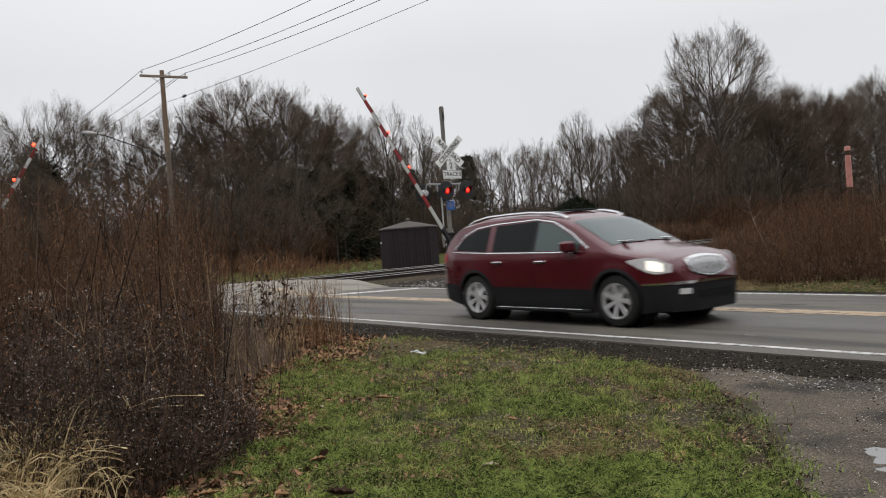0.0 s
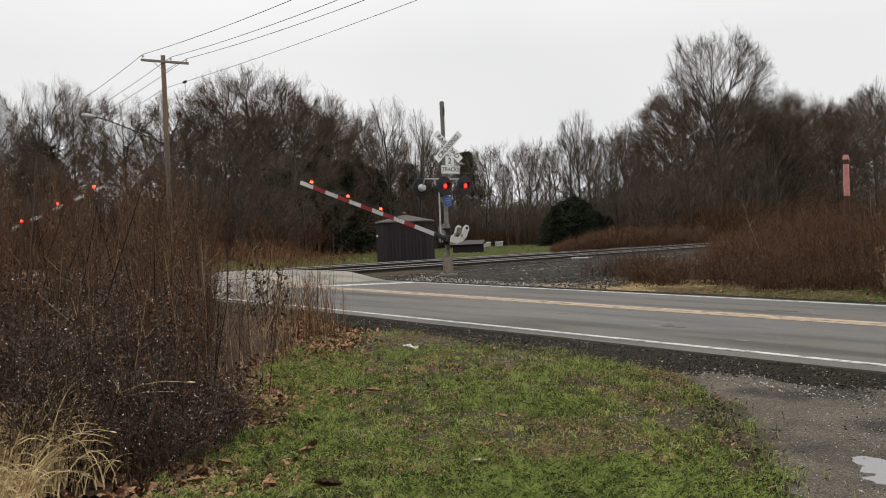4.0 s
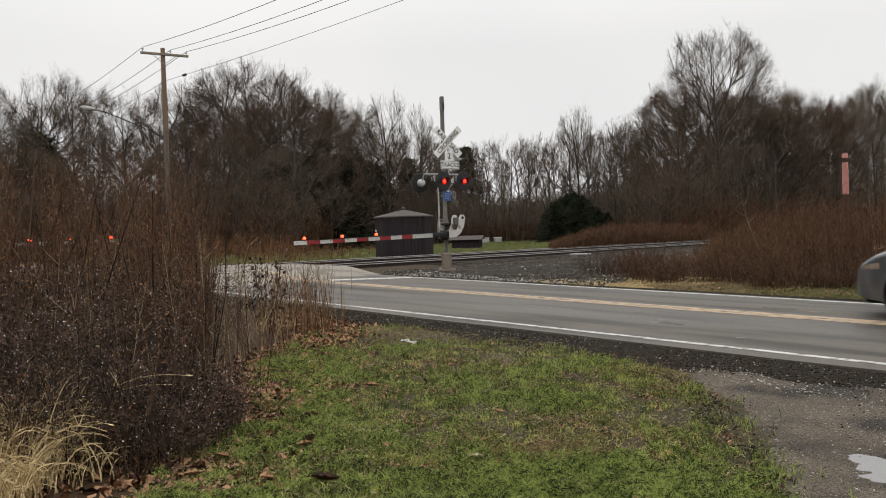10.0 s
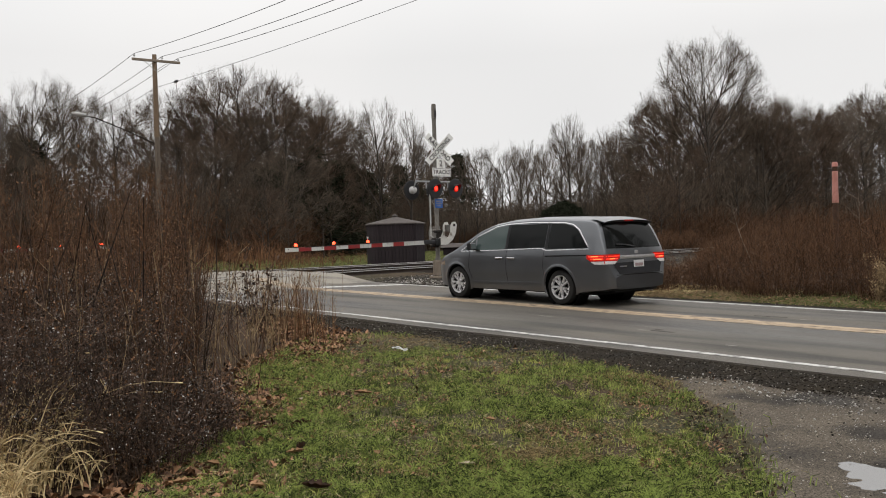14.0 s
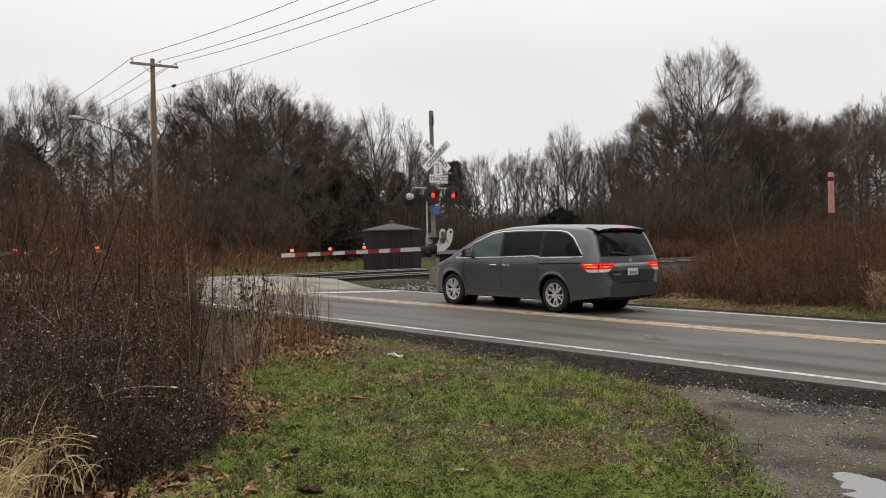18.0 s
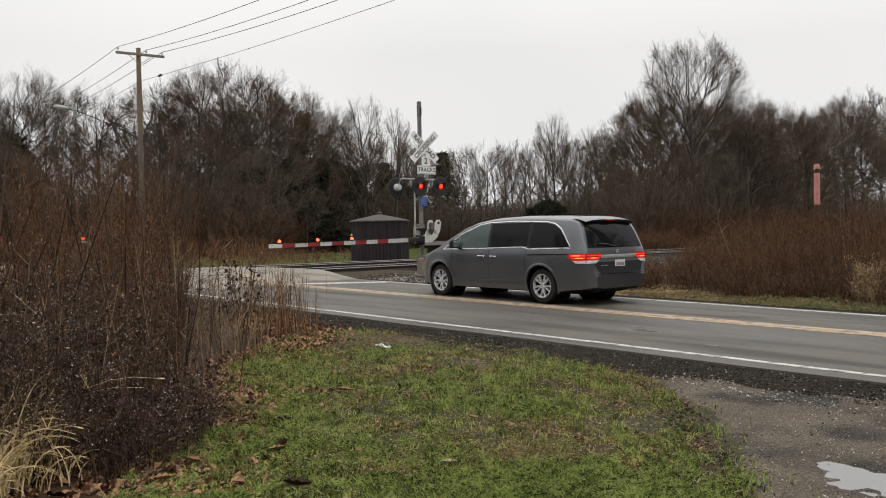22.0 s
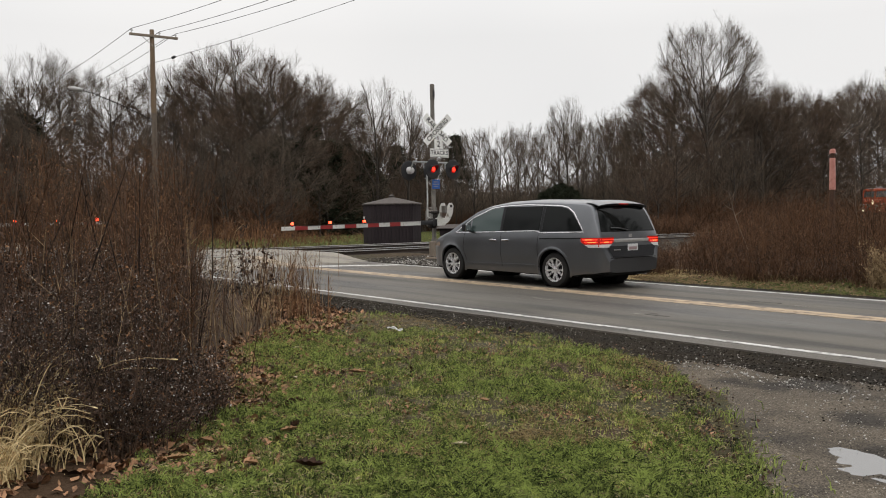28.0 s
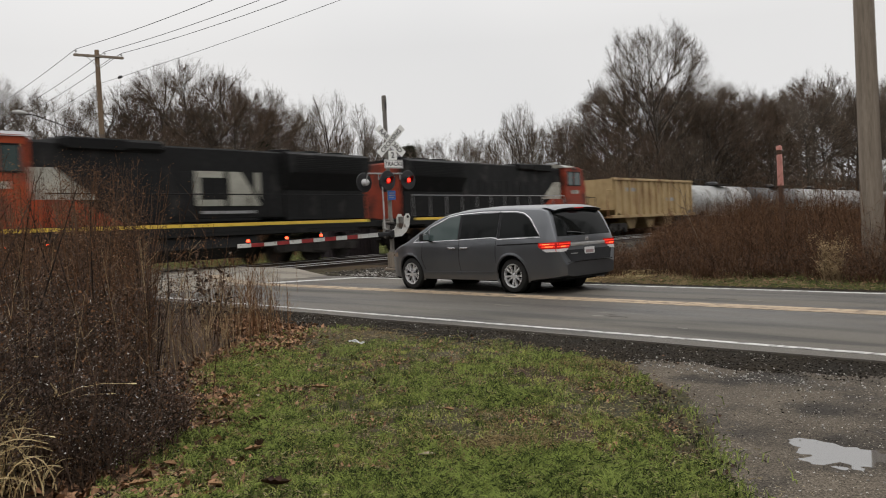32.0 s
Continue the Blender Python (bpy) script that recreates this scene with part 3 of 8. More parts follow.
m = Mesh()
cs = np.linspace(-5.9, 5.9, 48)
m.sheet(crossing_point, cs, np.linspace(0, 1, 18))
for e in (0, 1):
    m.sheet(lambda s, k: crossing_point(s, e) if k == 0 else (*crossing_point(s, e)[:2], 0.20), cs, (0, 1))
structure("crossing", m, M_CROSSING, "pale worn paving ramped up over the railway crossing", 60)
for a in (12.20, 12.47):
    m = Mesh()
    m.sheet(lambda x, w: (x, a + 0.18 * w, crossing_point(x - track_x(a, -28.4), (a - 8.55) / 6.75)[2] + 0.008), np.linspace(-23.4, -20.6, 14), (0, 1))
    structure("centre_line", m, M_YELLOW, "faded yellow centre line on the crossing ramp")
m = Mesh()
m.prism([(-19.55, 15.0, float(ground_z(-19.3)) + 0.034), (-19.0, 15.0, float(ground_z(-19.0)) + 0.034), (-20.2, 12.75, float(ground_z(-20.2)) + 0.034), (-20.8, 12.75, float(ground_z(-20.8)) + 0.034)], (0, 0, 0.003))
structure("stop_line", m, M_WHITELINE, "white stop line painted before the crossing")

# gravel shoulder and drive
strip("shoulder", -60, 40, 7.98, 8.80, 0.010, 0.05, M_GRAVEL, "dark wet gravel shoulder beside the road", 260, 0.40, 0.6)
strip("shoulder", -60, 60, 15.02, 15.75, 0.010, 0.05, M_GRAVEL, "dark gravel shoulder on the far side of the road", 120, 0.35, 0.4)
m = Mesh()
ys = np.concatenate([np.linspace(-6, 4.4, 50), np.linspace(4.45, 6.6, 70), np.linspace(6.7, 8.2, 20)])


def drive_point(s, y):
    e = float(drive_edge(y)) + 0.28 * noise.noise((y * 1.1, 3.0, 0)) + 0.10 * noise.noise((y * 4.5, 1.0, 2.0))
    x = e + s * (9.0 - e)
    rise = min(1.0, s * 14)
    dip = math.exp(-((x + 2.30) / 0.25) ** 2 - ((y - 5.52) / 0.27) ** 2) + 0.75 * math.exp(-((x + 2.62) / 0.22) ** 2 - ((y - 5.70 - (x + 2.62) * -0.5) / 0.13) ** 2)
    dip *= 1 + 0.6 * noise.noise((x * 6, y * 6, 2.2)) + 0.75 * noise.noise((x * 13, y * 17, 5.2))
    return (x, y, float(ground_z(x)) - 0.028 + 0.034 * rise + 0.010 * noise.noise((x * 0.8, y * 0.8, 5.5)) + 0.006 * noise.noise((x * 5, y * 5, 1.5)) - 0.045 * dip)


m.sheet(drive_point, [0, 0.008, 0.016, 0.025] + [0.034 + 0.0026 * i for i in range(48)] + [0.165 + 0.0085 * i for i in range(15)] + [0.31, 0.34, 0.38, 0.44, 0.5, 0.6, 0.8, 1.0], ys)
structure("driveway", m, M_DRIVE, "wet grey gravel driveway meeting the road", 60)
m = Mesh()
m.prism([(-2.43 + 0.52 * math.cos(2 * math.pi * i / 24), 5.58 + 0.42 * math.sin(2 * math.pi * i / 24), 0.0) for i in range(24)], (0, 0, 0.019))
wet = bpy.data.materials.new("puddle_water")
wet.use_nodes = True
wb = wet.node_tree.nodes["Principled BSDF"]
wb.inputs["Base Color"].default_value, wb.inputs["Roughness"].default_value, wb.inputs["IOR"].default_value = (0.10, 0.095, 0.09, 1), 0.03, 2.6
structure("water", m, wet, "shallow puddle in the gravel drive")

# gravel apron beside the tracks
m = Mesh()
rng = np.random.default_rng(11)
m.sheet(lambda u, w: (np.interp(u, [0, 1], [track_x(w, -24.6), np.interp(w, [15.4, 17, 19, 23, 40, 120], [-13.0, -13.6, -14.6, -17.5, -25.5, -40.5])]) + 0.25 * noise.noise((u * 9, w, 1.0)), w,
                      0.30 + 0.05 * u * (1 - u) * 4 + 0.03 * noise.noise((u * 20, w * 1.5, 0)) - 0.10 * max(0, 1 - (w - 15.4) / 1.2) - u * 0.06 - float(sag(w)) * (1 - 0.3 * u)), np.linspace(0, 1, 26), np.concatenate([np.linspace(15.4, 40, 60), np.linspace(42, 120, 20)]))
structure("ballast_apron", m, M_BALLAST, "dark crushed stone beside the tracks", 60)


# ---- tracks ----
def track(x22):
    """One line of ballast, ties and two rails through the place where x = x22 at y = 22."""
    base = pose(x22, 22, 0.30 - FALL * 7.5, 0, math.degrees(FALL), math.degrees(math.atan2(TRACK_DIR.y, TRACK_DIR.x)))
    t = thing("railway_track", "weathered railway track with steel rails on stone ballast", "track", base, "tracks")
    t["kind"] = "structure"
    bal = Mesh()
    ss = np.concatenate([np.linspace(-60, 90, 151), np.linspace(100, 1200, 40)])
    prof = [(-2.3, -0.22), (-1.55, 0.07), (-0.6, 0.085), (0.6, 0.085), (1.55, 0.07), (2.3, -0.22)]
    bal.sheet(lambda s, k: (s, prof[k][0], (prof[k][1] + 0.025 * noise.noise((s * 2.0, k * 3.0, x22))) if not -16 < s < -1.5 else -0.05), ss, range(6))
    part("ballast_bed", bal, M_BALLAST, t, "dark stone ballast", 0)
    for side in (-1, 1):
        y = side * 0.755
        web = Mesh()
        web.prism([(-60, y - 0.07, 0.09), (-60, y - 0.02, 0.12), (-60, y - 0.02, 0.19), (-60, y - 0.037, 0.20), (-60, y - 0.037, 0.232), (-60, y + 0.037, 0.232), (-60, y + 0.037, 0.20), (-60, y + 0.02, 0.19), (-60, y + 0.02, 0.12), (-60, y + 0.07, 0.09)], (1260, 0, 0))
        rail = part("rail", web, M_RAIL, t, "rusty steel rail", 0)
        # covers the head's sides too, so the painted sheen shows from low down
        head = Mesh()
        head.box((570, y, 0.2245), (1260, 0.078, 0.028), 0.006)
        part("rail_head", head, M_RAILTOP, rail, "polished rail head, its sky sheen painted pale", 0)
    tie = Mesh().box((0, 0, 0.05), (0.22, 2.5, 0.14), 0.012).data("tie", M_TIE, 0)
    for i in range(110):
        s = -1.2 + 0.52 * i
        part("tie", tie, M_TIE, t, at=pose(s, 0.03 * math.sin(i * 2.3), 0.012 * math.sin(i * 1.7), 0, 0, 1.2 * math.sin(i * 3.1)))
    return t


track(-26.2)
track(-30.55)


# ---- bare trees ----
def tube_rings(chains, sides):
    """Chains of (points, radii) as tubes, in arrays."""
    vs, fs, k = [], [], 0
    for pts, rad in chains:
        pts = np.asarray(pts)
        n = len(pts)
        d = np.gradient(pts, axis=0)
        d /= np.linalg.norm(d, axis=1, keepdims=True) + 1e-9
        a = np.cross(d, (0.31, 0.17, 0.02) if abs(d[0][2]) > 0.8 else (0, 0, 1.0))
        a /= np.linalg.norm(a, axis=1, keepdims=True) + 1e-9
        b = np.cross(d, a)
        for i in range(n):
            for j in range(sides):
                t = 2 * math.pi * j / sides
                vs.append(pts[i] + (a[i] * math.cos(t) + b[i] * math.sin(t)) * rad[i])
        for i in range(n - 1):
            for j in range(sides):
                fs.append((k + i * sides + j, k + i * sides + (j + 1) % sides, k + (i + 1) * sides + (j + 1) % sides, k + (i + 1) * sides + j))
        k += n * sides
    return np.array(vs), np.array(fs)


def bare_tree(seed, height, spread, fork=0.3, limbs_n=12, base=0.42, twig=0.0035, steep=0.8, kids=(7, 6, 5, 4)):
    """A leafless tree, grown order by order: trunk and limbs in one mesh, branches and twigs in another. The shoots end at a domed, uneven crown."""
    rng = np.random.default_rng(seed)
    up = np.array([0, 0, 1.0])
    centre = np.array([0, 0, base * height])
    radii = np.array([spread, spread, (1 - base) * height])
    lump = rng.uniform(0, 6.28, 4)

    def unit(v):
        return v / (np.linalg.norm(v, axis=-1, keepdims=True) + 1e-9)

    def depth(p):
        """1 on the dome, less inside it."""
        q = (p - centre) / radii
        q[:, 2] = np.where(q[:, 2] < 0, q[:, 2] * 1.5, q[:, 2])
        az = np.arctan2(q[:, 1], q[:, 0])
        return np.linalg.norm(q, axis=1) / (0.95 + 0.06 * np.sin(3 * az + lump[0] + 3 * q[:, 2]) + 0.05 * np.sin(7 * az + lump[1] + 6 * q[:, 2]))

    r0 = 0.0112 * height
    lean = rng.normal(size=2) * 0.02 * height
    tf = np.linspace(0, 1, 9)
    tp = np.stack([lean[0] * tf ** 2 + 0.010 * height * np.sin(tf * 5 + seed), lean[1] * tf ** 2, height * 0.84 * tf], -1)
    trunk = [(tp, [r0 * (1.4 if i == 0 else 1) * (1 - 0.93 * i / 8) for i in range(9)])]
    # the limbs leave the trunk low down and sweep upwards
    f = fork + (0.80 - fork) * ((np.arange(limbs_n) + rng.random(limbs_n)) / limbs_n) ** 1.1
    p = np.stack([np.interp(f, tf, tp[:, k]) for k in range(3)], -1)
    az = np.arange(limbs_n) * 2.4 + rng.random(limbs_n) * 0.8
    rise = steep * (0.72 + 0.75 * (f - fork) / (0.8 - fork)) * rng.uniform(0.85, 1.15, limbs_n)
    d = unit(np.stack([np.cos(az), np.sin(az), rise], -1))
    length = np.full(limbs_n, 0.2 * height)
    for _ in range(14):
        length = np.where(depth(p + d * length[:, None]) < 0.86, length * 1.09, length * 0.95)
    rad = np.maximum(r0 * (1 - 0.85 * f) * 0.60, 0.042)
    limbs, fine, sets = [], [], []
    for order, n_kids in enumerate((*kids, 0)):
        bend = unit(d + up * (0.20 if order == 0 else 0.05) + rng.normal(size=d.shape) * (0.08, 0.14, 0.17, 0.22, 0.25)[order])
        mid = p + d * length[:, None] * 0.5
        end = mid + bend * length[:, None] * 0.5
        if order < 3:
            quarter, late = p + (mid - p) * 0.5 + rng.normal(size=p.shape) * 0.012 * length[:, None], mid + (end - mid) * 0.5 + rng.normal(size=p.shape) * 0.015 * length[:, None]
            chains = [([p[i], quarter[i], mid[i], late[i], end[i]] if order < 2 else [p[i], mid[i], end[i]],
                       [rad[i], rad[i] * 0.86, rad[i] * 0.68, rad[i] * 0.5, rad[i] * 0.34] if order < 2 else [rad[i], rad[i] * 0.7, rad[i] * 0.4]) for i in range(len(p))]
            (limbs if order == 0 else fine).extend(chains)
        else:
            w = twig * (1.25 if order == 3 else 0.85)
            sets += [ribbons(p, mid, w, w * 0.85, rng), ribbons(mid, end, w * 0.85, w * 0.4, rng)] if order == 3 else [ribbons(p, end, w, w * 0.4, rng)]
        if not n_kids:
            break
        i = np.repeat(np.arange(len(p)), n_kids)
        u = (np.tile((np.arange(n_kids) + 0.5) / n_kids, len(p)) + rng.normal(size=len(i)) * 0.08).clip(0, 1)
        u = (0.24, 0.20, 0.15, 0.12)[order] + (0.78, 0.82, 0.86, 0.88)[order] * u
        u = u.clip(0, 1)[:, None]
        start = np.where(u < 0.5, p[i] + (mid[i] - p[i]) * u * 2, mid[i] + (end[i] - mid[i]) * (u - 0.5) * 2)
        along = np.where(u < 0.5, d[i], bend[i])
        side = unit(np.cross(along, rng.normal(size=along.shape)))
        spread_out = rng.uniform(0.50, 1.05, (len(i), 1)) * (1.15 - 0.45 * u)
        nd = unit(along + side * spread_out + unit(start - centre * np.array([1, 1, 0.75])) * (0.30, 0.42, 0.50, 0.45)[order])
        ln = np.minimum(length[i] * rng.uniform(0.5, 0.95, len(i)), (0.34, 0.20, 0.11, 0.055)[order] * height * rng.uniform(0.6, 1.0, len(i)))
        edge = rng.uniform(0.86, 1.0, len(i)) if order < 3 else rng.uniform(0.95, 1.01, len(i))
        for _ in range(10):
            ln = np.where(depth(start + nd * ln[:, None]) > edge, ln * 0.84, ln)
        rad = np.maximum(rad[i] * (0.56, 0.44, 0.4, 0.4)[order], (0.022, 0.009, 0.005, 0.004)[order])
        p, d, length = start, nd, ln
    wood = joined([tube_rings(trunk, 8), tube_rings(limbs, 5)])
    crown = joined([tube_rings(fine, 3), *sets])
    limit = height / np.percentile(crown[0][:, 2], 99.7)
    return (wood[0] * limit, wood[1]), (crown[0] * limit, crown[1])


TREES = []
for i, (hgt, spr, fork, limbs_n, base, steep, mt) in enumerate([
        (15, 5.0, 0.26, 13, 0.58, 0.72, M_TWIG), (14, 5.1, 0.22, 13, 0.56, 0.62, M_TWIG_RED), (13, 4.6, 0.20, 12, 0.56, 0.7, M_TWIG),
        (15, 2.7, 0.26, 10, 0.45, 1.7, M_TWIG), (17, 5.0, 0.28, 22, 0.60, 1.0, M_TWIG), (11, 4.6, 0.12, 13, 0.42, 0.8, M_TWIG_RED),
        (14, 2.1, 0.32, 9, 0.45, 1.9, M_TWIG)]):
    wood, crown = bare_tree(40 + i, hgt, spr, fork, limbs_n, base, steep=steep, kids=(8, 6, 6, 5) if i not in (3, 6) else (6, 5, 4, 4))
    TREES.append((hgt, cloud_mesh("trunk", *wood, M_BARK), cloud_mesh("crown", *crown, mt)))
    TREES[-1][1].shade_smooth()


def plant(kind, bearing, d, height, label, turn=0.0, name="bare_tree"):
    hgt, wood, crown = TREES[kind]
    s = height / hgt
    x, y = away(bearing, d)
    t = thing(name, label, "tree", Matrix.LocRotScale((x, y, float(ground_z(x)) - 0.1 - float(sag(y)) * (x < -17)), Euler((0.02 * math.sin(turn * 3), 0.02 * math.cos(turn * 5), turn)), (s, s, s)), "bare trees of the wood")
    part("trunk", wood, M_BARK, t)
    part("crown", crown, M_TWIG, t)
    return t


# the skyline of the wood: bearing, height angle in degrees
SKY_B = [-31, -26.8, -25, -23.2, -21, -18.6, -16.3, -13.9, -11.5, -9.6, -8.2, -6.7, -4.9, -3.1, 1.7, 4.3, 6.5, 8.6, 10.8, 13.3, 14.7, 17.4, 19.7, 21.0, 22.6, 24.8, 26.8, 31]
SKY_H = [9.0, 9.3, 10.2, 10.3, 9.8, 9.9, 10.2, 10.6, 10.5, 9.9, 9.0, 8.0, 7.4, 6.6, 5.6, 6.0, 5.6, 6.4, 6.4, 7.0, 8.2, 10.6, 8.6, 8.2, 8.2, 7.8, 8.0, 8.0]
SKY_D = [74, 74, 74, 72, 72, 72, 70, 70, 68, 70, 76, 84, 92, 105, 125, 125, 120, 112, 100, 86, 80, 76, 72, 70, 70, 68, 68, 66]


def track_far(b):
    """Distance along a bearing to the far side of the tracks."""
    a = np.radians(50.15 - np.asarray(b, float))
    return 26.59 / np.maximum(np.sin(a) - 0.18 * np.cos(a), 0.12)


SKY_D = [max(d, float(track_far(b)) + 15) for b, d in zip(SKY_B, SKY_D)]
rng = np.random.default_rng(5)
b = -31.0
while b < 32:
    d = float(np.interp(b, SKY_B, SKY_D)) * rng.uniform(0.98, 1.05)
    top = math.tan(radians(float(np.interp(b, SKY_B, SKY_H)))) * d + EYE
    if not 15.2 < b < 19.6:
        kind = int(rng.choice([0, 1, 2, 0, 1])) if not -2.5 < b < 13.2 else int(rng.choice([3, 6, 6, 3, 0]))
        plant(kind, b, d, top * rng.uniform(0.95, 1.04) * (0.93 if b < -16 else 1.05 if b < -5 else 1.0 if b < 19 else 0.93), "tall leafless tree with a dense grey-brown crown", rng.uniform(0, 6.28))
    b += (2.2 if not -2.5 < b < 13.2 else 1.2) * rng.uniform(0.8, 1.2)
for row, (dd, hh, step) in enumerate([(0.90, 0.70, 1.9), (1.10, 0.94, 1.6), (1.22, 0.97, 1.7), (0.84, 0.46, 2.0)]):
    b = -31 + row * 0.6
    while b < 32:
        d = float(np.interp(b, SKY_B, SKY_D)) * dd * rng.uniform(0.97, 1.05)
        top = (math.tan(radians(float(np.interp(b, SKY_B, SKY_H)))) * d + EYE) * hh * rng.uniform(0.8, 1.05)
        if d > track_far(b) + 9 and not (row in (1, 2) and b < -15) and not (row == 2 and 0 < b < 13.2):
            plant(int(rng.choice([0, 1, 2, 5])) if not 0 < b < 13.2 else int(rng.choice([3, 6])), b, d, top * (1.12 if 0 < b < 13.2 and row < 3 else 1), "leafless tree within the wood", rng.uniform(0, 6.28))
        b += step * rng.uniform(0.75, 1.25) * (1.4 if 15 < b < 20 and row in (1, 2) else 0.7 if 0 < b < 13.2 else 1)
for b0, b1, step, far, low in ((-31, -14, 1.9, 1.12, 0.80), (19.5, 32, 1.7, 1.14, 0.92)):
    b = b0
    while b < b1:
        d = float(np.interp(b, SKY_B, SKY_D)) * far * rng.uniform(0.97, 1.05)
        top = (math.tan(radians(float(np.interp(b, SKY_B, SKY_H)))) * d + EYE) * low * rng.uniform(0.85, 1.05)
        plant(int(rng.choice([0, 1, 2, 5])), b, d, top, "leafless tree deep in the wood", rng.uniform(0, 6.28))
        b += step * rng.uniform(0.75, 1.25)
# unseen trees added round the camera's back; glass and paint reflect them
for k in range(44):
    plant(int(rng.choice([0, 1, 2, 5])), 46 + 268 * (k + rng.random() * 0.7) / 44, rng.uniform(24, 42), rng.uniform(11, 16), "unseen leafless tree added behind the camera", rng.uniform(0, 6.28))
# trees that stand out
plant(4, 17.35, 84, 19.1, "large spreading leafless tree above the wood", 0.6)
plant(0, 15.0, 90, 15.0, "leafless tree with fine upright branches", 2.0)
plant(0, 20.0, 94, 14.6, "leafless tree beside the large one", 3.0)
plant(3, 8.7, 104, 15.8, "slender leafless tree standing above its neighbours", 1.0)
plant(6, 11.2, 100, 12.6, "slender leafless tree at the wood's edge", 1.7)
plant(3, -3.6, 82, 14.6, "tall thin pale tree behind the wood", 0.3)
plant(6, -1.7, 86, 14.2, "tall thin pale tree behind the wood", 2.7)
plant(5, 20.6, 92, 13.0, "reddish-brown leafless tree in the thicket", 1.1)
plant(5, 23.0, 104, 13.2, "reddish-brown leafless tree in the thicket", 4.0)


# ---- evergreens ----
def evergreen(seed, height, wide, sharp):
    """Needles on drooping boughs that stand out unevenly round the stem."""
    rng = np.random.default_rng(seed)
    boughs, per = 150, 70
    f = np.sort(rng.random(boughs)) ** 0.85
    az = rng.random(boughs) * 6.283
    reach = wide * (1 - f) ** sharp * rng.uniform(0.5, 1.15, boughs) * (1 + 0.25 * np.sin(az * 2 + seed)) + 0.15
    i = np.repeat(np.arange(boughs), per)
    u = rng.random(len(i)) ** 0.6
    out = np.stack([np.cos(az), np.sin(az), np.zeros(boughs)], -1)[i]
    c = out * (reach[i] * u)[:, None] + rng.normal(size=(len(i), 3)) * (0.10 + 0.10 * reach[i] * u)[:, None] * [1, 1, 0.6]
    c[:, 2] += height * (0.07 + 0.91 * f[i]) - 0.16 * reach[i] * u ** 2
    turn = rng.normal(size=(len(i), 3)) * 0.6
    e = c + (out + turn + [0, 0, -0.1]) * rng.uniform(0.12, 0.40, (len(i), 1))
    return ribbons(c, e, 0.045, 0.012, rng)


EVERGREEN = [(7.0, cloud_mesh("crown", *evergreen(3, 7, 3.4, 0.55), M_PINE)), (11.0, cloud_mesh("crown", *evergreen(4, 11, 3.7, 0.95), M_PINE)), (6.0, cloud_mesh("crown", *evergreen(8, 6, 2.3, 0.72), M_PINE))]
fir_trunk = Mesh().tube((0, 0, 0), (0, 0, 6.4), 0.16, 0.03, 8).data("trunk", M_BARK)
for kind, bb, d, h in [(2, 6.6, 90, 3.0), (2, 7.2, 86, 4.0), (0, 7.7, 88, 4.6), (0, 8.2, 94, 5.3), (0, 8.7, 86, 4.6), (0, 9.1, 92, 4.4), (0, 9.7, 90, 3.6), (2, 10.4, 92, 3.0), (1, 1.45, 132, 14.4), (2, -24.7, 84, 11.0), (0, -23.9, 86, 8.0), (0, -25.6, 86, 7.4), (1, -2.3, 110, 11.0), (2, -1.2, 112, 8.0), (2, -11.0, 72, 7.4), (1, -9.9, 72, 8.4), (2, -8.8, 75, 8.0), (1, -7.8, 76, 9.6), (2, -6.7, 80, 8.6), (1, -5.6, 86, 9.0), (2, -4.6, 92, 8.6), (1, 12.6, 100, 6.5), (2, 13.6, 98, 6.0)]:
    hh, crown = EVERGREEN[kind]
    x, y = away(bb, d)
    s = h / hh
    t = thing("evergreen_tree", "dark evergreen tree among the bare trees", "tree", Matrix.LocRotScale((x, y, 0.25 - float(sag(y))), Euler((0, 0, bb)), (s, s, s)), "evergreens")
    part("trunk", fir_trunk, M_BARK, t)
    part("crown", crown, M_PINE, t)


# ---- thickets and weeds ----
def stalks(spots, hgt, rng, width, lean, twigs, twig_len, steep=0.75, parts=2):
    """Upright stems at spots (n, 3), each with side twigs: arrays of ribbons, and the twig ends."""
    n = len(spots)
    tilt = rng.normal(size=(n, 3)) * lean
    tilt[:, 2] = 1
    tilt /= np.linalg.norm(tilt, axis=1, keepdims=True)
    h = np.reshape(hgt, (-1, 1))
    bow = rng.normal(size=(n, 3)) * 0.05 * h
    mid = spots + tilt * h * 0.55 + bow * [1, 1, 0]
    top = spots + tilt * h + bow * [2.2, 2.2, 0]
    sets = [ribbons(spots, mid, width, width * 0.8, rng), ribbons(mid, top, width * 0.8, width * 0.3, rng)]
    i = np.repeat(np.arange(n), twigs)
    f = rng.uniform(0.25, 1.0, len(i))[:, None]
    base = np.where(f < 0.55, spots[i] + (mid[i] - spots[i]) * f / 0.55, mid[i] + (top[i] - mid[i]) * (f - 0.55) / 0.45)
    d = rng.normal(size=(len(i), 3)) * [1, 1, 0.35]
    d /= np.linalg.norm(d, axis=1, keepdims=True) + 1e-9
    d[:, 2] += steep
    e = base + d * (twig_len * rng.uniform(0.4, 1.1, len(i)))[:, None] * (1.15 - 0.5 * f)
    sets.append(ribbons(base, e, width * 0.55, width * 0.22, rng))
    return sets, e


def spots_in(n, x0, x1, y0, y1, keep, rng):
    x, y = rng.uniform(x0, x1, n), rng.uniform(y0, y1, n)
    k = keep(x, y)
    x, y = x[k], y[k]
    return np.stack([x, y, ground_z(x) - 0.02 - sag(y) * (x < -17)], -1)


rng = np.random.default_rng(21)
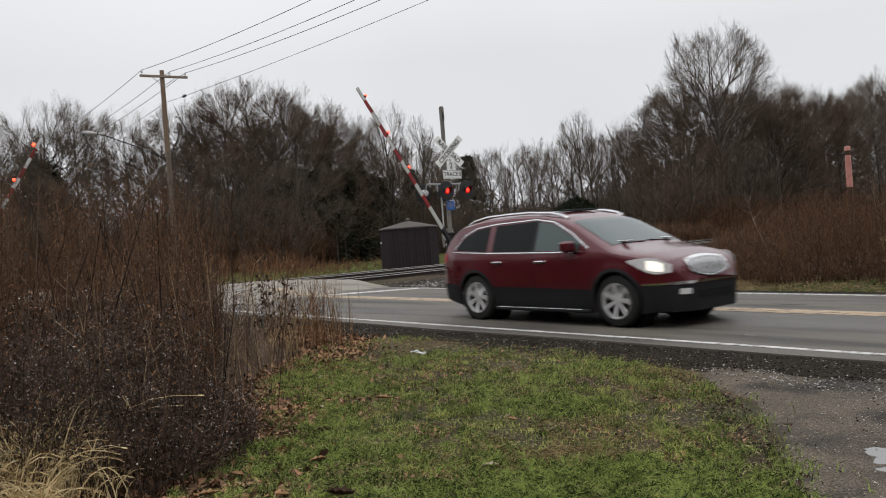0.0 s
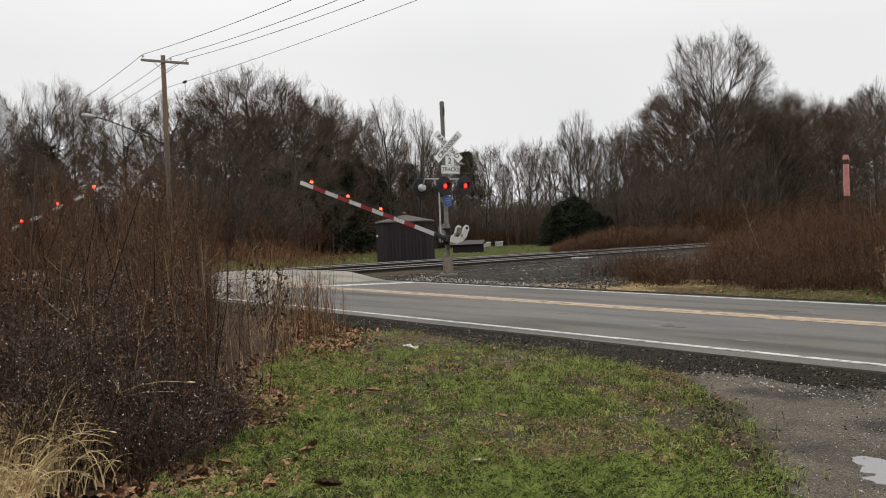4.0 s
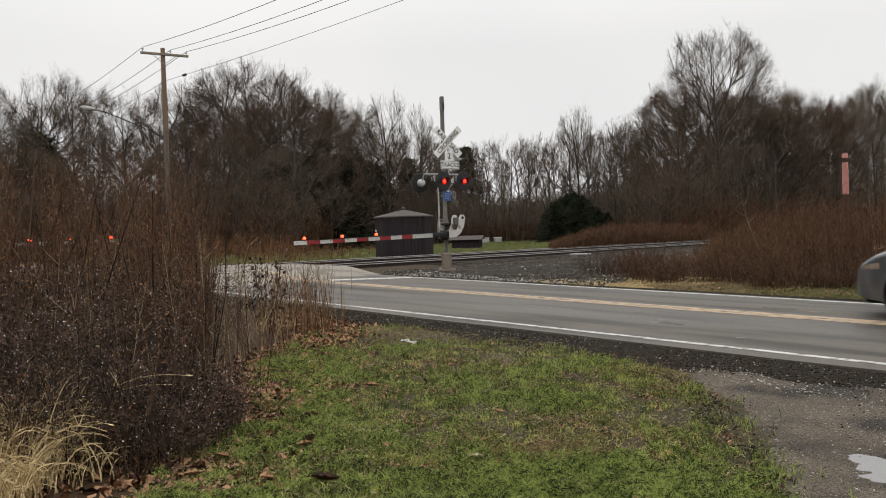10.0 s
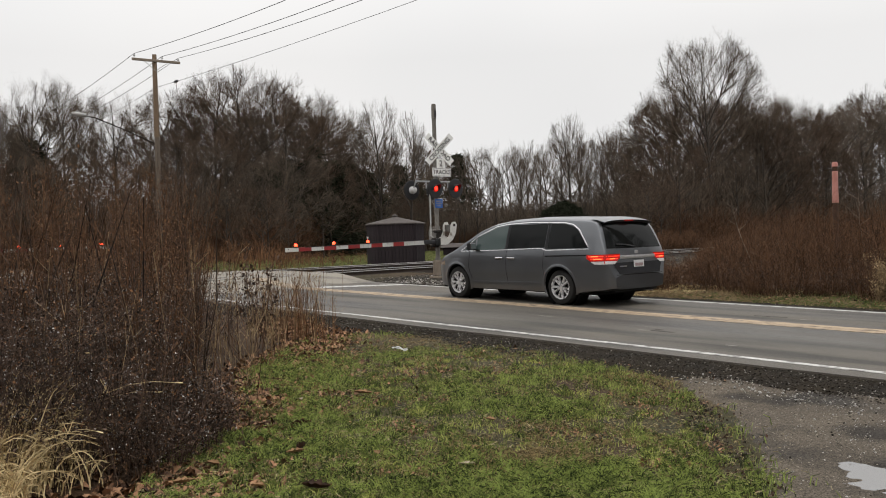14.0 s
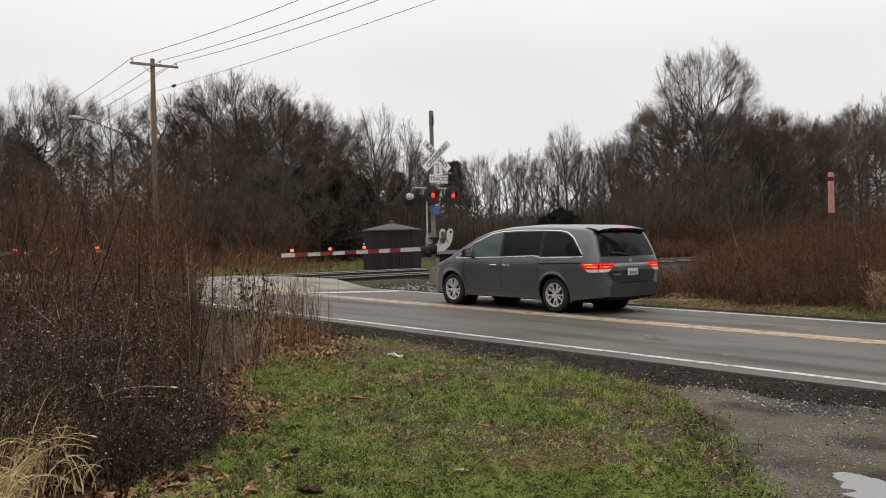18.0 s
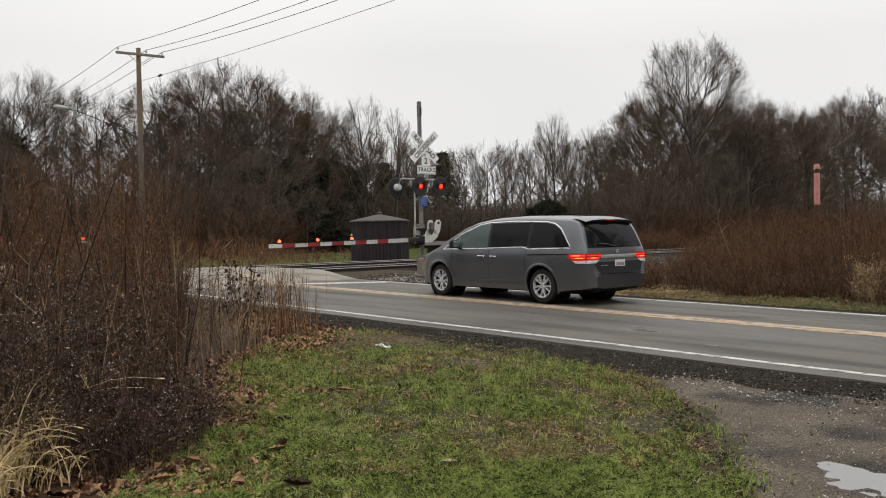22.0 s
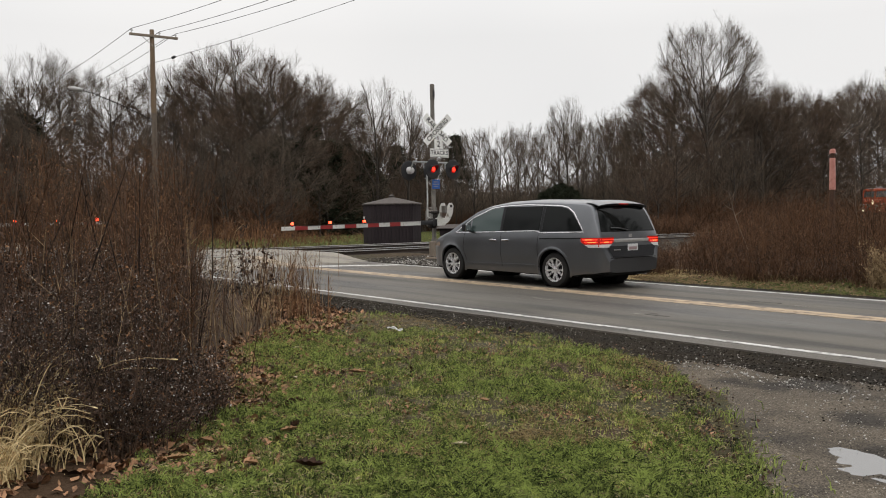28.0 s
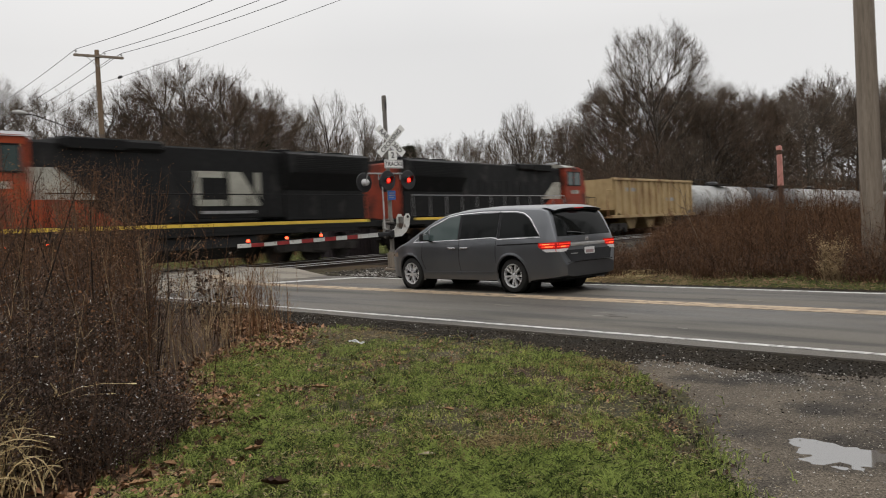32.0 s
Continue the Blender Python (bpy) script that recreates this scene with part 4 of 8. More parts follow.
# understorey along the foot of the wood
for k, (dmin, dmax, n, h0, h1, mt) in enumerate([(0.90, 1.05, 6000, 1.6, 4.0, M_STEM_RED), (0.98, 1.3, 11000, 3.5, 8.5, M_TWIG), (0.95, 1.2, 12000, 3.0, 9.0, M_TWIG), (1.2, 1.6, 9000, 5.0, 10.5, M_TWIG_RED)]):
    bb = rng.uniform(-33, 33, n)
    d = np.interp(bb, SKY_B, SKY_D) * rng.uniform(dmin, dmax, n)
    a = np.radians(50.15 - bb)
    sp = np.stack([-d * np.sin(a), d * np.cos(a), 0.2 - sag(d * np.cos(a))], -1)
    hh = rng.uniform(h0, h1, n) * (0.75 + 0.35 * np.sin(bb * 1.7 + k) ** 2) * np.where((bb > 0) & (bb < 12), 0.75, 1)
    far = (d > track_far(bb) + 6) & ((k != 2) | (bb > 0)) & (((bb > -16.5) & ((bb < 0) | (bb > 11.5))) | (hh < 4.4) | ((bb > 0) & (hh < 7.0) & (rng.random(n) < 0.85)) | ((bb < -16.5) & (hh < 7.0) & (rng.random(n) < 0.45)) | (rng.random(n) < 0.08))
    sets, ends = stalks(sp[far], hh[far], rng, 0.026, 0.16, 11, 1.5)
    stuff("undergrowth", "dense brown undergrowth between the trees of the wood", sets, mt, "undergrowth")

n = 8000
bb = rng.uniform(-4, 13.5, n)
d = np.interp(bb, SKY_B, SKY_D) * rng.uniform(0.92, 1.25, n)
a = np.radians(50.15 - bb)
sp = np.stack([-d * np.sin(a), d * np.cos(a), 0.2 - sag(d * np.cos(a))], -1)
sets, ends = stalks(sp, rng.uniform(2.5, 6.8, n), rng, 0.030, 0.16, 11, 1.3)
stuff("undergrowth", "dark undergrowth below the slender trees", sets, M_TWIG, "undergrowth")

# unseen undergrowth added below those trees, outside every view
n = 5000
bb = rng.uniform(44, 316, n)
d = rng.uniform(26, 46, n)
a = np.radians(50.15 - bb)
sets, ends = stalks(np.stack([-d * np.sin(a), d * np.cos(a), np.zeros(n)], -1), rng.uniform(2, 7, n), rng, 0.05, 0.16, 10, 1.6)
stuff("undergrowth", "unseen brown undergrowth added behind the camera", sets, M_TWIG, "undergrowth")

# russet brush on the far side of the road
def brush_keep(x, y):
    edge = np.interp(x, [-45, -27, -24, -19, -15, -13.2, -11, -8, 0, 40], [60, 44, 36, 26, 20.5, 18.0, 17.9, 18.0, 17.9, 17.9])
    return (y > edge + 0.5 * np.sin(x * 2.1)) & (x > track_x(y, -23.0))


sp = spots_in(52000, -40, 6, 17.5, 60, brush_keep, rng)
near_b = sp[:, 1] < 30
sp = np.concatenate([sp[near_b], sp[~near_b][::2]])
bear = 50.15 - np.degrees(np.arctan2(-sp[:, 0], sp[:, 1]))
open_side = (bear > 16.6) | (np.hypot(sp[:, 0], sp[:, 1]) < 26)
sp, bear = sp[open_side], bear[open_side]
hh = rng.uniform(0.8, 2.1, len(sp)) * (0.9 + 0.16 * np.sin(sp[:, 0] * 0.7 + sp[:, 1] * 0.4) + 0.14 * np.sin(sp[:, 0] * 2.9 - sp[:, 1] * 1.7)) * np.interp(bear, [10, 14.5, 16.4, 18.2, 22], [0.30, 0.38, 0.56, 0.86, 1.0])
front = rng.random(len(sp)) < np.interp(sp[:, 1], [22, 30, 45], [1, 0.6, 0.35])
sp, hh = sp[front], hh[front]
sets, ends = stalks(sp, hh, rng, 0.0062, 0.12, 10, 0.32)
stuff("brush", "thick russet brush of dead goldenrod behind the road", sets, M_STEM_RED, "brush")
stuff("brush_seed_heads", "dry brown seed heads and leaves in the brush", [flecks(ends * [1, 1, 0.96] + rng.normal(size=ends.shape) * 0.03, rng.uniform(0.007, 0.020, len(ends)), rng), flecks(ends * [1, 1, 0.85] + rng.normal(size=ends.shape) * 0.05, rng.uniform(0.007, 0.018, len(ends)), rng)], M_BRUSH, "brush")
# low dark tangle that closes the foot of the brush
n = 3600
x = rng.uniform(-14.5, 5, n)
y = 17.75 + 0.5 * np.sin(x * 2.1) + 0.25 * np.sin(x * 5.3 + 1) + rng.normal(size=n) * 0.32
sp = np.stack([x, y, ground_z(x) - 0.02], -1)
sets, ends = stalks(sp, rng.uniform(0.20, 0.85, n) * (1 + 0.3 * np.sin(x * 3.7)), rng, 0.0055, 0.30, 8, 0.22)
dim = rng.random(len(ends)) < 0.6
stuff("brush", "low dark tangle of dead stems at the foot of the brush", sets, M_STEM_RED, "brush")
stuff("brush_leaves", "withered dark leaves at the foot of the brush", [flecks(ends[dim], rng.uniform(0.008, 0.024, dim.sum()), rng)], M_STEM_DARK, "brush")
sp = spots_in(5000, -60, -33, 5, 70, lambda x, y: (x < track_x(y, -34.5)) & ((y > 17) | (x < -60)) & (np.hypot(x + 36.3, y - 27.8) > 4) & (y < 27 + (x + 60) * 0.2), rng)
bear = 50.15 - np.degrees(np.arctan2(-sp[:, 0], sp[:, 1]))
sets, ends = stalks(sp, rng.uniform(0.7, 1.5, len(sp)) * np.interp(bear, [-11, -8.5], [1.0, 0.45]), rng, 0.013, 0.12, 6, 0.4)
stuff("brush", "low tan weeds beyond the tracks", sets, M_STEM, "brush")

n = 9000
bb = rng.uniform(6.9, 17, n)
d = track_far(bb) + rng.uniform(1.0, 14, n)
a = np.radians(50.15 - bb)
sp = np.stack([-d * np.sin(a), d * np.cos(a), 0.3 - sag(d * np.cos(a))], -1)
sets, ends = stalks(sp, rng.uniform(0.5, 1.65, n) * (0.88 + 0.2 * np.sin(bb * 3.1) * np.sin(bb * 7.7 + 1)) * np.interp(bb, [7.0, 10.0], [0.3, 1.0]), rng, 0.016, 0.14, 7, 0.4)
stuff("brush", "low russet brush along the far side of the tracks", sets, M_STEM_RED, "brush")
# tall dead weeds beside the lawn
def weed_keep(x, y):
    return y < weed_edge(x) - 0.05 + 0.25 * np.sin(x * 3.3)


rng = np.random.default_rng(22)
sp = spots_in(11000, -27, -4.6, 0.2, 8.3, lambda x, y: weed_keep(x, y) & (np.hypot(x, y) > 6.6) & (rng.random(len(x)) < np.interp(np.hypot(x, y), [6, 10, 16, 26], [0.75, 0.75, 0.45, 0.28])) , rng)
dist = np.hypot(sp[:, 0], sp[:, 1])
bear = 50.15 - np.degrees(np.arctan2(-sp[:, 0], sp[:, 1]))
gap = (np.abs(bear + 25.5) < 1.1) | (np.abs(bear + 23.3) < 0.5) | (np.abs(bear + 21.0) < 0.9)
keep = rng.random(len(sp)) < np.where(bear > -9.3, 0.0, np.where(bear > -15.5, np.where(dist < 12.5, 0.12, 0.012), np.where(gap, 0.30, np.where((bear > -19) & (dist > 13), 0.3, 1.0))))
sp, dist, gap = sp[keep], dist[keep], gap[keep]
hh = rng.uniform(1.3, 2.42, len(sp)) * np.interp(sp[:, 1] - weed_edge(sp[:, 0]), [-3.0, -1.6, -0.6, 0], [1.22, 1.08, 0.78, 0.55]) * (1.10 + 0.14 * np.sin(sp[:, 0] * 1.9 + sp[:, 1]))
# shorter growth in the thin places of the stand
hh = np.where(gap & (rng.random(len(sp)) < 0.96), np.minimum(hh, rng.uniform(1.15, 1.45, len(sp)) + 0.022 * dist - sp[:, 2]), hh)
hh = np.minimum(hh, 1.45 + 0.085 * dist + 0.25 * rng.random(len(sp)) - sp[:, 2])
sets, ends = stalks(sp, hh, rng, 0.0050, 0.055, 9, 0.26)
stuff("tall_weeds", "tall dead brown goldenrod stalks beside the lawn", sets, M_STEM_RED, "weeds")
dk = rng.random(len(sp)) < np.where(dist < 12, 0.30, 0.15)
sets2, ends2 = stalks(sp[dk] + [0.05, 0.03, 0], hh[dk] * rng.uniform(0.7, 1.05, dk.sum()), rng, 0.0080, 0.045, 3, 0.2)
stuff("dark_weed_stalks", "dark upright stalks among the dead weeds", sets2, M_STEM_DARK, "weeds")
sel = rng.random(len(ends)) < 0.9
stuff("weed_seed_heads", "feathery brown seed heads on the weeds", [flecks(ends[sel] + rng.normal(size=(sel.sum(), 3)) * 0.04, rng.uniform(0.005, 0.017, sel.sum()), rng)], M_STEM, "weeds")
plume = np.repeat(sp, 34, 0)
tall = np.repeat(hh, 34)
f = rng.uniform(0.45, 1.04, len(plume))
plume = plume + np.stack([rng.normal(size=len(f)) * 0.075, rng.normal(size=len(f)) * 0.075, tall * f], -1)
tops = f > 0.72
stuff("weed_plumes", "fine tan plumes of dead seed on the tops of the weeds", [flecks(plume[tops], rng.uniform(0.005, 0.0100, tops.sum()), rng)], M_PLUME, "weeds")
stuff("weed_plumes", "fine russet seed along the stalks of the tall weeds", [flecks(plume[~tops], rng.uniform(0.004, 0.012, (~tops).sum()), rng)], M_STEM_RED, "weeds")
# dark asters in front, with pale fluff
sp = spots_in(12500, -14, -4.4, 0.8, 6.6, lambda x, y: weed_keep(x, y + np.interp(x, [-7.6, -6.2], [0.60, 0.15])) & (y > weed_edge(x) - 3.6) & (np.hypot(x, y) > 5.9), rng)
bear = 50.15 - np.degrees(np.arctan2(-sp[:, 0], sp[:, 1]))
sp = sp[rng.random(len(sp)) < np.interp(bear, [-18.0, -16.6, -15.4, -15.0], [1.0, 0.55, 0.22, 0.08])][:6000]
lx = rng.uniform(-6.7, -5.6, 260)
low = np.stack([lx, weed_edge(lx) + rng.uniform(-0.45, 0.08, 260) + 0.1 * np.sin(lx * 9), np.full(260, 0.06)], -1)
sp = np.concatenate([sp, low])
hh = rng.uniform(0.5, 1.30, len(sp))
hh[-260:] *= rng.uniform(0.25, 0.55, 260)
sets, ends = stalks(sp, hh, rng, 0.0035, 0.16, 11, 0.24, 0.5)
stuff("dark_asters", "dark tangled dead asters at the edge of the lawn", sets, M_STEM_DARK, "weeds")
stuff("aster_leaves", "withered dark leaves on the asters", [flecks(ends + rng.normal(size=ends.shape) * 0.03, rng.uniform(0.006, 0.018, len(ends)), rng)], M_STEM_DARK, "weeds")
some = ends[rng.random(len(ends)) < 0.60]
stuff("aster_brown_leaves", "dull brown curled leaves on the asters", [flecks(some + rng.normal(size=some.shape) * 0.03, rng.uniform(0.005, 0.014, len(some)), rng)], M_STEM, "weeds")
pick = ends[rng.random(len(ends)) < 0.62]
stuff("seed_fluff", "small pale tufts of seed fluff on the asters", [flecks(pick, rng.uniform(0.003, 0.010, len(pick)), rng)], M_FLUFF, "weeds")
# thin straw stems by the road
sp = spots_in(560, -14.5, -8.0, 3.6, 8.4, lambda x, y: (y > weed_edge(x) - 0.9) & (y < weed_edge(x) + 0.25), rng)
sets, ends = stalks(sp, rng.uniform(0.4, 1.1, len(sp)), rng, 0.004, 0.07, 4, 0.2, 1.2)
stuff("dry_grass_stems", "thin tan dry grass stems near the road", sets, M_STRAW_DULL, "weeds")
sp = np.stack([-11.15 + rng.normal(size=120) * 0.36, 6.60 + rng.normal(size=120) * 0.2, np.full(120, 0.13)], -1)
sets, ends = stalks(sp, rng.uniform(0.65, 1.25, 120), rng, 0.0042, 0.05, 4, 0.16, 1.4)
stuff("dry_grass_stems", "rust-brown dry stems standing at the lawn's edge", sets, M_STEM, "weeds")
sp = spots_in(2600, -14, -4.8, 0.6, 8.0, lambda x, y: (y < weed_edge(x) - 0.1) & (y > weed_edge(x) - 2.4) & (np.hypot(x, y) > 6.4), rng)
bear = 50.15 - np.degrees(np.arctan2(-sp[:, 0], sp[:, 1]))
sp = sp[(bear < -15) | (rng.random(len(sp)) < 0.12)][:60]
sets, ends = stalks(sp, rng.uniform(0.9, 1.7, len(sp)), rng, 0.0042, 0.045, 4, 0.22, 1.0)
stuff("pale_stems", "pale straw-coloured stems among the weeds", sets, M_STRAW_DULL, "weeds")
# a dark withered shrub by the road, with curled leaves
sp = np.array([[-10.75, 5.75, 0.12], [-10.82, 5.80, 0.12], [-10.70, 5.72, 0.12], [-10.78, 5.70, 0.12], [-10.74, 5.82, 0.12]])
sets, ends = stalks(sp, np.array([1.50, 1.15, 0.9, 1.05, 0.8]), rng, 0.007, 0.10, 22, 0.17, 0.9)
shrub = thing("withered_shrub", "small dark withered shrub with curled leaves by the road", "shrub")
v, f = joined(sets)
part("stems", cloud_mesh("stems", v, f, M_STEM_DARK), M_STEM_DARK, shrub)["kind"] = "stuff"
v, f = flecks(np.repeat(ends, 2, 0) + rng.normal(size=(2 * len(ends), 3)) * 0.02, rng.uniform(0.02, 0.045, 2 * len(ends)), rng)
part("leaves", cloud_mesh("leaves", v, f, M_STEM_DARK), M_STEM_DARK, shrub)["kind"] = "stuff"


def blades(c, h, w, droop, rng):
    """Bent grass blades at the points c."""
    n = len(c)
    az = rng.random(n) * 6.283
    d = np.stack([np.cos(az), np.sin(az), np.zeros(n)], -1)
    h = np.reshape(h, (-1, 1))
    m = c + d * h * droop * 0.35 + np.array([0, 0, 1]) * h * 0.65
    t = c + d * h * droop * 1.25 + np.array([0, 0, 1]) * h * (1.05 - droop * 0.55)
    return [ribbons(c, m, w, w * 0.8, rng, -np.cross(d, (0, 0, 1.0))), ribbons(m, t, w * 0.8, w * 0.15, rng, -np.cross(d, (0, 0, 1.0)))]


def lawn_z(x, y):
    i = np.clip(np.searchsorted(gx, x), 0, len(gx) - 1)
    j = np.clip(np.searchsorted(gy, y), 0, len(gy) - 1)
    return GZ[i, j]


# clumps of straw grass
def straw_clump(x, y, n, h, spread, seed):
    rng = np.random.default_rng(seed)
    c = np.stack([x + rng.normal(size=n) * spread, y + rng.normal(size=n) * spread, np.full(n, float(ground_z(x)) - 0.02)], -1)
    c[:, 0] = x + (c[:, 0] - x) * 0.7
    az = rng.random(n) * 6.283
    hh = h * rng.uniform(0.45, 1.2, n)
    bend = (0.22 if h < 0.8 else 0.1) + 0.75 * rng.random(n) ** 1.3
    d = np.stack([np.cos(az), np.sin(az), np.zeros(n)], -1)

    def along(u):
        return c + d * (hh * bend * 1.1 * u ** 1.8)[:, None] + np.array([0, 0, 1.0]) * (hh * (u * 1.15 - bend * 0.75 * u ** 3))[:, None]

    us = [0, 0.25, 0.45, 0.62, 0.78, 0.9, 1.0]
    sets = [ribbons(along(a), along(b), 0.0056 * (1 - 0.6 * a), 0.0056 * (1 - 0.6 * b), rng, -np.cross(d, (0, 0, 1.0))) for a, b in zip(us, us[1:])]
    v, f = joined(sets)
    return tagged(new("straw_grass_clump", cloud_mesh("straw_grass_clump", v, f, M_STRAW)), "clump of pale straw grass bending over", "grass clump", "straw grass clumps", "stuff")


for i, (x, y, n, h, s) in enumerate([(-6.35, 1.62, 230, 0.66, 0.13), (-5.95, 1.42, 230, 0.58, 0.13), (-6.05, 1.15, 160, 0.45, 0.12), (-5.6, 1.30, 120, 0.40, 0.10), (-6.15, 1.72, 90, 0.34, 0.20), (-7.3, 1.85, 130, 0.55, 0.18), (-5.75, 1.62, 60, 0.34, 0.14), (-6.9, 1.5, 120, 0.5, 0.2)]):
    straw_clump(x, y, n, h, s, 60 + i)

rng = np.random.default_rng(71)
sp = np.stack([-7.26 + rng.normal(size=80) * 0.13, 17.15 + rng.normal(size=80) * 0.10, np.full(80, 0.08)], -1)
sets, ends = stalks(sp, rng.uniform(0.25, 0.95, 80), rng, 0.0065, 0.14, 9, 0.13, 1.0)
fluffy = flecks(np.repeat(ends, 3, 0) + rng.normal(size=(3 * len(ends), 3)) * 0.03, rng.uniform(0.008, 0.022, 3 * len(ends)), rng)
stuff("straw_plume", "pale feathery clump of dry grass at the brush's edge", [*sets, fluffy], M_STRAW_DULL, "grass clump")


def seed_stalk(x, y, h, az, reach, seed):
    """One arching grass stalk with a pale seed head."""
    pts = [np.array([x + math.cos(az) * reach * u ** 1.5, y + math.sin(az) * reach * u ** 1.5, float(ground_z(x)) + h * math.sin(u * 1.75) / math.sin(1.5)]) for u in np.linspace(0, 1, 9)]
    t = thing("grass_stalk", "single arching straw stalk with a pale seed head", "grass stalk", None, "straw stalks")
    v, f = tube_rings([(pts, [0.0017] * 9)], 4)
    part("stalk", cloud_mesh("stalk", v, f, M_STRAW), M_STRAW, t)
    part("seed_head", Mesh().lathe(pts[-1], pts[-1] - pts[-2], [(-0.01, 0.002), (0.005, 0.005), (0.02, 0.006), (0.035, 0.004), (0.045, 0.0)], 8), M_STRAW, t, "pale seed head")
    for k in (3, 5):
        v, f = blades(pts[k][None] * np.ones((3, 1)), np.array([0.14, 0.1, 0.12]), 0.004, 0.9, np.random.default_rng(seed + k))[0]
        part("leaf", cloud_mesh("leaf", v, f, M_STRAW), M_STRAW, t)


for k, (x, y, h, az, reach) in enumerate([(-6.35, 1.75, 0.50, 1.0, 0.75), (-6.2, 1.7, 0.62, 0.75, 0.95), (-6.9, 1.7, 0.72, 1.3, 0.5), (-6.6, 1.55, 0.66, 2.4, 0.4), (-7.2, 1.8, 0.8, 1.7, 0.6), (-5.9, 1.6, 0.42, 0.3, 0.6)]):
    seed_stalk(x, y, h, az, reach, 90 + k)

# lawn
rng = np.random.default_rng(33)
n = 340000
d = 4.3 + 9.2 * rng.random(n) ** 1.25
a = np.radians(50.15 - rng.uniform(-30, 30, n))
x, y = -d * np.sin(a), d * np.cos(a)
patch = np.array([noise.noise((p * 0.9, q * 0.9, 1.7)) + 0.45 * noise.noise((p * 3.1, q * 3.1, 6.1)) + 0.75 * noise.noise((p * 7.5, q * 7.5, 2.6)) for p, q in zip(x, y)])
ok = (y > weed_edge(x) - 0.1 - 0.3 * rng.random(n)) & (x < drive_edge(y) - 0.12 + 0.16 * rng.normal(size=n) + 0.30 * patch + 0.25 * rng.random(n) ** 5) & (y < 8.0 + 0.15 * rng.normal(size=n)) & (patch > -0.22 + 0.22 * rng.normal(size=n)) & (sum(np.exp(-(((x - p) / r) ** 2 + ((y - q) / r) ** 2) ** 2) for p, q, r in DIRT) < 0.25 + 0.5 * rng.random(n)) & (sum(np.exp(-((x - p) / r) ** 2 - ((y - q) / r) ** 2) for p, q, r in CRUMBS) < 0.35 + 0.9 * rng.random(n)) & (rng.random(n) < np.interp(y, [3, 6.2, 7.9], [1, 0.85, 0.35]))
x, y, patch = x[ok], y[ok], patch[ok]
c = np.stack([x, y, lawn_z(x, y) - 0.012], -1)
h = rng.uniform(0.022, 0.072, len(c)) * np.clip(1 + 1.3 * patch, 0.4, 1.9) * (1 - 0.65 * np.clip(sum(np.exp(-((x - p) / r) ** 2 - ((y - q) / r) ** 2) for p, q, r in CRUMBS), 0, 1))
brown = np.array([noise.noise((p * 0.75 + 9, q * 0.75, 3.3)) for p, q in zip(x, y)])
fresh = patch * 0.8 - 1.6 * np.clip(brown, 0, 1) + 0.30 * rng.normal(size=len(c)) + np.interp(y, [5.0, 7.2], [0.14, -0.22]) > -0.16
stuff("lawn_grass", "damp green winter grass of the lawn", blades(c[fresh], h[fresh], 0.0042, 0.15 + 0.45 * rng.random((fresh.sum(), 1)), rng), M_GRASS, "grass")
stuff("lawn_dry_grass", "yellowed dry blades in the lawn", blades(c[~fresh], h[~fresh] * 0.8, 0.0036, 0.4 + 0.6 * rng.random(((~fresh).sum(), 1)), rng), surf("yellowed_grass", (0.070, 0.050, 0.024), (0.42, 0.32, 0.165), 9, 0.75, island=True), "grass")
# coarse tufts that stand above the turf
n = 3000
d = 4.4 + 7.0 * rng.random(n) ** 1.2
a = np.radians(50.15 - rng.uniform(-30, 30, n))
tx, ty = -d * np.sin(a), d * np.cos(a)
clump = np.array([noise.noise((p * 2.4, q * 2.4, 15.0)) for p, q in zip(tx, ty)])
ok = (ty > weed_edge(tx)) & (tx < drive_edge(ty) - 0.05) & (ty < 7.5) & (clump > -0.1 + 0.25 * rng.normal(size=n))
tx, ty = np.repeat(tx[ok], 34), np.repeat(ty[ok], 34)
wide = np.repeat(rng.uniform(0.02, 0.09, ok.sum()), 34)
x, y = tx + rng.normal(size=len(tx)) * wide, ty + rng.normal(size=len(tx)) * wide
c = np.stack([x, y, lawn_z(x, y) - 0.01], -1)
h = np.repeat(rng.uniform(0.04, 0.11, ok.sum()), 34) * rng.uniform(0.5, 1.1, len(x))
deep = np.repeat(rng.random(ok.sum()) < 0.55, 34)
stuff("grass_tufts", "coarse bright tufts of grass standing in the lawn", blades(c[~deep], h[~deep] * 0.8, 0.0042, 0.1 + 0.4 * rng.random(((~deep).sum(), 1)), rng), surf("bright_tuft_grass", (0.086, 0.118, 0.028), (0.54, 0.565, 0.168), 9, 0.55, island=True, spec=0.3), "grass")
stuff("dark_grass_tufts", "coarse dark green tufts in the lawn", blades(c[deep], h[deep] * 0.95, 0.0042, 0.1 + 0.4 * rng.random((deep.sum(), 1)), rng), surf("dark_tuft_grass", (0.022, 0.038, 0.009), (0.180, 0.220, 0.058), 3, 0.55, island=True, spec=0.2), "grass")
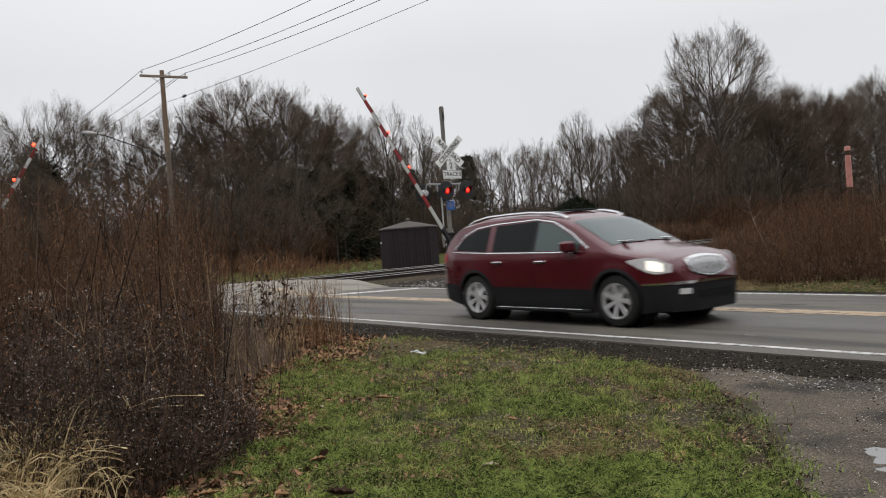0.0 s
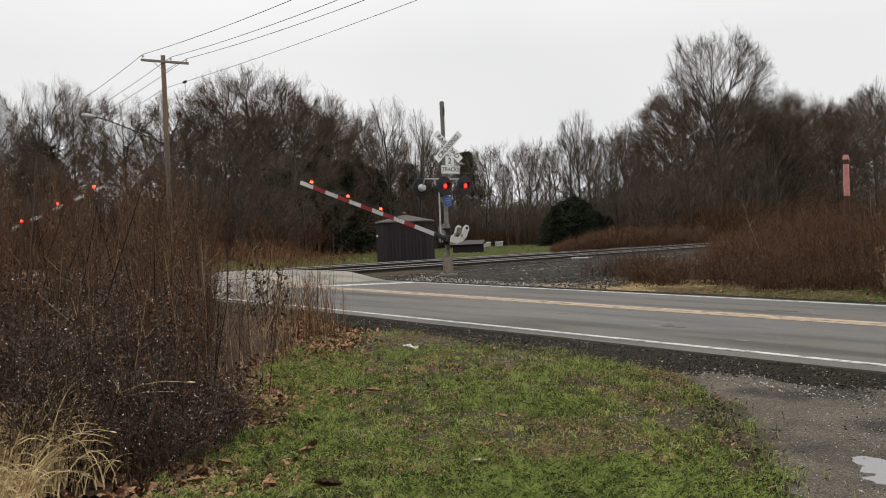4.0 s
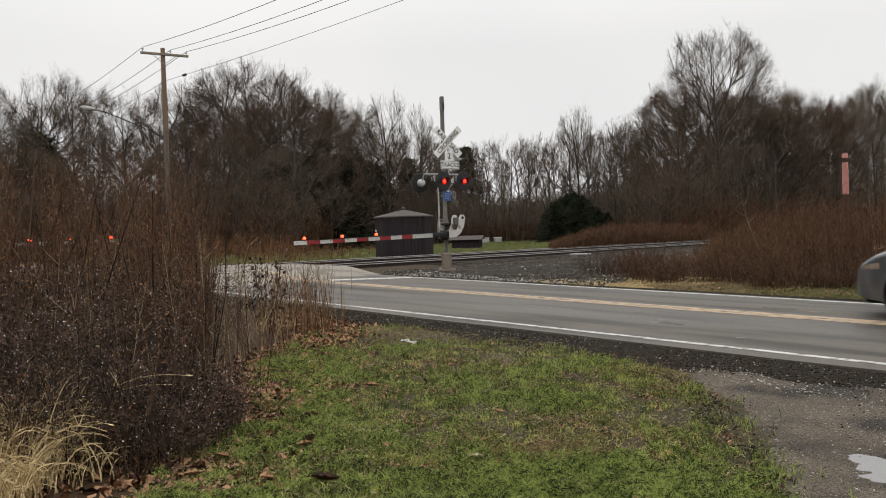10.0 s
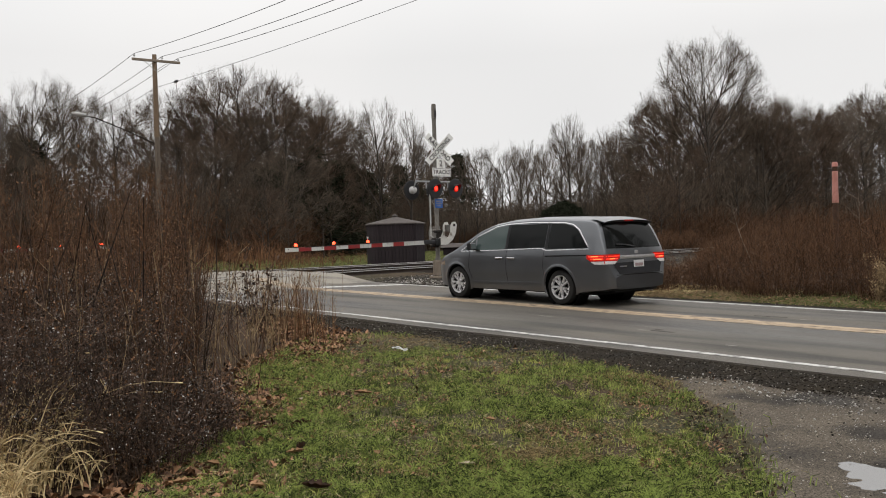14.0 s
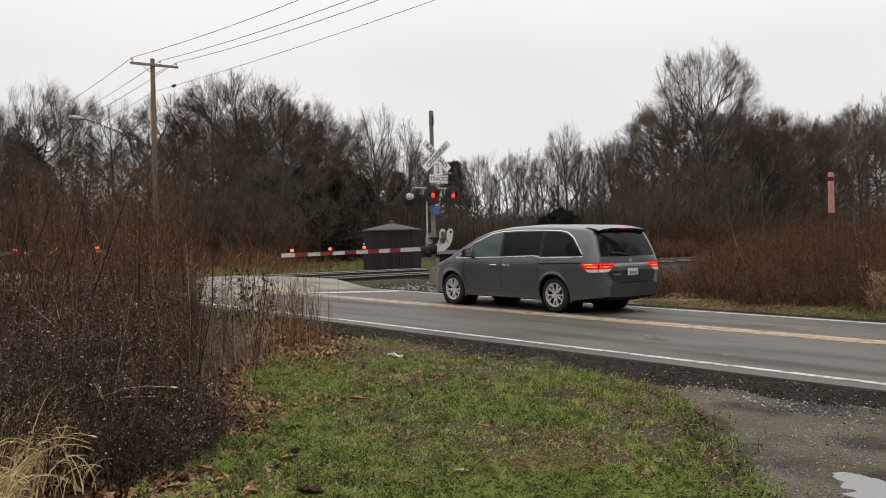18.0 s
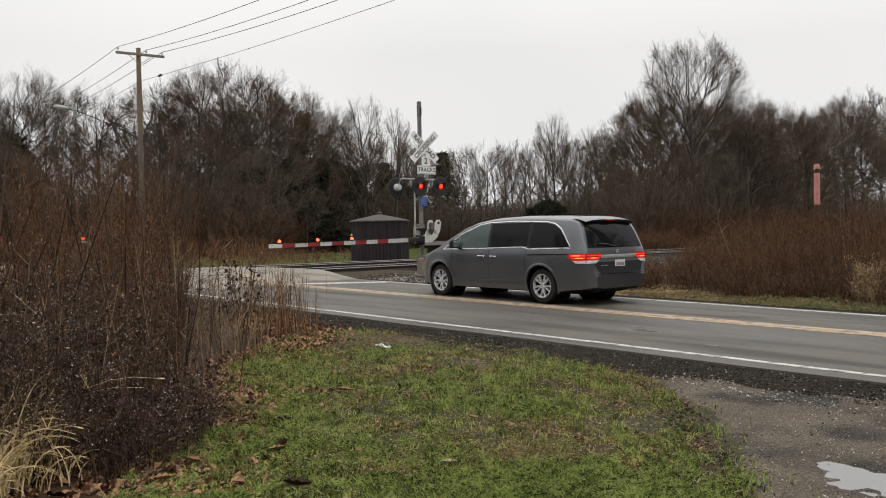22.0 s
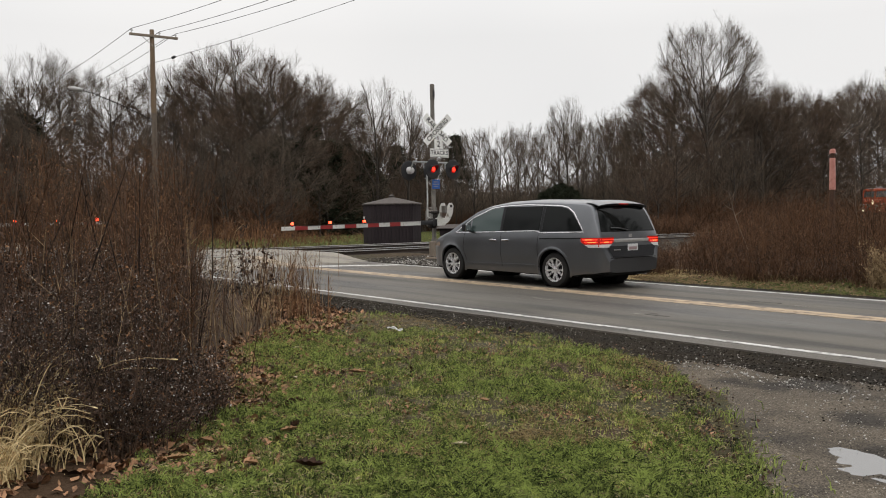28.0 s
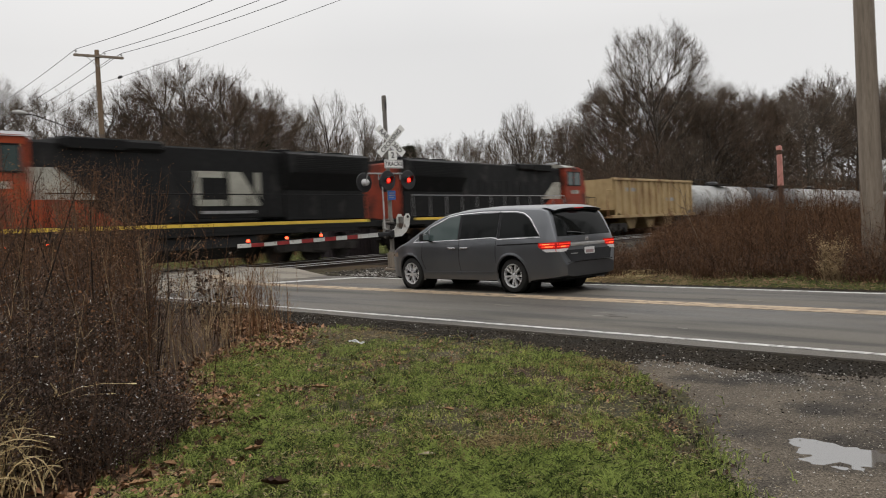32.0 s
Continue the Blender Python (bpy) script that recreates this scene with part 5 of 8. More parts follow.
# matted thatch and dead bits between the blades
n = 60000
d = 4.3 + 8.6 * rng.random(n) ** 1.2
a = np.radians(50.15 - rng.uniform(-30, 30, n))
x, y = -d * np.sin(a), d * np.cos(a)
ok = (y > weed_edge(x) - 0.2) & (x < drive_edge(y) + 0.1 + 0.25 * rng.normal(size=n)) & (y < 8.1 + 0.15 * rng.normal(size=n))
c = np.stack([x[ok], y[ok], lawn_z(x[ok], y[ok]) + 0.008 + 0.045 * rng.random(ok.sum())], -1)
az = rng.random(len(c)) * 6.283
e = c + np.stack([np.cos(az), np.sin(az), 0.25 * rng.normal(size=len(c))], -1) * rng.uniform(0.012, 0.042, (len(c), 1))
stuff("thatch", "matted dead straw lying in the lawn", [ribbons(c, e, 0.0022, 0.0012, rng)], M_THATCH, "grass")
# dull dead grass where the brush meets the stones
sp = np.stack([-15.0 + rng.normal(size=260) * 0.6, 18.6 + rng.normal(size=260) * 0.5, np.full(260, 0.22)], -1)
sets, ends = stalks(sp, rng.uniform(0.25, 0.8, 260), rng, 0.007, 0.14, 6, 0.2, 1.0)
stuff("dead_grass", "dark dead weeds at the end of the brush", sets, M_STEM_DARK, "grass")
# verge on the far side
n = 26000
x, y = rng.uniform(-17, 4, n), 15.6 + rng.random(n) ** 1.4 * 3.4
c = np.stack([x, y, ground_z(x) - 0.03], -1)
tan = (x + rng.normal(size=n) * 1.0 < -11.8) | (rng.random(n) < np.interp(x, [-12, -8, -5], [0.75, 0.30, 0.12]))
M_FIELD = surf("dull_field_grass", (0.044, 0.062, 0.018), (0.175, 0.200, 0.066), 1.0, 0.8, island=True)
stuff("verge_grass", "rough green grass on the far verge", blades(c[~tan], rng.uniform(0.04, 0.11, (~tan).sum()), 0.006, 0.7, rng), M_FIELD, "grass")
straw = tan & (x > -15.5) & (x < -11.9 + 0.5 * np.sin(y * 3))
stuff("verge_dry_grass", "flattened tan grass beside the brush", blades(c[straw], rng.uniform(0.04, 0.12, straw.sum()), 0.006, 0.9, rng), M_STRAW, "grass")
dull = tan & ~straw & (x > -13)
stuff("verge_dull_grass", "dull dry blades in the far verge", blades(c[dull], rng.uniform(0.04, 0.12, dull.sum()), 0.006, 0.9, rng), M_STRAW_DULL, "grass")
# field beyond the tracks
n = 34000
x, y = rng.uniform(-75, -33, n), rng.uniform(19, 70, n)
k = x < track_x(y, -33.6)
c = np.stack([x[k], y[k], 0.33 - sag(y[k])], -1)
stuff("field_grass", "mown green field beyond the tracks", blades(c, rng.uniform(0.05, 0.13, len(c)), 0.035, 0.9, rng), surf("mown_meadow_grass", (0.085, 0.105, 0.034), (0.235, 0.25, 0.095), 1.0, 0.8, island=True), "grass")


# dead leaves
def leaf_litter(c, size, rng):
    """Curled five-cornered leaves lying at the points c."""
    n = len(c)
    az = rng.random(n) * 6.283
    s = np.reshape(size, (-1, 1))
    u = np.stack([np.cos(az), np.sin(az), rng.normal(size=n) * 0.55], -1) * s
    w = np.stack([-np.sin(az), np.cos(az), rng.normal(size=n) * 0.55], -1) * s * 0.62
    lift = np.array([0, 0, 1]) * s * rng.uniform(0.1, 0.9, (n, 1))
    v = np.stack([c - u, c - u * 0.3 + w + lift, c + u * 0.25 + w * 0.8 + lift * 0.4, c + u + lift * 0.3, c + u * 0.25 - w * 0.8 + lift, c - u * 0.3 - w + lift * 0.6], 1).reshape(-1, 3)
    k = np.arange(n)[:, None] * 6
    f = np.concatenate([k + [0, 1, 2, 3], k + [0, 3, 4, 5]])
    return v, f


rng = np.random.default_rng(43)
n = 900
c = np.stack([rng.uniform(-7.4, -5.3, n), rng.uniform(0.7, 2.6, n), np.zeros(n)], -1)
c[:, 2] = lawn_z(c[:, 0], c[:, 1]) + 0.012
stuff("leaf_litter", "brown fallen leaves under the straw grass", [leaf_litter(c, rng.uniform(0.014, 0.050, n), rng)], M_LEAF, "leaves")
rng = np.random.default_rng(44)
n = 16000
x = rng.uniform(-14, -3.6, n)
y = weed_edge(x) + rng.normal(size=n) * np.interp(x, [-12, -9, -6], [0.26, 0.42, 0.36]) + np.interp(x, [-12, -10, -8.5, -7], [-0.05, 0.14, 0.30, 0.16])
near_l = (np.hypot(x, y) > 4.5) & (rng.random(n) < np.interp(x, [-7.2, -5.8], [1.0, 0.4]))
c = np.stack([x, y, lawn_z(x, y) + 0.012], -1)[near_l][:14000]
stuff("leaf_litter", "brown fallen oak leaves gathered along the weeds", [leaf_litter(c, rng.uniform(0.012, 0.043, len(c)), rng)], M_LEAF, "leaves")
n = 2600
d = 4.8 + 7.5 * rng.random(n)
a = np.radians(50.15 + 28 - 46 * rng.random(n) ** 1.6)
x, y = -d * np.sin(a), d * np.cos(a)
ok = (y > weed_edge(x)) & (y < 8.1) & (rng.random(n) < 0.6)
c = np.stack([x[ok], y[ok], lawn_z(x[ok], y[ok]) + 0.035], -1)
stuff("scattered_leaves", "single brown leaves scattered over the lawn", [leaf_litter(c, (0.007 + 0.022 * rng.random(len(c)) ** 2) * np.interp(c[:, 0], [-7.5, -5.5], [1.0, 0.6]), rng)], M_LEAF, "leaves")

# crumbled leaves lying in loose drifts on the turf
n = 26000
d = 5.0 + 6.5 * rng.random(n)
a = np.radians(50.15 + 24 - 42 * rng.random(n))
x, y = -d * np.sin(a), d * np.cos(a)
drift = np.array([noise.noise((p * 1.3, q * 1.3, 12.0)) + 0.4 * noise.noise((p * 4, q * 4, 2.0)) for p, q in zip(x, y)])
drift += sum(0.8 * np.exp(-((x - p) / r) ** 2 - ((y - q) / r) ** 2) for p, q, r in CRUMBS)
ok = (y > weed_edge(x)) & (y < 7.9) & (x < drive_edge(y)) & (drift > 0.22 + 0.15 * rng.random(n))
c = np.stack([x[ok], y[ok], lawn_z(x[ok], y[ok]) + 0.02 + 0.02 * rng.random(ok.sum())], -1)
stuff("leaf_crumbs", "drifts of crumbled brown leaves in the turf", [leaf_litter(c, rng.uniform(0.004, 0.017, len(c)), rng)], M_LEAF, "leaves")
# larger fallen leaves that stand out on the turf
def oak_leaf(x, y, size, turn, curl, mat, label):
    """A lobed leaf with a raised midrib, rolled lengthwise by curl."""
    m = Mesh()
    n = 11
    vs = []
    for i in range(n):
        u = i / (n - 1)
        half = size * (0.06 + 0.36 * math.sin(math.pi * min(1, u * 1.06)) ** 0.8 * (0.72 + 0.28 * math.cos(u * 22)))
        for k in (-1, -0.5, 0, 0.5, 1):
            a = k * curl
            vs.append(((u - 0.5) * size, half * math.sin(a) / curl, 0.010 + half * (1 - math.cos(a)) / curl + 0.25 * size * curl * (u - 0.4) ** 2 + 0.004 * abs(k)))
    m.add(vs, [(5 * i + j, 5 * i + 5 + j, 5 * i + 6 + j, 5 * i + 1 + j) for i in range(n - 1) for j in range(4)])
    t = thing("oak_leaf", label, "leaf", pose(x, y, float(lawn_z(np.array(x), np.array(y))) + 0.035, 0, 6, turn), "fallen leaves")
    part("blade", m, mat, t, smooth=50)
    part("stem", Mesh().path([(-0.5 * size, 0, 0.012 + 0.04 * size), (-0.62 * size, 0.01, 0.018), (-0.72 * size, 0.03 * size, 0.006)], 0.0022, 5), mat, t)


M_LEAF_DARK = surf("dark_wet_leaf", (0.020, 0.010, 0.006), (0.065, 0.030, 0.016), 22, 0.6)
M_LEAF_TAN = surf("tan_leaf", (0.16, 0.085, 0.040), (0.33, 0.20, 0.105), 18, 0.65)
M_LEAF_PALE = surf("pale_leaf_back", (0.26, 0.21, 0.145), (0.44, 0.37, 0.27), 18, 0.7)
for x, y, size, turn, curl in ((-6.08, 3.61, 0.15, 70, 1.9), (-5.42, 3.21, 0.16, 130, 2.1), (-4.56, 2.79, 0.18, 35, 1.5)):
    oak_leaf(x, y, size, turn, curl, M_LEAF_DARK, "dark wet curled oak leaf lying on the lawn")
for x, y, size, turn, curl in ((-6.83, 4.73, 0.17, 40, 1.0), (-6.70, 4.80, 0.12, 150, 1.3), (-5.53, 2.59, 0.11, 20, 0.9), (-5.27, 2.27, 0.14, 80, 1.1), (-4.83, 2.55, 0.10, 200, 1.0), (-4.57, 4.12, 0.10, 110, 1.2), (-5.14, 4.79, 0.10, 10, 1.0), (-5.35, 3.12, 0.12, 250, 1.2), (-6.20, 4.10, 0.09, 300, 1.0), (-4.9, 3.5, 0.09, 330, 1.1)):
    oak_leaf(x, y, size, turn, curl, M_LEAF_TAN, "dry tan oak leaf lying on the lawn")
for x, y, size, turn, curl in ((-4.29, 3.79, 0.10, 60, 0.8), (-7.16, 3.29, 0.12, 15, 0.9), (-8.44, 5.07, 0.13, 100, 0.8), (-7.0, 4.15, 0.10, 170, 0.9), (-6.3, 2.95, 0.08, 120, 0.9)):
    oak_leaf(x, y, size, turn, curl, M_LEAF_PALE, "pale curled underside of a fallen oak leaf")
# leaves blown along the far verge
n = 520
x, y = rng.uniform(-13, 3, n), 16.0 + 2.4 * rng.random(n)
c = np.stack([x, y, ground_z(x) + 0.05], -1)
stuff("verge_leaves", "brown leaves blown along the far verge", [leaf_litter(c, rng.uniform(0.015, 0.036, n), rng)], M_LEAF, "leaves")
# leaves caught along the edge of the drive
n = 600
y = rng.uniform(4.6, 7.6, n)
x = drive_edge(y) + rng.normal(size=n) * 0.22 - 0.12
c = np.stack([x, y, lawn_z(x, y) + 0.03], -1)
stuff("edge_leaves", "brown leaves and bits along the drive's edge", [leaf_litter(c, rng.uniform(0.005, 0.016, n), rng)], M_LEAF_DARK, "leaves")

# loose stones on shoulder, drive and apron
def stones(c, size, rng):
    n = len(c)
    s = np.reshape(size, (-1, 1))
    k = np.array([(1, 0, 0.2), (0, 1, 0.1), (-1, 0, 0.2), (0, -1, 0.15), (0.1, 0.1, 0.75), (0, 0, -0.4)])
    v = c[:, None, :] + k[None] * s[:, :, None] * rng.uniform(0.55, 1.15, (n, 6, 3))
    t = np.array([(0, 1, 4), (1, 2, 4), (2, 3, 4), (3, 0, 4), (1, 0, 5), (2, 1, 5), (3, 2, 5), (0, 3, 5)])
    return v.reshape(-1, 3), (np.arange(n)[:, None, None] * 6 + t[None]).reshape(-1, 3)


rng = np.random.default_rng(45)
n = 16000
x, y = rng.uniform(-16, 2, n), 7.7 + rng.random(n) * 1.05
c1 = np.stack([x, y, ground_z(x) + 0.012], -1)
n = 15000
x, y = rng.uniform(-6, 3.0, n), rng.uniform(3.4, 8.0, n)
ok = (x > drive_edge(y) - 0.1) & (np.hypot((x + 2.40) / 0.42, (y - 5.55) / 0.28) > 1) & (rng.random(n) < np.interp(x - drive_edge(y), [0, 0.7, 1.8], [0.08, 0.25, 1.0]))
c2 = np.stack([x[ok], y[ok], ground_z(x[ok]) + 0.006], -1)
n = 16000
y = 15.5 + 22 * rng.random(n) ** 1.3
x = rng.uniform(-32, -13, n)
ok = (x > track_x(y, -24.5)) & (x < np.interp(y, [15.4, 17, 19, 23, 40], [-12.6, -13.4, -14.6, -17.5, -25.5]))
c3 = np.stack([x[ok], y[ok], 0.31 - 0.8 * sag(y[ok]) - 0.08 * np.clip(1 - (y[ok] - 15.4) / 1.2, 0, 1)], -1)
cs, ss = np.concatenate([c1, c2]), np.concatenate([0.004 + 0.014 * rng.random(len(c1)) ** 3, 0.004 + 0.011 * rng.random(len(c2)) ** 3])
pale = rng.random(len(cs)) < np.where(np.arange(len(cs)) < len(c1), 0.07, 0.72)
stuff("dark_gravel", "loose dark wet stones on the shoulder and drive", [stones(cs[~pale], ss[~pale], rng)], M_STONE_DARK, "gravel")
stuff("pale_gravel", "pale stones scattered on the shoulder and drive", [stones(cs[pale], ss[pale] * 0.9, rng)], M_STONE, "gravel")
# pale stones washed along the line where shoulder and drive meet, and dark crumbs of soil at the turf's edge
n = 420
x = rng.uniform(-5.4, 0.5, n)
y = 7.55 + 0.16 * rng.normal(size=n) + 0.12 * np.sin(x * 2.1)
stuff("washed_stones", "pale stones washed together beside the shoulder", [stones(np.stack([x, y, ground_z(x) + 0.010], -1), 0.005 + 0.016 * rng.random(n) ** 2, rng)], M_STONE, "gravel")
n = 420
y = rng.uniform(5.2, 7.4, n)
x = drive_edge(y) - 0.05 + 0.06 * rng.normal(size=n) + 0.12 * np.sin(y * 5.0)
stuff("soil_crumbs", "dark crumbs of wet soil along the turf's edge", [stones(np.stack([x, y, lawn_z(x, y) + 0.012], -1), 0.006 + 0.016 * rng.random(n) ** 2, rng)], M_SOIL, "soil")
n = 800
c4 = np.stack([-21.0 + 7.0 * rng.random(n), 15.35 + 1.3 * rng.random(n) ** 1.5, np.zeros(n)], -1)
c4[:, 2] = ground_z(c4[:, 0]) + 0.03
stuff("pale_gravel", "pale stones beside the far edge of the road", [stones(c4, 0.012 + 0.03 * rng.random(n) ** 2, rng)], M_STONE, "gravel")
lump = np.array([noise.noise((p * 0.6, q * 0.9, 8.0)) + 0.5 * noise.noise((p * 2.2, q * 2.2, 3.0)) for p, q in zip(c3[:, 0], c3[:, 1])])
pale3 = rng.random(len(c3)) < np.clip(0.05 + 0.42 * lump, 0.01, 0.42)
stuff("pale_ballast", "pale stones lying in patches in the ballast", [stones(c3[pale3] + [0, 0, 0.006], 0.014 + 0.034 * rng.random(pale3.sum()) ** 2, rng)], M_STONE, "gravel")
c3 = c3[~pale3]
v3, f3 = stones(c3, 0.02 + 0.04 * rng.random(len(c3)) ** 2, rng)
stuff("ballast_stones", "crushed grey ballast stones beside the tracks", [(v3, f3)], M_STONE_GREY, "gravel")


# pale saplings in the brush
def sapling(x, y, top, lean, seed):
    rng = np.random.default_rng(seed)
    z0 = float(ground_z(x)) - 0.03
    stem = [np.array([x + lean[0] * f + 0.03 * math.sin(f * 7), y + lean[1] * f, z0 + (top - z0) * f]) for f in np.linspace(0, 1, 7)]
    t = thing("sapling", "thin pale leafless sapling standing in the brush", "sapling", None, "saplings")
    part("stem", cloud_mesh("stem", *tube_rings([(stem, [0.018 * (1 - 0.75 * i / 6) for i in range(7)])], 6), M_ALDER), M_ALDER, t)
    for k in range(5):
        q = stem[4] + (stem[6] - stem[4]) * k / 5
        az = k * 2.4 + rng.random()
        e = q + np.array([math.cos(az) * 0.28, math.sin(az) * 0.28, 0.18 + 0.15 * rng.random()])
        part("branch", cloud_mesh("branch", *tube_rings([([q, (q + e) / 2 + np.array([0, 0, -0.03]), e], [0.008, 0.006, 0.003])], 4), M_ALDER), M_ALDER, t)


M_ALDER = surf("pale_alder_bark", (0.10, 0.075, 0.058), (0.24, 0.19, 0.15), 6, 0.8)
sapling(-9.35, 21.05, 2.35, (-0.2, 0.0), 3)
sapling(-11.5, 19.9, 2.25, (-0.55, -0.3), 4)


# ---- crossing signals ----
FACE = Matrix(((0, 0, 1, 0), (1, 0, 0, 0), (0, 1, 0, 0), (0, 0, 0, 1)))  # text plane: right is +y, up is +z, it faces +x


def lettering(text, size, parent, at, mat=M_SIGNBLACK, name="lettering", squeeze=1.0):
    cu = bpy.data.curves.new(name, "FONT")
    cu.body, cu.size, cu.align_x, cu.align_y, cu.extrude, cu.offset = text, size, "CENTER", "CENTER", 0.002, size * 0.018
    cu.space_character = squeeze
    cu.materials.append(mat)
    ob = new(name, cu)
    ob.parent, ob.matrix_basis = parent, at
    return ob


def flasher(parent, y, z, facing, lens):
    """A signal lamp: round black background, hood, lens and housing."""
    x = 0.26 * facing
    bg = part("background", Mesh().lathe((x, y, z), (facing, 0, 0), [(-0.02, 0.02), (-0.015, 0.30), (0.0, 0.31), (0.012, 0.30), (0.012, 0.11)], 28), M_BLACK, parent, "round black lamp background")
    hood = Mesh()
    n = 18
    for i in range(n):
        a0, a1 = (-0.15 + 1.3 * i / n) * math.pi, (-0.15 + 1.3 * (i + 1) / n) * math.pi
        q = []
        for a, ln in ((a0, 0), (a0, 1), (a1, 1), (a1, 0)):
            reach = 0.22 * (0.35 + 0.65 * max(0, math.sin(a))) * ln
            q.append((x + facing * (0.01 + reach), y + math.cos(a) * 0.128, z + math.sin(a) * 0.128))
        hood.add(q, [(0, 1, 2, 3)])
    part("hood", hood, M_BLACK, bg, "black sun hood")
    part("lens", Mesh().lathe((x, y, z), (facing, 0, 0), [(0.014, 0.112), (0.03, 0.10), (0.045, 0.06), (0.05, 0.0)], 22), M_REDDIM, bg, "dark red glass lens")
    part("lit_centre", Mesh().lathe((x, y, z), (facing, 0, 0), [(0.043, 0.066), (0.054, 0.056), (0.060, 0.03), (0.063, 0.0)], 18), lens, bg, "glowing red centre of the lens")
    part("housing", Mesh().lathe((x, y, z), (-facing, 0, 0), [(0.02, 0.12), (0.10, 0.115), (0.17, 0.09), (0.20, 0.03), (0.205, 0.0)], 18), M_BULB, bg, "grey lamp housing")
    return bg


def gate_arm(parent, length, pivot, white, red, lens=0.042, lamps=(0.932, 0.682, 0.440)):
    arm = new("gate_arm")
    arm.parent = parent
    arm.matrix_basis = pivot
    tagged(arm, "red and white striped barrier arm")
    n = 12
    start, span = 0.60, length * 0.965 - 0.15
    step = span / n
    for i in range(n):
        w = 0.066 - 0.014 * i / n
        seg = Mesh().box((0, -start - (i + 0.5) * step, 0), (0.030, step - 0.002, w * 2), 0.006)
        part("stripe", seg, red if i in (2, 4, 6, 8, 10) else white, arm, smooth=0)
    part("arm_bracket", Mesh().box((-0.02, -0.27, 0), (0.10, 0.72, 0.13), 0.02).box((0.03, 0.0, 0), (0.05, 0.22, 0.22), 0.02), M_BLACK, arm, "dark arm bracket")
    part("wire", Mesh().path([(0.02, -0.3, 0.07), (0.02, -length * 0.5, 0.06), (0.02, -length * 0.93, 0.05)], 0.006, 5), M_WIRE, arm)
    for at in lamps:
        d = start + span * at
        lamp = part("gate_lamp", Mesh().lathe((0, -d, 0.045), (0, 0, 1), [(0, 0.03), (0.03, 0.045), (0.045, 0.04)], 12), M_BLACK, arm, "small gate lamp")
        part("lens", Mesh().lathe((0, -d, 0.09), (0, 0, 1), [(0, lens), (lens * 0.8, lens * 1.12), (lens * 1.5, lens * 0.85), (lens * 1.8, 0.0)], 12), M_LAMPGLOW, lamp, "red lamp lens")
    for side in (-1, 1):
        cw = Mesh()
        cw.prism([(side * 0.17, -0.06, -0.10), (side * 0.17, 0.22, -0.10), (side * 0.17, 0.46, 0.04), (side * 0.17, 0.60, 0.24), (side * 0.17, 0.66, 0.50), (side * 0.17, 0.60, 0.60), (side * 0.17, 0.48, 0.60), (side * 0.17, 0.40, 0.50), (side * 0.17, 0.38, 0.30), (side * 0.17, 0.28, 0.14), (side * 0.17, 0.10, 0.10), (side * 0.17, -0.06, 0.10)], (0.03, 0, 0))
        part("counterweight_arm", cw, M_CWEIGHT, arm, "pale curved counterweight arm", 0)
        part("pivot_bolt", Mesh().lathe((side * 0.19, 0.54, 0.50), (side, 0, 0), [(0, 0.05), (0.025, 0.045), (0.03, 0.0)], 10), M_TRUCK, arm, "dark bolt")
    for k in range(4):
        part("counterweight", Mesh().box((-0.12 + 0.07 * k, 0.56, 0.34), (0.05, 0.22, 0.36), 0.02), M_MECH, arm, "grey counterweight plate")
    return arm


M_MECH = surf("dull_grey_case", (0.13, 0.125, 0.115), (0.23, 0.22, 0.205), 4, 0.6, wear=((0.09, 0.06, 0.045), 0.25, 3))
M_CWEIGHT = surf("chalky_white_paint", (0.44, 0.43, 0.40), (0.60, 0.59, 0.555), 4, 0.6, wear=((0.22, 0.19, 0.16), 0.22, 4))
M_MAST = surf("weathered_grey_mast", (0.10, 0.090, 0.078), (0.21, 0.195, 0.175), 3, 0.6, wear=((0.08, 0.055, 0.04), 0.25, 2.2), stretch=(1, 1, 0.4))


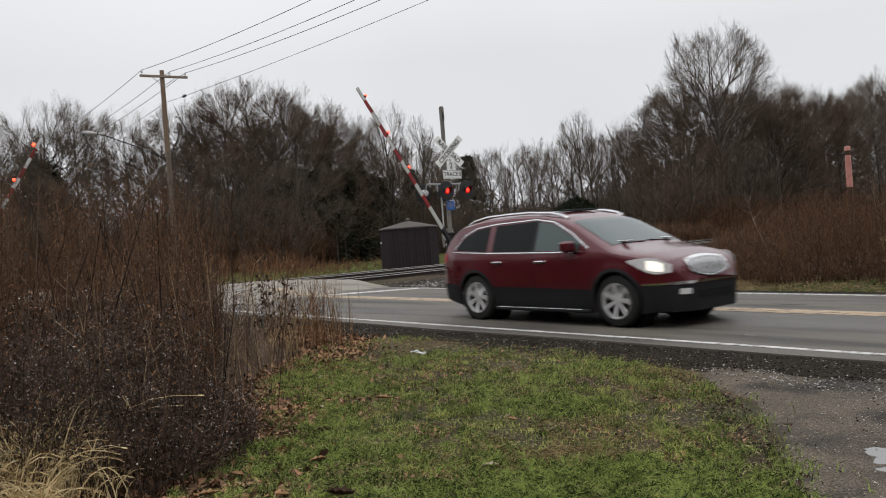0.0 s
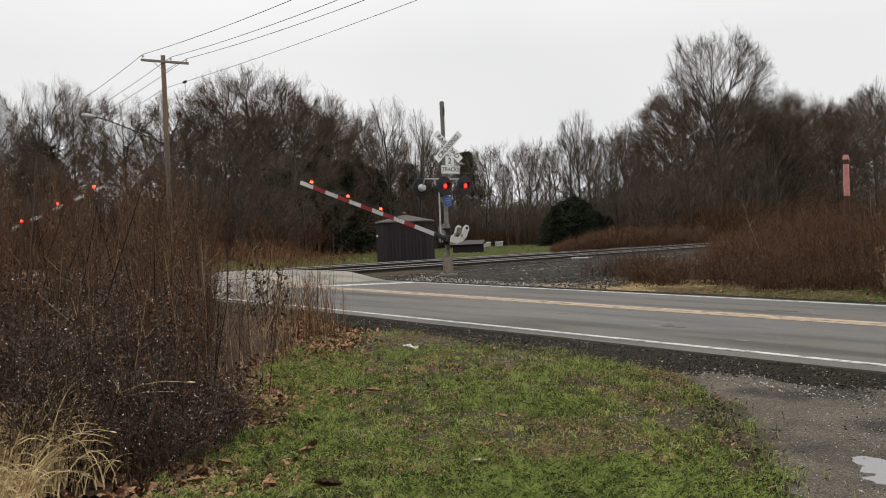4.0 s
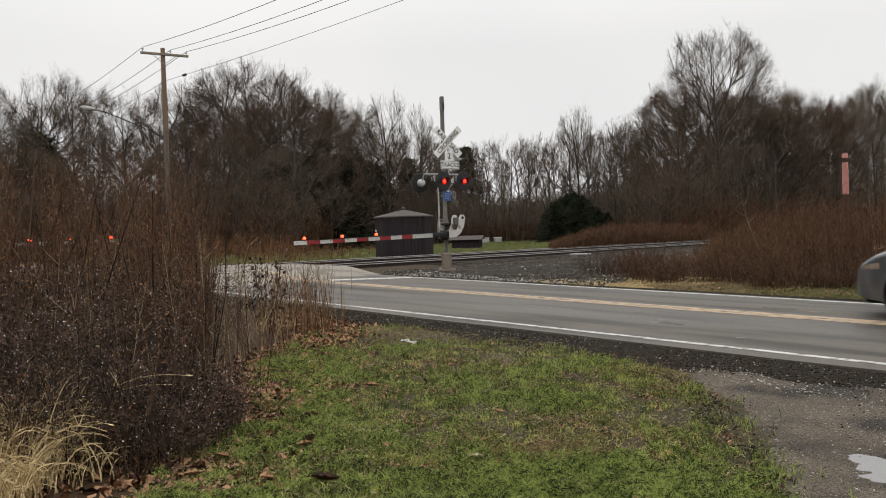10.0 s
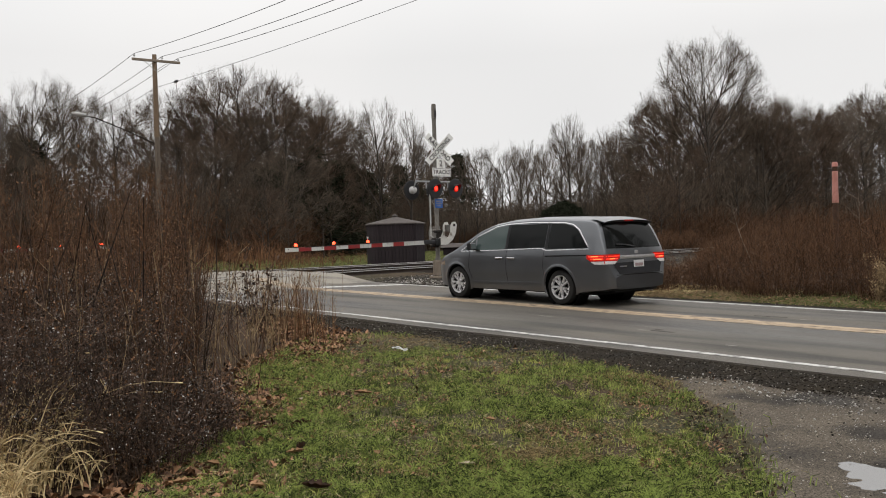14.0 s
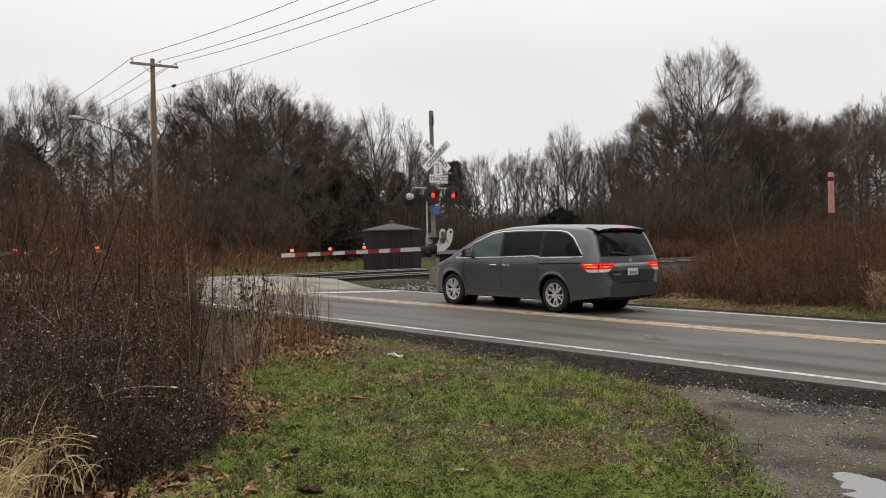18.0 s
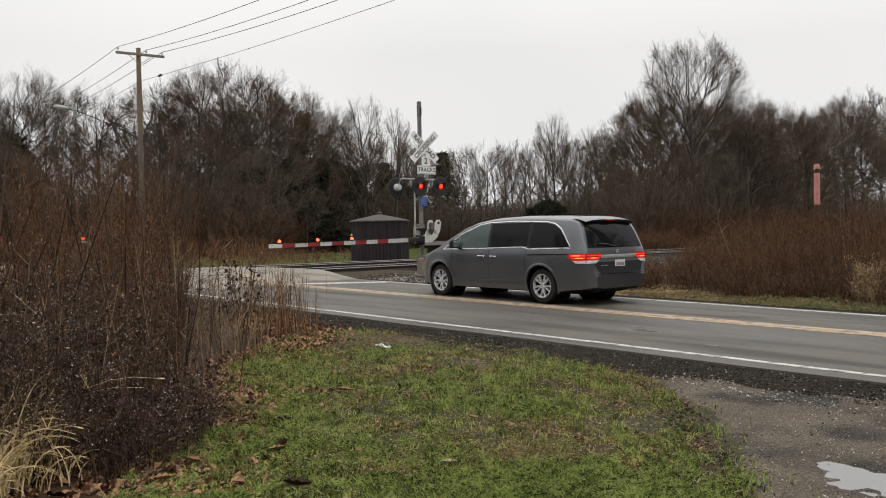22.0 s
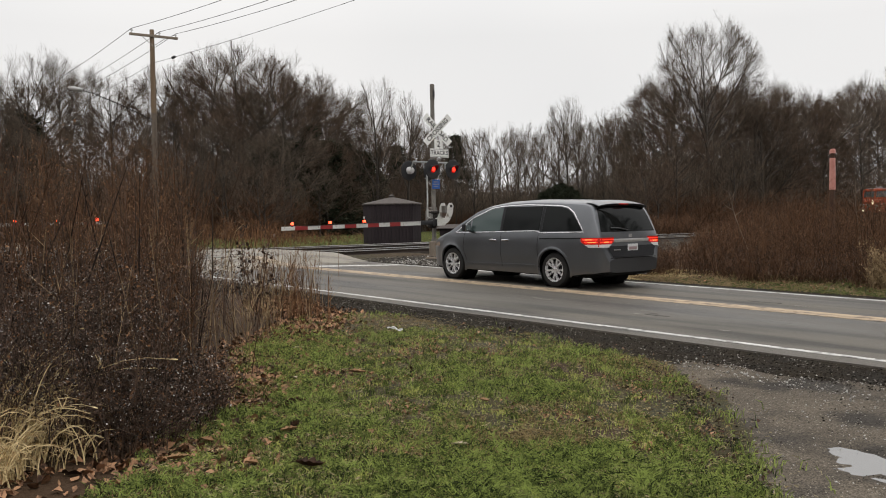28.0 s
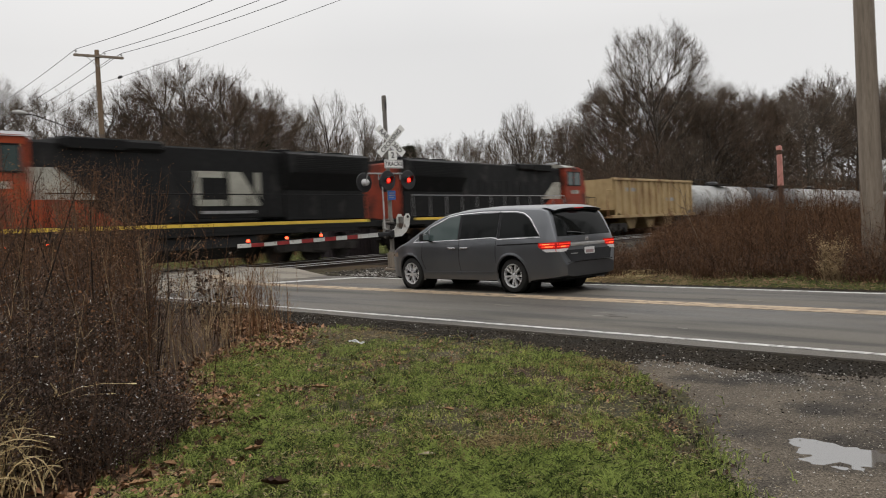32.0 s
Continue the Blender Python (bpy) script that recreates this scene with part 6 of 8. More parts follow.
def crossing_signal(at, label, lit):
    t = thing("crossing_signal", label, "crossing signal", at, "crossing signals")
    mast = Mesh().lathe((0, 0, 0), (0, 0, 1), [(0.0, 0.15), (0.10, 0.15), (0.13, 0.11), (0.62, 0.10), (0.66, 0.07), (5.05, 0.066), (5.06, 0.075), (5.50, 0.075), (5.53, 0.05)], 16)
    part("mast", mast, M_MAST, t, "grey steel mast")
    part("mast_base", Mesh().box((0, 0, 0.02), (0.42, 0.42, 0.10), 0.02).box((0, 0, 0.32), (0.26, 0.26, 0.5), 0.03), M_WOODPOLE, t, "worn brown mast base")
    part("mast_cap", Mesh().box((0.075, 0, 5.22), (0.02, 0.07, 0.22), 0.01), M_BLACK, t, "dark plate near the mast top")
    cb = new("crossbuck")
    cb.parent = t
    cb.matrix_basis = pose(0.20, 0.02, 4.08, 0, 0, -14)
    tagged(cb, "white railroad crossbuck")
    for word, ang, lift in (("RAILROAD", -45, 0.0), ("CROSSING", 45, 0.016)):
        m = Matrix.Translation((lift, 0, 0)) @ pose(0, 0, 0, ang, 0, 0)
        blade = part("blade", Mesh().box((0, 0, 0), (0.006, 1.22, 0.225), 0.0), M_SIGNWHITE, cb, "white sign blade", 0, m)
        lettering(word, 0.205, blade, Matrix.Translation((0.0045, 0, -0.005)) @ FACE, squeeze=0.98)
    part("sign_bracket", Mesh().box((0.12, 0.02, 4.08), (0.16, 0.08, 0.14), 0.01).box((0.12, 0.02, 3.45), (0.16, 0.08, 0.10), 0.01), M_GALV, t)
    two = part("number_plate_sign", Mesh().box((0, 0, 0), (0.006, 0.34, 0.30)), M_SIGNWHITE, t, "white plate with a figure 2", 0, pose(0.205, 0.06, 3.62))
    lettering("2", 0.27, two, Matrix.Translation((0.0045, 0, 0)) @ FACE)
    tr = part("tracks_sign", Mesh().box((0, 0, 0), (0.006, 0.76, 0.27)), M_SIGNWHITE, t, "white plate reading TRACKS", 0, pose(0.215, 0.08, 3.35))
    lettering("TRACKS", 0.18, tr, Matrix.Translation((0.0045, 0, 0)) @ FACE, squeeze=1.08)
    part("sign_border", Mesh().box((0, 0, 0.115), (0.003, 0.72, 0.010)).box((0, 0, -0.115), (0.003, 0.72, 0.010)).box((0, 0.355, 0), (0.003, 0.010, 0.23)).box((0, -0.355, 0), (0.003, 0.010, 0.23)), M_SIGNBLACK, tr, "thin black border", 0, pose(0.005, 0, 0))
    part("lamp_bar", Mesh().path([(0.05, -0.85, 3.06), (0.05, 0.80, 3.06)], 0.026, 8).path([(0.05, -0.43, 3.06), (0.05, -0.43, 2.86)], 0.02, 8).path([(0.05, 0.45, 3.06), (0.05, 0.45, 2.86)], 0.02, 8).path([(0.05, -0.85, 3.06), (-0.05, -0.85, 2.86)], 0.02, 8), M_GALV, t, "steel bar that carries the lamps")
    flasher(t, -0.24, 2.83, 1, lit[0])
    flasher(t, 0.60, 2.84, 1, lit[1])
    flasher(t, -0.78, 2.80, -1, M_REDDIM)
    flasher(t, 0.12, 2.80, -1, M_REDDIM)
    sign = part("blue_sign", Mesh().box((0, 0, 0), (0.006, 0.31, 0.29)), M_SIGNBLUE, t, "small blue notice plate", 0, pose(0.10, 0.02, 2.37))
    part("marks", Mesh().box((0.005, 0, 0.07), (0.003, 0.20, 0.03)).box((0.005, 0, 0.0), (0.003, 0.24, 0.025)).box((0.005, 0, -0.07), (0.003, 0.18, 0.02)), M_GALV, sign, "pale unreadable marks", 0)
    part("conduit", Mesh().path([(0.08, -0.32, 2.7), (0.08, -0.32, 1.35), (0.08, -0.1, 1.2)], 0.025, 8), M_ALU, t, "pale conduit pipe")
    part("mechanism", Mesh().box((-0.14, 0.02, 1.30), (0.34, 0.30, 0.56), 0.05).box((-0.14, 0.02, 1.60), (0.28, 0.26, 0.08), 0.03), M_MECH, t, "dull grey gate mechanism case")
    part("mechanism_cover", Mesh().lathe((0.05, 0.02, 1.34), (1, 0, 0), [(0.0, 0.11), (0.03, 0.11), (0.045, 0.09), (0.045, 0.0)], 14), M_TRUCK, t, "rusty round cover")
    part("mast_clamp", Mesh().box((0.0, 0.0, 1.48), (0.26, 0.26, 0.08), 0.02), M_TRUCK, t, "rusty mast clamp")
    part("mechanism_clamp", Mesh().box((0.0, 0.0, 1.10), (0.26, 0.26, 0.10), 0.02).box((0.12, -0.18, 1.14), (0.18, 0.26, 0.30), 0.04), M_TRUCK, t, "rusty mast clamps")
    return t


SIGNAL_A = crossing_signal(pose(-21.4, 17.88, 0.29), "railroad crossing signal with red lamps and crossbuck by the road", (M_REDGLOW, M_REDGLOW))
ARM_A = gate_arm(SIGNAL_A, 5.5, pose(0.30, -0.22, 1.16, -57, 0, 0), surf("worn_white_sheeting", (0.42, 0.42, 0.40), (0.60, 0.60, 0.57), 5, 0.5, wear=((0.28, 0.26, 0.23), 0.2, 5)), M_REDSHEET)
SIGNAL_B = crossing_signal(pose(-34.0, 6.20, 0.29, 0, 0, 180), "railroad crossing signal beyond the tracks behind tall weeds", (M_REDGLOW, M_REDGLOW))
ARM_B = gate_arm(SIGNAL_B, 5.45, pose(0.30, -0.22, 1.16, -57, 0, 0), M_ALU, surf("dull_red_sheeting", (0.10, 0.02, 0.018), (0.17, 0.035, 0.03), 5, 0.6), 0.055, (0.932, 0.639, 0.357))


# ---- signal shed ----
def shed():
    x, y = -36.75, 27.85
    t = thing("signal_shed", "dark wooden eight-sided shed with a grey pointed roof", "shed", pose(x, y, 0.15, 0, 0, -37.5))
    r, h = 1.50, 2.10
    body = Mesh().lathe((0, 0, 0.10), (0, 0, 1), [(0, r - 0.05), (h - 0.05, r - 0.05)], 8)
    part("walls", body, M_SHEDWOOD, t, "dark weathered walls", 0)
    for k in range(8):
        a0, a1 = 2 * math.pi * k / 8, 2 * math.pi * (k + 1) / 8
        for j in range(6):
            f = (j + 0.5) / 6
            n = Vector((math.cos((a0 + a1) / 2), math.sin((a0 + a1) / 2), 0))
            v0, v1 = Vector((math.cos(a0), math.sin(a0), 0)) * r, Vector((math.cos(a1), math.sin(a1), 0)) * r
            c = v0.lerp(v1, f) + Vector((0, 0, 0.12 + h / 2 - 0.01 * (j % 2)))
            part("board", Mesh().box((0, 0, 0), (0.03, (v1 - v0).length / 6 - 0.012, h), 0.006), M_SHEDWOOD, t, smooth=0, at=Matrix.Translation(c - n * 0.0) @ pose(0, 0, 0, 0, 0, math.degrees((a0 + a1) / 2)))
    part("roof", Mesh().lathe((0, 0, h + 0.10), (0, 0, 1), [(-0.05, r + 0.07), (0.0, r + 0.08), (0.03, r + 0.05), (0.34, 0.16), (0.35, 0.10)], 8), M_SHEDROOF, t, "grey shallow pointed roof", 0)
    part("finial", Mesh().lathe((0, 0, h + 0.45), (0, 0, 1), [(0, 0.14), (0.08, 0.15), (0.12, 0.09), (0.16, 0.0)], 10), M_SHEDROOF, t, "small roof cap")
    for k in range(8):
        a = 2 * math.pi * (k + 0.5) / 8
        part("foot", Mesh().box((math.cos(a) * 1.2, math.sin(a) * 1.2, 0.05), (0.2, 0.2, 0.14), 0.01), M_TIE, t, smooth=0)
    a = radians(-52)
    part("hinge", Mesh().box((math.cos(a) * 1.44, math.sin(a) * 1.44 - 0.3, 1.5), (0.05, 0.08, 0.12), 0.01).box((math.cos(a) * 1.5, math.sin(a) * 1.5 + 0.35, 1.15), (0.05, 0.06, 0.08), 0.01), M_ALU, t, "pale metal door fittings", 0)
    return t


shed()


def far_shelter(x, y, w, d, h, label):
    t = thing("farm_building", label, "building", pose(x, y, 0.3 - float(sag(y)), 0, 0, 40))
    part("wall", Mesh().box((0, 0, h * 0.35), (w, d, h * 0.7), 0.02), M_SHEDWOOD, t, "dark boarded walls", 0)
    part("roof", Mesh().prism([(-w / 2 - 0.2, -d / 2 - 0.2, h * 0.7), (-w / 2 - 0.2, 0, h), (-w / 2 - 0.2, d / 2 + 0.2, h * 0.7)], (w + 0.4, 0, 0)), M_SHEDROOF, t, "low grey roof", 0)


far_shelter(*away(1.4, 66), 2.1, 1.6, 1.0, "low dark shelter at the edge of the field")
for bb, d in ((2.6, 95), (3.4, 98)):
    x, y = away(bb, d)
    t = thing("storage_box", "small pale box far across the field", "box", pose(x, y, 0.3 - float(sag(y)), 0, 0, bb * 20), "pale boxes across the field")
    part("body", Mesh().box((0, 0, 0.35), (0.8, 0.5, 0.5), 0.05), M_ALU, t)
    part("lid", Mesh().box((0, 0, 0.61), (0.86, 0.56, 0.05), 0.02), M_SIGNWHITE, t)
x, y = -24.3, 27.5
t = thing("track_box", "small pale concrete box beside the rails", "box", pose(x, y, 0.25, 0, 0, 10))
part("body", Mesh().box((0, 0, 0.06), (0.7, 0.45, 0.18), 0.03), M_MECH, t)
part("lid", Mesh().box((0, 0, 0.16), (0.76, 0.50, 0.05), 0.015), M_GALV, t)


# ---- poles and wires ----
def insulator(parent, p):
    part("insulator", Mesh().lathe(p, (0, 0, 1), [(0, 0.02), (0.08, 0.02), (0.09, 0.06), (0.14, 0.065), (0.16, 0.04), (0.20, 0.045), (0.23, 0.0)], 10), M_BULB, parent, "grey insulator")


PL = thing("utility_pole", "tall weathered wooden utility pole with a crossarm and street light", "utility pole", pose(-46.1, 19.0, 0.33), "utility poles")
# the lower length takes the darker wood that carries its shade
part("pole", Mesh().lathe((0, 0, 0), (0, 0, 1), [(-0.3, 0.155), (4.5, 0.14), (7.1, 0.130)], 14), M_POLE_DARK, PL, "grey lower pole, darkened as if in shade")
part("pole_top", Mesh().lathe((0, 0, 0), (0, 0, 1), [(7.1, 0.140), (9.4, 0.130), (11.55, 0.115)], 14), M_POLE_ORANGE, PL, "orange-brown upper pole")
part("crossarm", Mesh().box((0.12, 0.06, 11.2), (0.11, 2.65, 0.13), 0.01, pose(0, 0, 0, 1.2, 0, 0).to_3x3()), M_WOODPOLE, PL, "grey wooden crossarm", 0)
for s in (-1, 1):
    part("brace", Mesh().path([(0.12, s * 0.62 + 0.03, 11.12), (0.12, 0.0, 10.66)], 0.018, 6), M_GALV, PL)
for k, dy in enumerate((-1.18, 0.34, 1.24)):
    insulator(PL, (0.12, 0.03 + dy, 11.26))
part("lamp_arm", Mesh().path([(0, 0, 6.7), (0.0, -1.6, 7.35), (0.0, -3.2, 7.92), (0, -4.0, 8.05)], 0.030, 6), M_TRUCK, PL, "thin dark lamp bracket")
part("street_lamp", Mesh().lathe((0, -3.7, 8.05), (0, -1, 0.06), [(0, 0.05), (0.15, 0.08), (0.4, 0.11), (0.65, 0.10), (0.75, 0.02)], 14), M_ALU, PL, "pale street lamp head")
PR = thing("utility_pole", "stout grey wooden utility pole on the far verge", "utility pole", pose(-7.2, 19.1, 0.08), "utility poles")
part("pole", Mesh().lathe((0, 0, 0), (0, 0, 1), [(-0.3, 0.235), (0.0, 0.23), (3, 0.215), (7, 0.195), (11.6, 0.165)], 22), M_WOODPOLE, PR, "grey weathered pole")
part("crossarm", Mesh().box((0.18, 0.0, 11.2), (0.11, 2.65, 0.13), 0.01), M_WOODPOLE, PR, "grey wooden crossarm", 0)
for s in (-1, 1):
    part("brace", Mesh().path([(0.18, s * 0.62, 11.12), (0.18, 0.0, 10.66)], 0.018, 6), M_GALV, PR)
for k, dy in enumerate((-1.18, 0.34, 1.24)):
    insulator(PR, (0.18, dy, 11.26))
PF = thing("utility_pole", "distant wooden utility pole behind the wood", "utility pole", pose(-97, 19.0, 0.33), "utility poles")
part("pole", Mesh().lathe((0, 0, 0), (0, 0, 1), [(-0.3, 0.17), (11.4, 0.12)], 12), M_WOODPOLE, PF)
part("crossarm", Mesh().box((0.12, 0.0, 11.0), (0.11, 2.65, 0.13), 0.01), M_WOODPOLE, PF, smooth=0)


def wire(a, b, sag, label, r=0.014):
    a, b = Vector(a), Vector(b)
    pts = [a.lerp(b, i / 24) - Vector((0, 0, sag * 4 * (i / 24) * (1 - i / 24))) for i in range(25)]
    v, f = tube_rings([([np.array(q) for q in pts], [r] * 25)], 5)
    tagged(new("power_line", cloud_mesh("power_line", v, f, M_WIRE)), label, "cable", "overhead wires")


for dy in (-1.15, 0.37, 1.27):
    wire((-45.98, 19.0 + dy, 11.8), (-7.02, 19.1 + dy, 11.55), 0.62, "thin black overhead wire between two poles")
    wire((-45.98, 19.0 + dy, 11.8), (-96.9, 19.0 + dy, 11.3), 1.3, "thin black overhead wire towards the distance")
wire((-46.0, 19.0, 10.1), (-7.1, 19.0, 9.95), 0.28, "thin grey overhead cable between two poles", 0.010)
wire((-46.0, 19.0, 10.1), (-97, 19.0, 9.2), 1.0, "thin grey overhead cable towards the distance", 0.010)
part("splice", Mesh().lathe((-43.6, 19.0, 10.02), (1, 0, 0), [(0, 0.03), (0.05, 0.07), (0.35, 0.07), (0.4, 0.03)], 8), M_WIRE, PL, "dark cable splice", at=pose(46.1, -19.0, -0.33))


# ---- pipeline marker and litter ----
mk = thing("marker_post", "tall faded orange marker on a brown post in the brush", "marker post", pose(-10.35, 21.6, 0.14))
part("post", Mesh().box((0, 0, 1.1), (0.11, 0.11, 2.2), 0.02), M_RUSTPOST, mk, "rust-brown post", 0)
part("sleeve", Mesh().lathe((0, 0, 0), (0, 0, 1), [(2.02, 0.074), (2.80, 0.066), (2.81, 0.05)], 14), M_PINK, mk, "faded orange sleeve")
part("band", Mesh().lathe((0, 0, 0), (0, 0, 1), [(2.80, 0.060), (2.93, 0.060)], 14), M_RUSTPOST, mk, "dark brown band")
part("cap", Mesh().lathe((0, 0, 0), (0, 0, 1), [(2.92, 0.070), (3.0, 0.068), (3.03, 0.05), (3.035, 0.0)], 14), M_PINK, mk, "faded orange cap")
lt = Mesh()
lt.sheet(lambda u, w: (u * 0.19 - 0.10 + 0.01 * math.sin(w * 9), w * 0.035 - 0.017 + 0.018 * math.sin(u * 6), 0.012 + 0.012 * math.sin(u * 13 + w * 3) + 0.008 * math.cos(w * 9) + 0.02 * (1 - u) ** 4), np.linspace(0, 1, 12), np.linspace(0, 1, 7))
paper = tagged(part("litter", lt, M_PAPER, None, "", 60), "crumpled white piece of litter on the grass", "litter")
paper.matrix_basis = pose(-8.86, 6.74, 0.19, 50, 0, 50)


# ---- cars ----
class Shape:
    """A car body as a surface: outline from the side, plan, and side section. x points forwards."""

    def __init__(self, top, plan, zlow, belt, tumble, zbot, crown=0.10, arches=(), radius=0.4, scallop=0.0):
        self.top, self.plan, self.zlow, self.belt, self.tumble, self.zbot, self.crown = top, plan, zlow, belt, tumble, zbot, crown
        self.arches, self.radius, self.scallop = arches, radius, scallop

    def bot(self, x):
        """Height of the lower edge, which rises towards bumpers and ends."""
        return float(np.interp(x, [p[0] for p in self.zbot], [p[1] for p in self.zbot]))

    def smooth(self, pts, x):
        xs, zs = [p[0] for p in pts], [p[1] for p in pts]
        acc, k = 0.0, 0
        for o in (-0.05, -0.025, 0, 0.025, 0.05):
            acc += float(np.interp(x + o, xs, zs))
            k += 1
        return acc / k

    def ztop(self, x):
        return self.smooth(self.top, x)

    def side(self, x, z):
        """Half width at x and height z."""
        w = self.smooth(self.plan, x)
        for ax, az in self.arches:
            w += 0.013 * math.exp(-((math.hypot(x - ax, z - az) - self.radius) / 0.075) ** 2)
        if z < self.belt:
            f = (self.belt - z) / (self.belt - self.zlow)
            g = 1.0 + 0.022 * math.sin(min(f, 1) ** 0.7 * math.pi) - 0.065 * max(0, f) ** 2.4
            if self.arches:
                mid = max(0.0, 1 - (2 * (x - self.arches[0][0]) / (self.arches[1][0] - self.arches[0][0]) - 1) ** 4)
                g -= self.scallop * mid * math.exp(-((f - 0.70) / 0.10) ** 2)
            return w * g
        return w - (z - self.belt) * self.tumble - 0.10 * max(0.0, z - self.belt - 0.25) ** 2

    def shoulder(self, x):
        return max(self.ztop(x) - self.crown, self.bot(x) + 0.05)

    def roof(self, x, y):
        zs = self.shoulder(x)
        ys = self.side(x, zs)
        f = min(1, abs(y) / max(ys, 0.01))
        return zs + (self.ztop(x) - zs) * (1 - f ** 2.6) ** (1 / 2.2)

    def end(self, y, z, front):
        """x of the front or rear surface at (y, z)."""
        hi = self.top[-1][0] if front else self.top[0][0]
        lo = 0.9 if front else -1.2
        for _ in range(30):
            mid = (hi + lo) / 2
            inside = z < self.roof(mid, y) and abs(y) < self.side(mid, z)
            if inside:
                lo = mid
            else:
                hi = mid
        return lo

    def shell(self, arches, radius, step=0.030):
        m = Mesh()
        x0, x1 = self.top[0][0], self.top[-1][0]
        xs = sorted([x0 + 0.012 * i for i in range(14)] + [x1 - 0.012 * i for i in range(14)] + list(np.arange(x0 + 0.18, x1 - 0.17, step)))
        n = len(xs) - 1
        cols, arc = 22, 9
        rows = []
        for x in xs:
            zs = self.shoulder(x)
            zb = min(self.bot(x), zs - 0.02)
            pts = [(x, self.side(x, zb) * 0.72, zb)]
            for k in range(cols + 1):
                z = zb + 0.03 + (zs - zb - 0.03) * k / cols
                pts.append((x, self.side(x, z), z))
            ys = self.side(x, zs)
            for k in range(1, arc + 1):
                a = math.pi / 2 * k / arc
                y = ys * math.cos(a) ** 0.8 if k < arc else 0.0
                pts.append((x, y, self.roof(x, y)))
            rows.append(pts)
        k = len(rows[0])
        for s in (1, -1):
            base = len(m.v)
            m.v += [(x, y * s, z) for r in rows for x, y, z in r]
            for i in range(n):
                for j in range(k - 1):
                    cx = (rows[i][j][0] + rows[i + 1][j + 1][0]) / 2
                    cz = (rows[i][j][2] + rows[i + 1][j + 1][2]) / 2
                    if j <= cols and any(math.hypot(cx - ax, cz - az) < radius for ax, az in arches):
                        continue
                    q = (base + i * k + j, base + (i + 1) * k + j, base + (i + 1) * k + j + 1, base + i * k + j + 1)
                    m.f.append(q if s < 0 else q[::-1])
        for r in (rows[0], rows[-1]):
            ring = [(x, y, z) for x, y, z in r] + [(x, -y, z) for x, y, z in r[::-1]]
            m.add(ring, [tuple(range(len(ring)))])
        return m

    def on_side(self, x, z, s, lift):
        return (x, s * (self.side(x, z) + lift), z)

    def side_pane(self, lo, hi, s, lift=0.005, n=14):
        """A patch of the side between the lower and the upper outline (lists of x, z)."""
        m = Mesh()
        a, b = lo[0][0], lo[-1][0]
        xs = np.linspace(a, b, n)
        lx, lz = zip(*lo)
        hx, hz = zip(*hi)
        m.sheet(lambda x, w: self.on_side(x, float(np.interp(x, lx, lz)) * (1 - w) + float(np.interp(x, hx, hz)) * w, s, lift), xs, np.linspace(0, 1, 6))
        return m

    def side_line(self, pts, width, s, lift=0.008):
        """A raised strip along a line of (x, z) on the side."""
        m = Mesh()
        fine = []
        for (xa, za), (xb, zb) in zip(pts, pts[1:]):
            for i in range(5):
                fine.append((xa + (xb - xa) * i / 5, za + (zb - za) * i / 5))
        fine.append(pts[-1])
        vs, k = [], len(fine)
        for i, (x, z) in enumerate(fine):
            a, b = fine[max(0, i - 1)], fine[min(k - 1, i + 1)]
            d = Vector((b[0] - a[0], b[1] - a[1]))
            d.normalize()
            nx, nz = -d.y * width / 2, d.x * width / 2
            vs += [self.on_side(x - nx, z - nz, s, 0.001), self.on_side(x - nx * 0.8, z - nz * 0.8, s, lift), self.on_side(x + nx * 0.8, z + nz * 0.8, s, lift), self.on_side(x + nx, z + nz, s, 0.001)]
        fs = [(4 * i + j, 4 * (i + 1) + j, 4 * (i + 1) + j + 1, 4 * i + j + 1) for i in range(k - 1) for j in range(3)]
        return m.add(vs, fs)

    def top_pane(self, x0, x1, half, lift=0.006, n=14):
        m = Mesh()
        m.sheet(lambda x, w: (x, w * half(x), self.roof(x, w * half(x)) + lift), np.linspace(x0, x1, n), np.linspace(-1, 1, 15))
        return m

    def end_pane(self, y0, y1, z0, z1, front, lift=0.008, ny=10, nz=8):
        """A patch of the front or rear; z0 and z1 may be functions of y."""
        m = Mesh()
        f0 = z0 if callable(z0) else (lambda y: z0)
        f1 = z1 if callable(z1) else (lambda y: z1)
        sgn = 1 if front else -1

        def at(y, w):
            z = f0(y) * (1 - w) + f1(y) * w
            return (self.end(y, z, front) + sgn * lift, y, z)
        return m.sheet(at, np.linspace(y0, y1, ny), np.linspace(0, 1, nz))


M_RIMBRIGHT = surf("bright_polished_rim", (0.62, 0.62, 0.63), (0.80, 0.80, 0.81), 9, 0.16, metal=0.6)


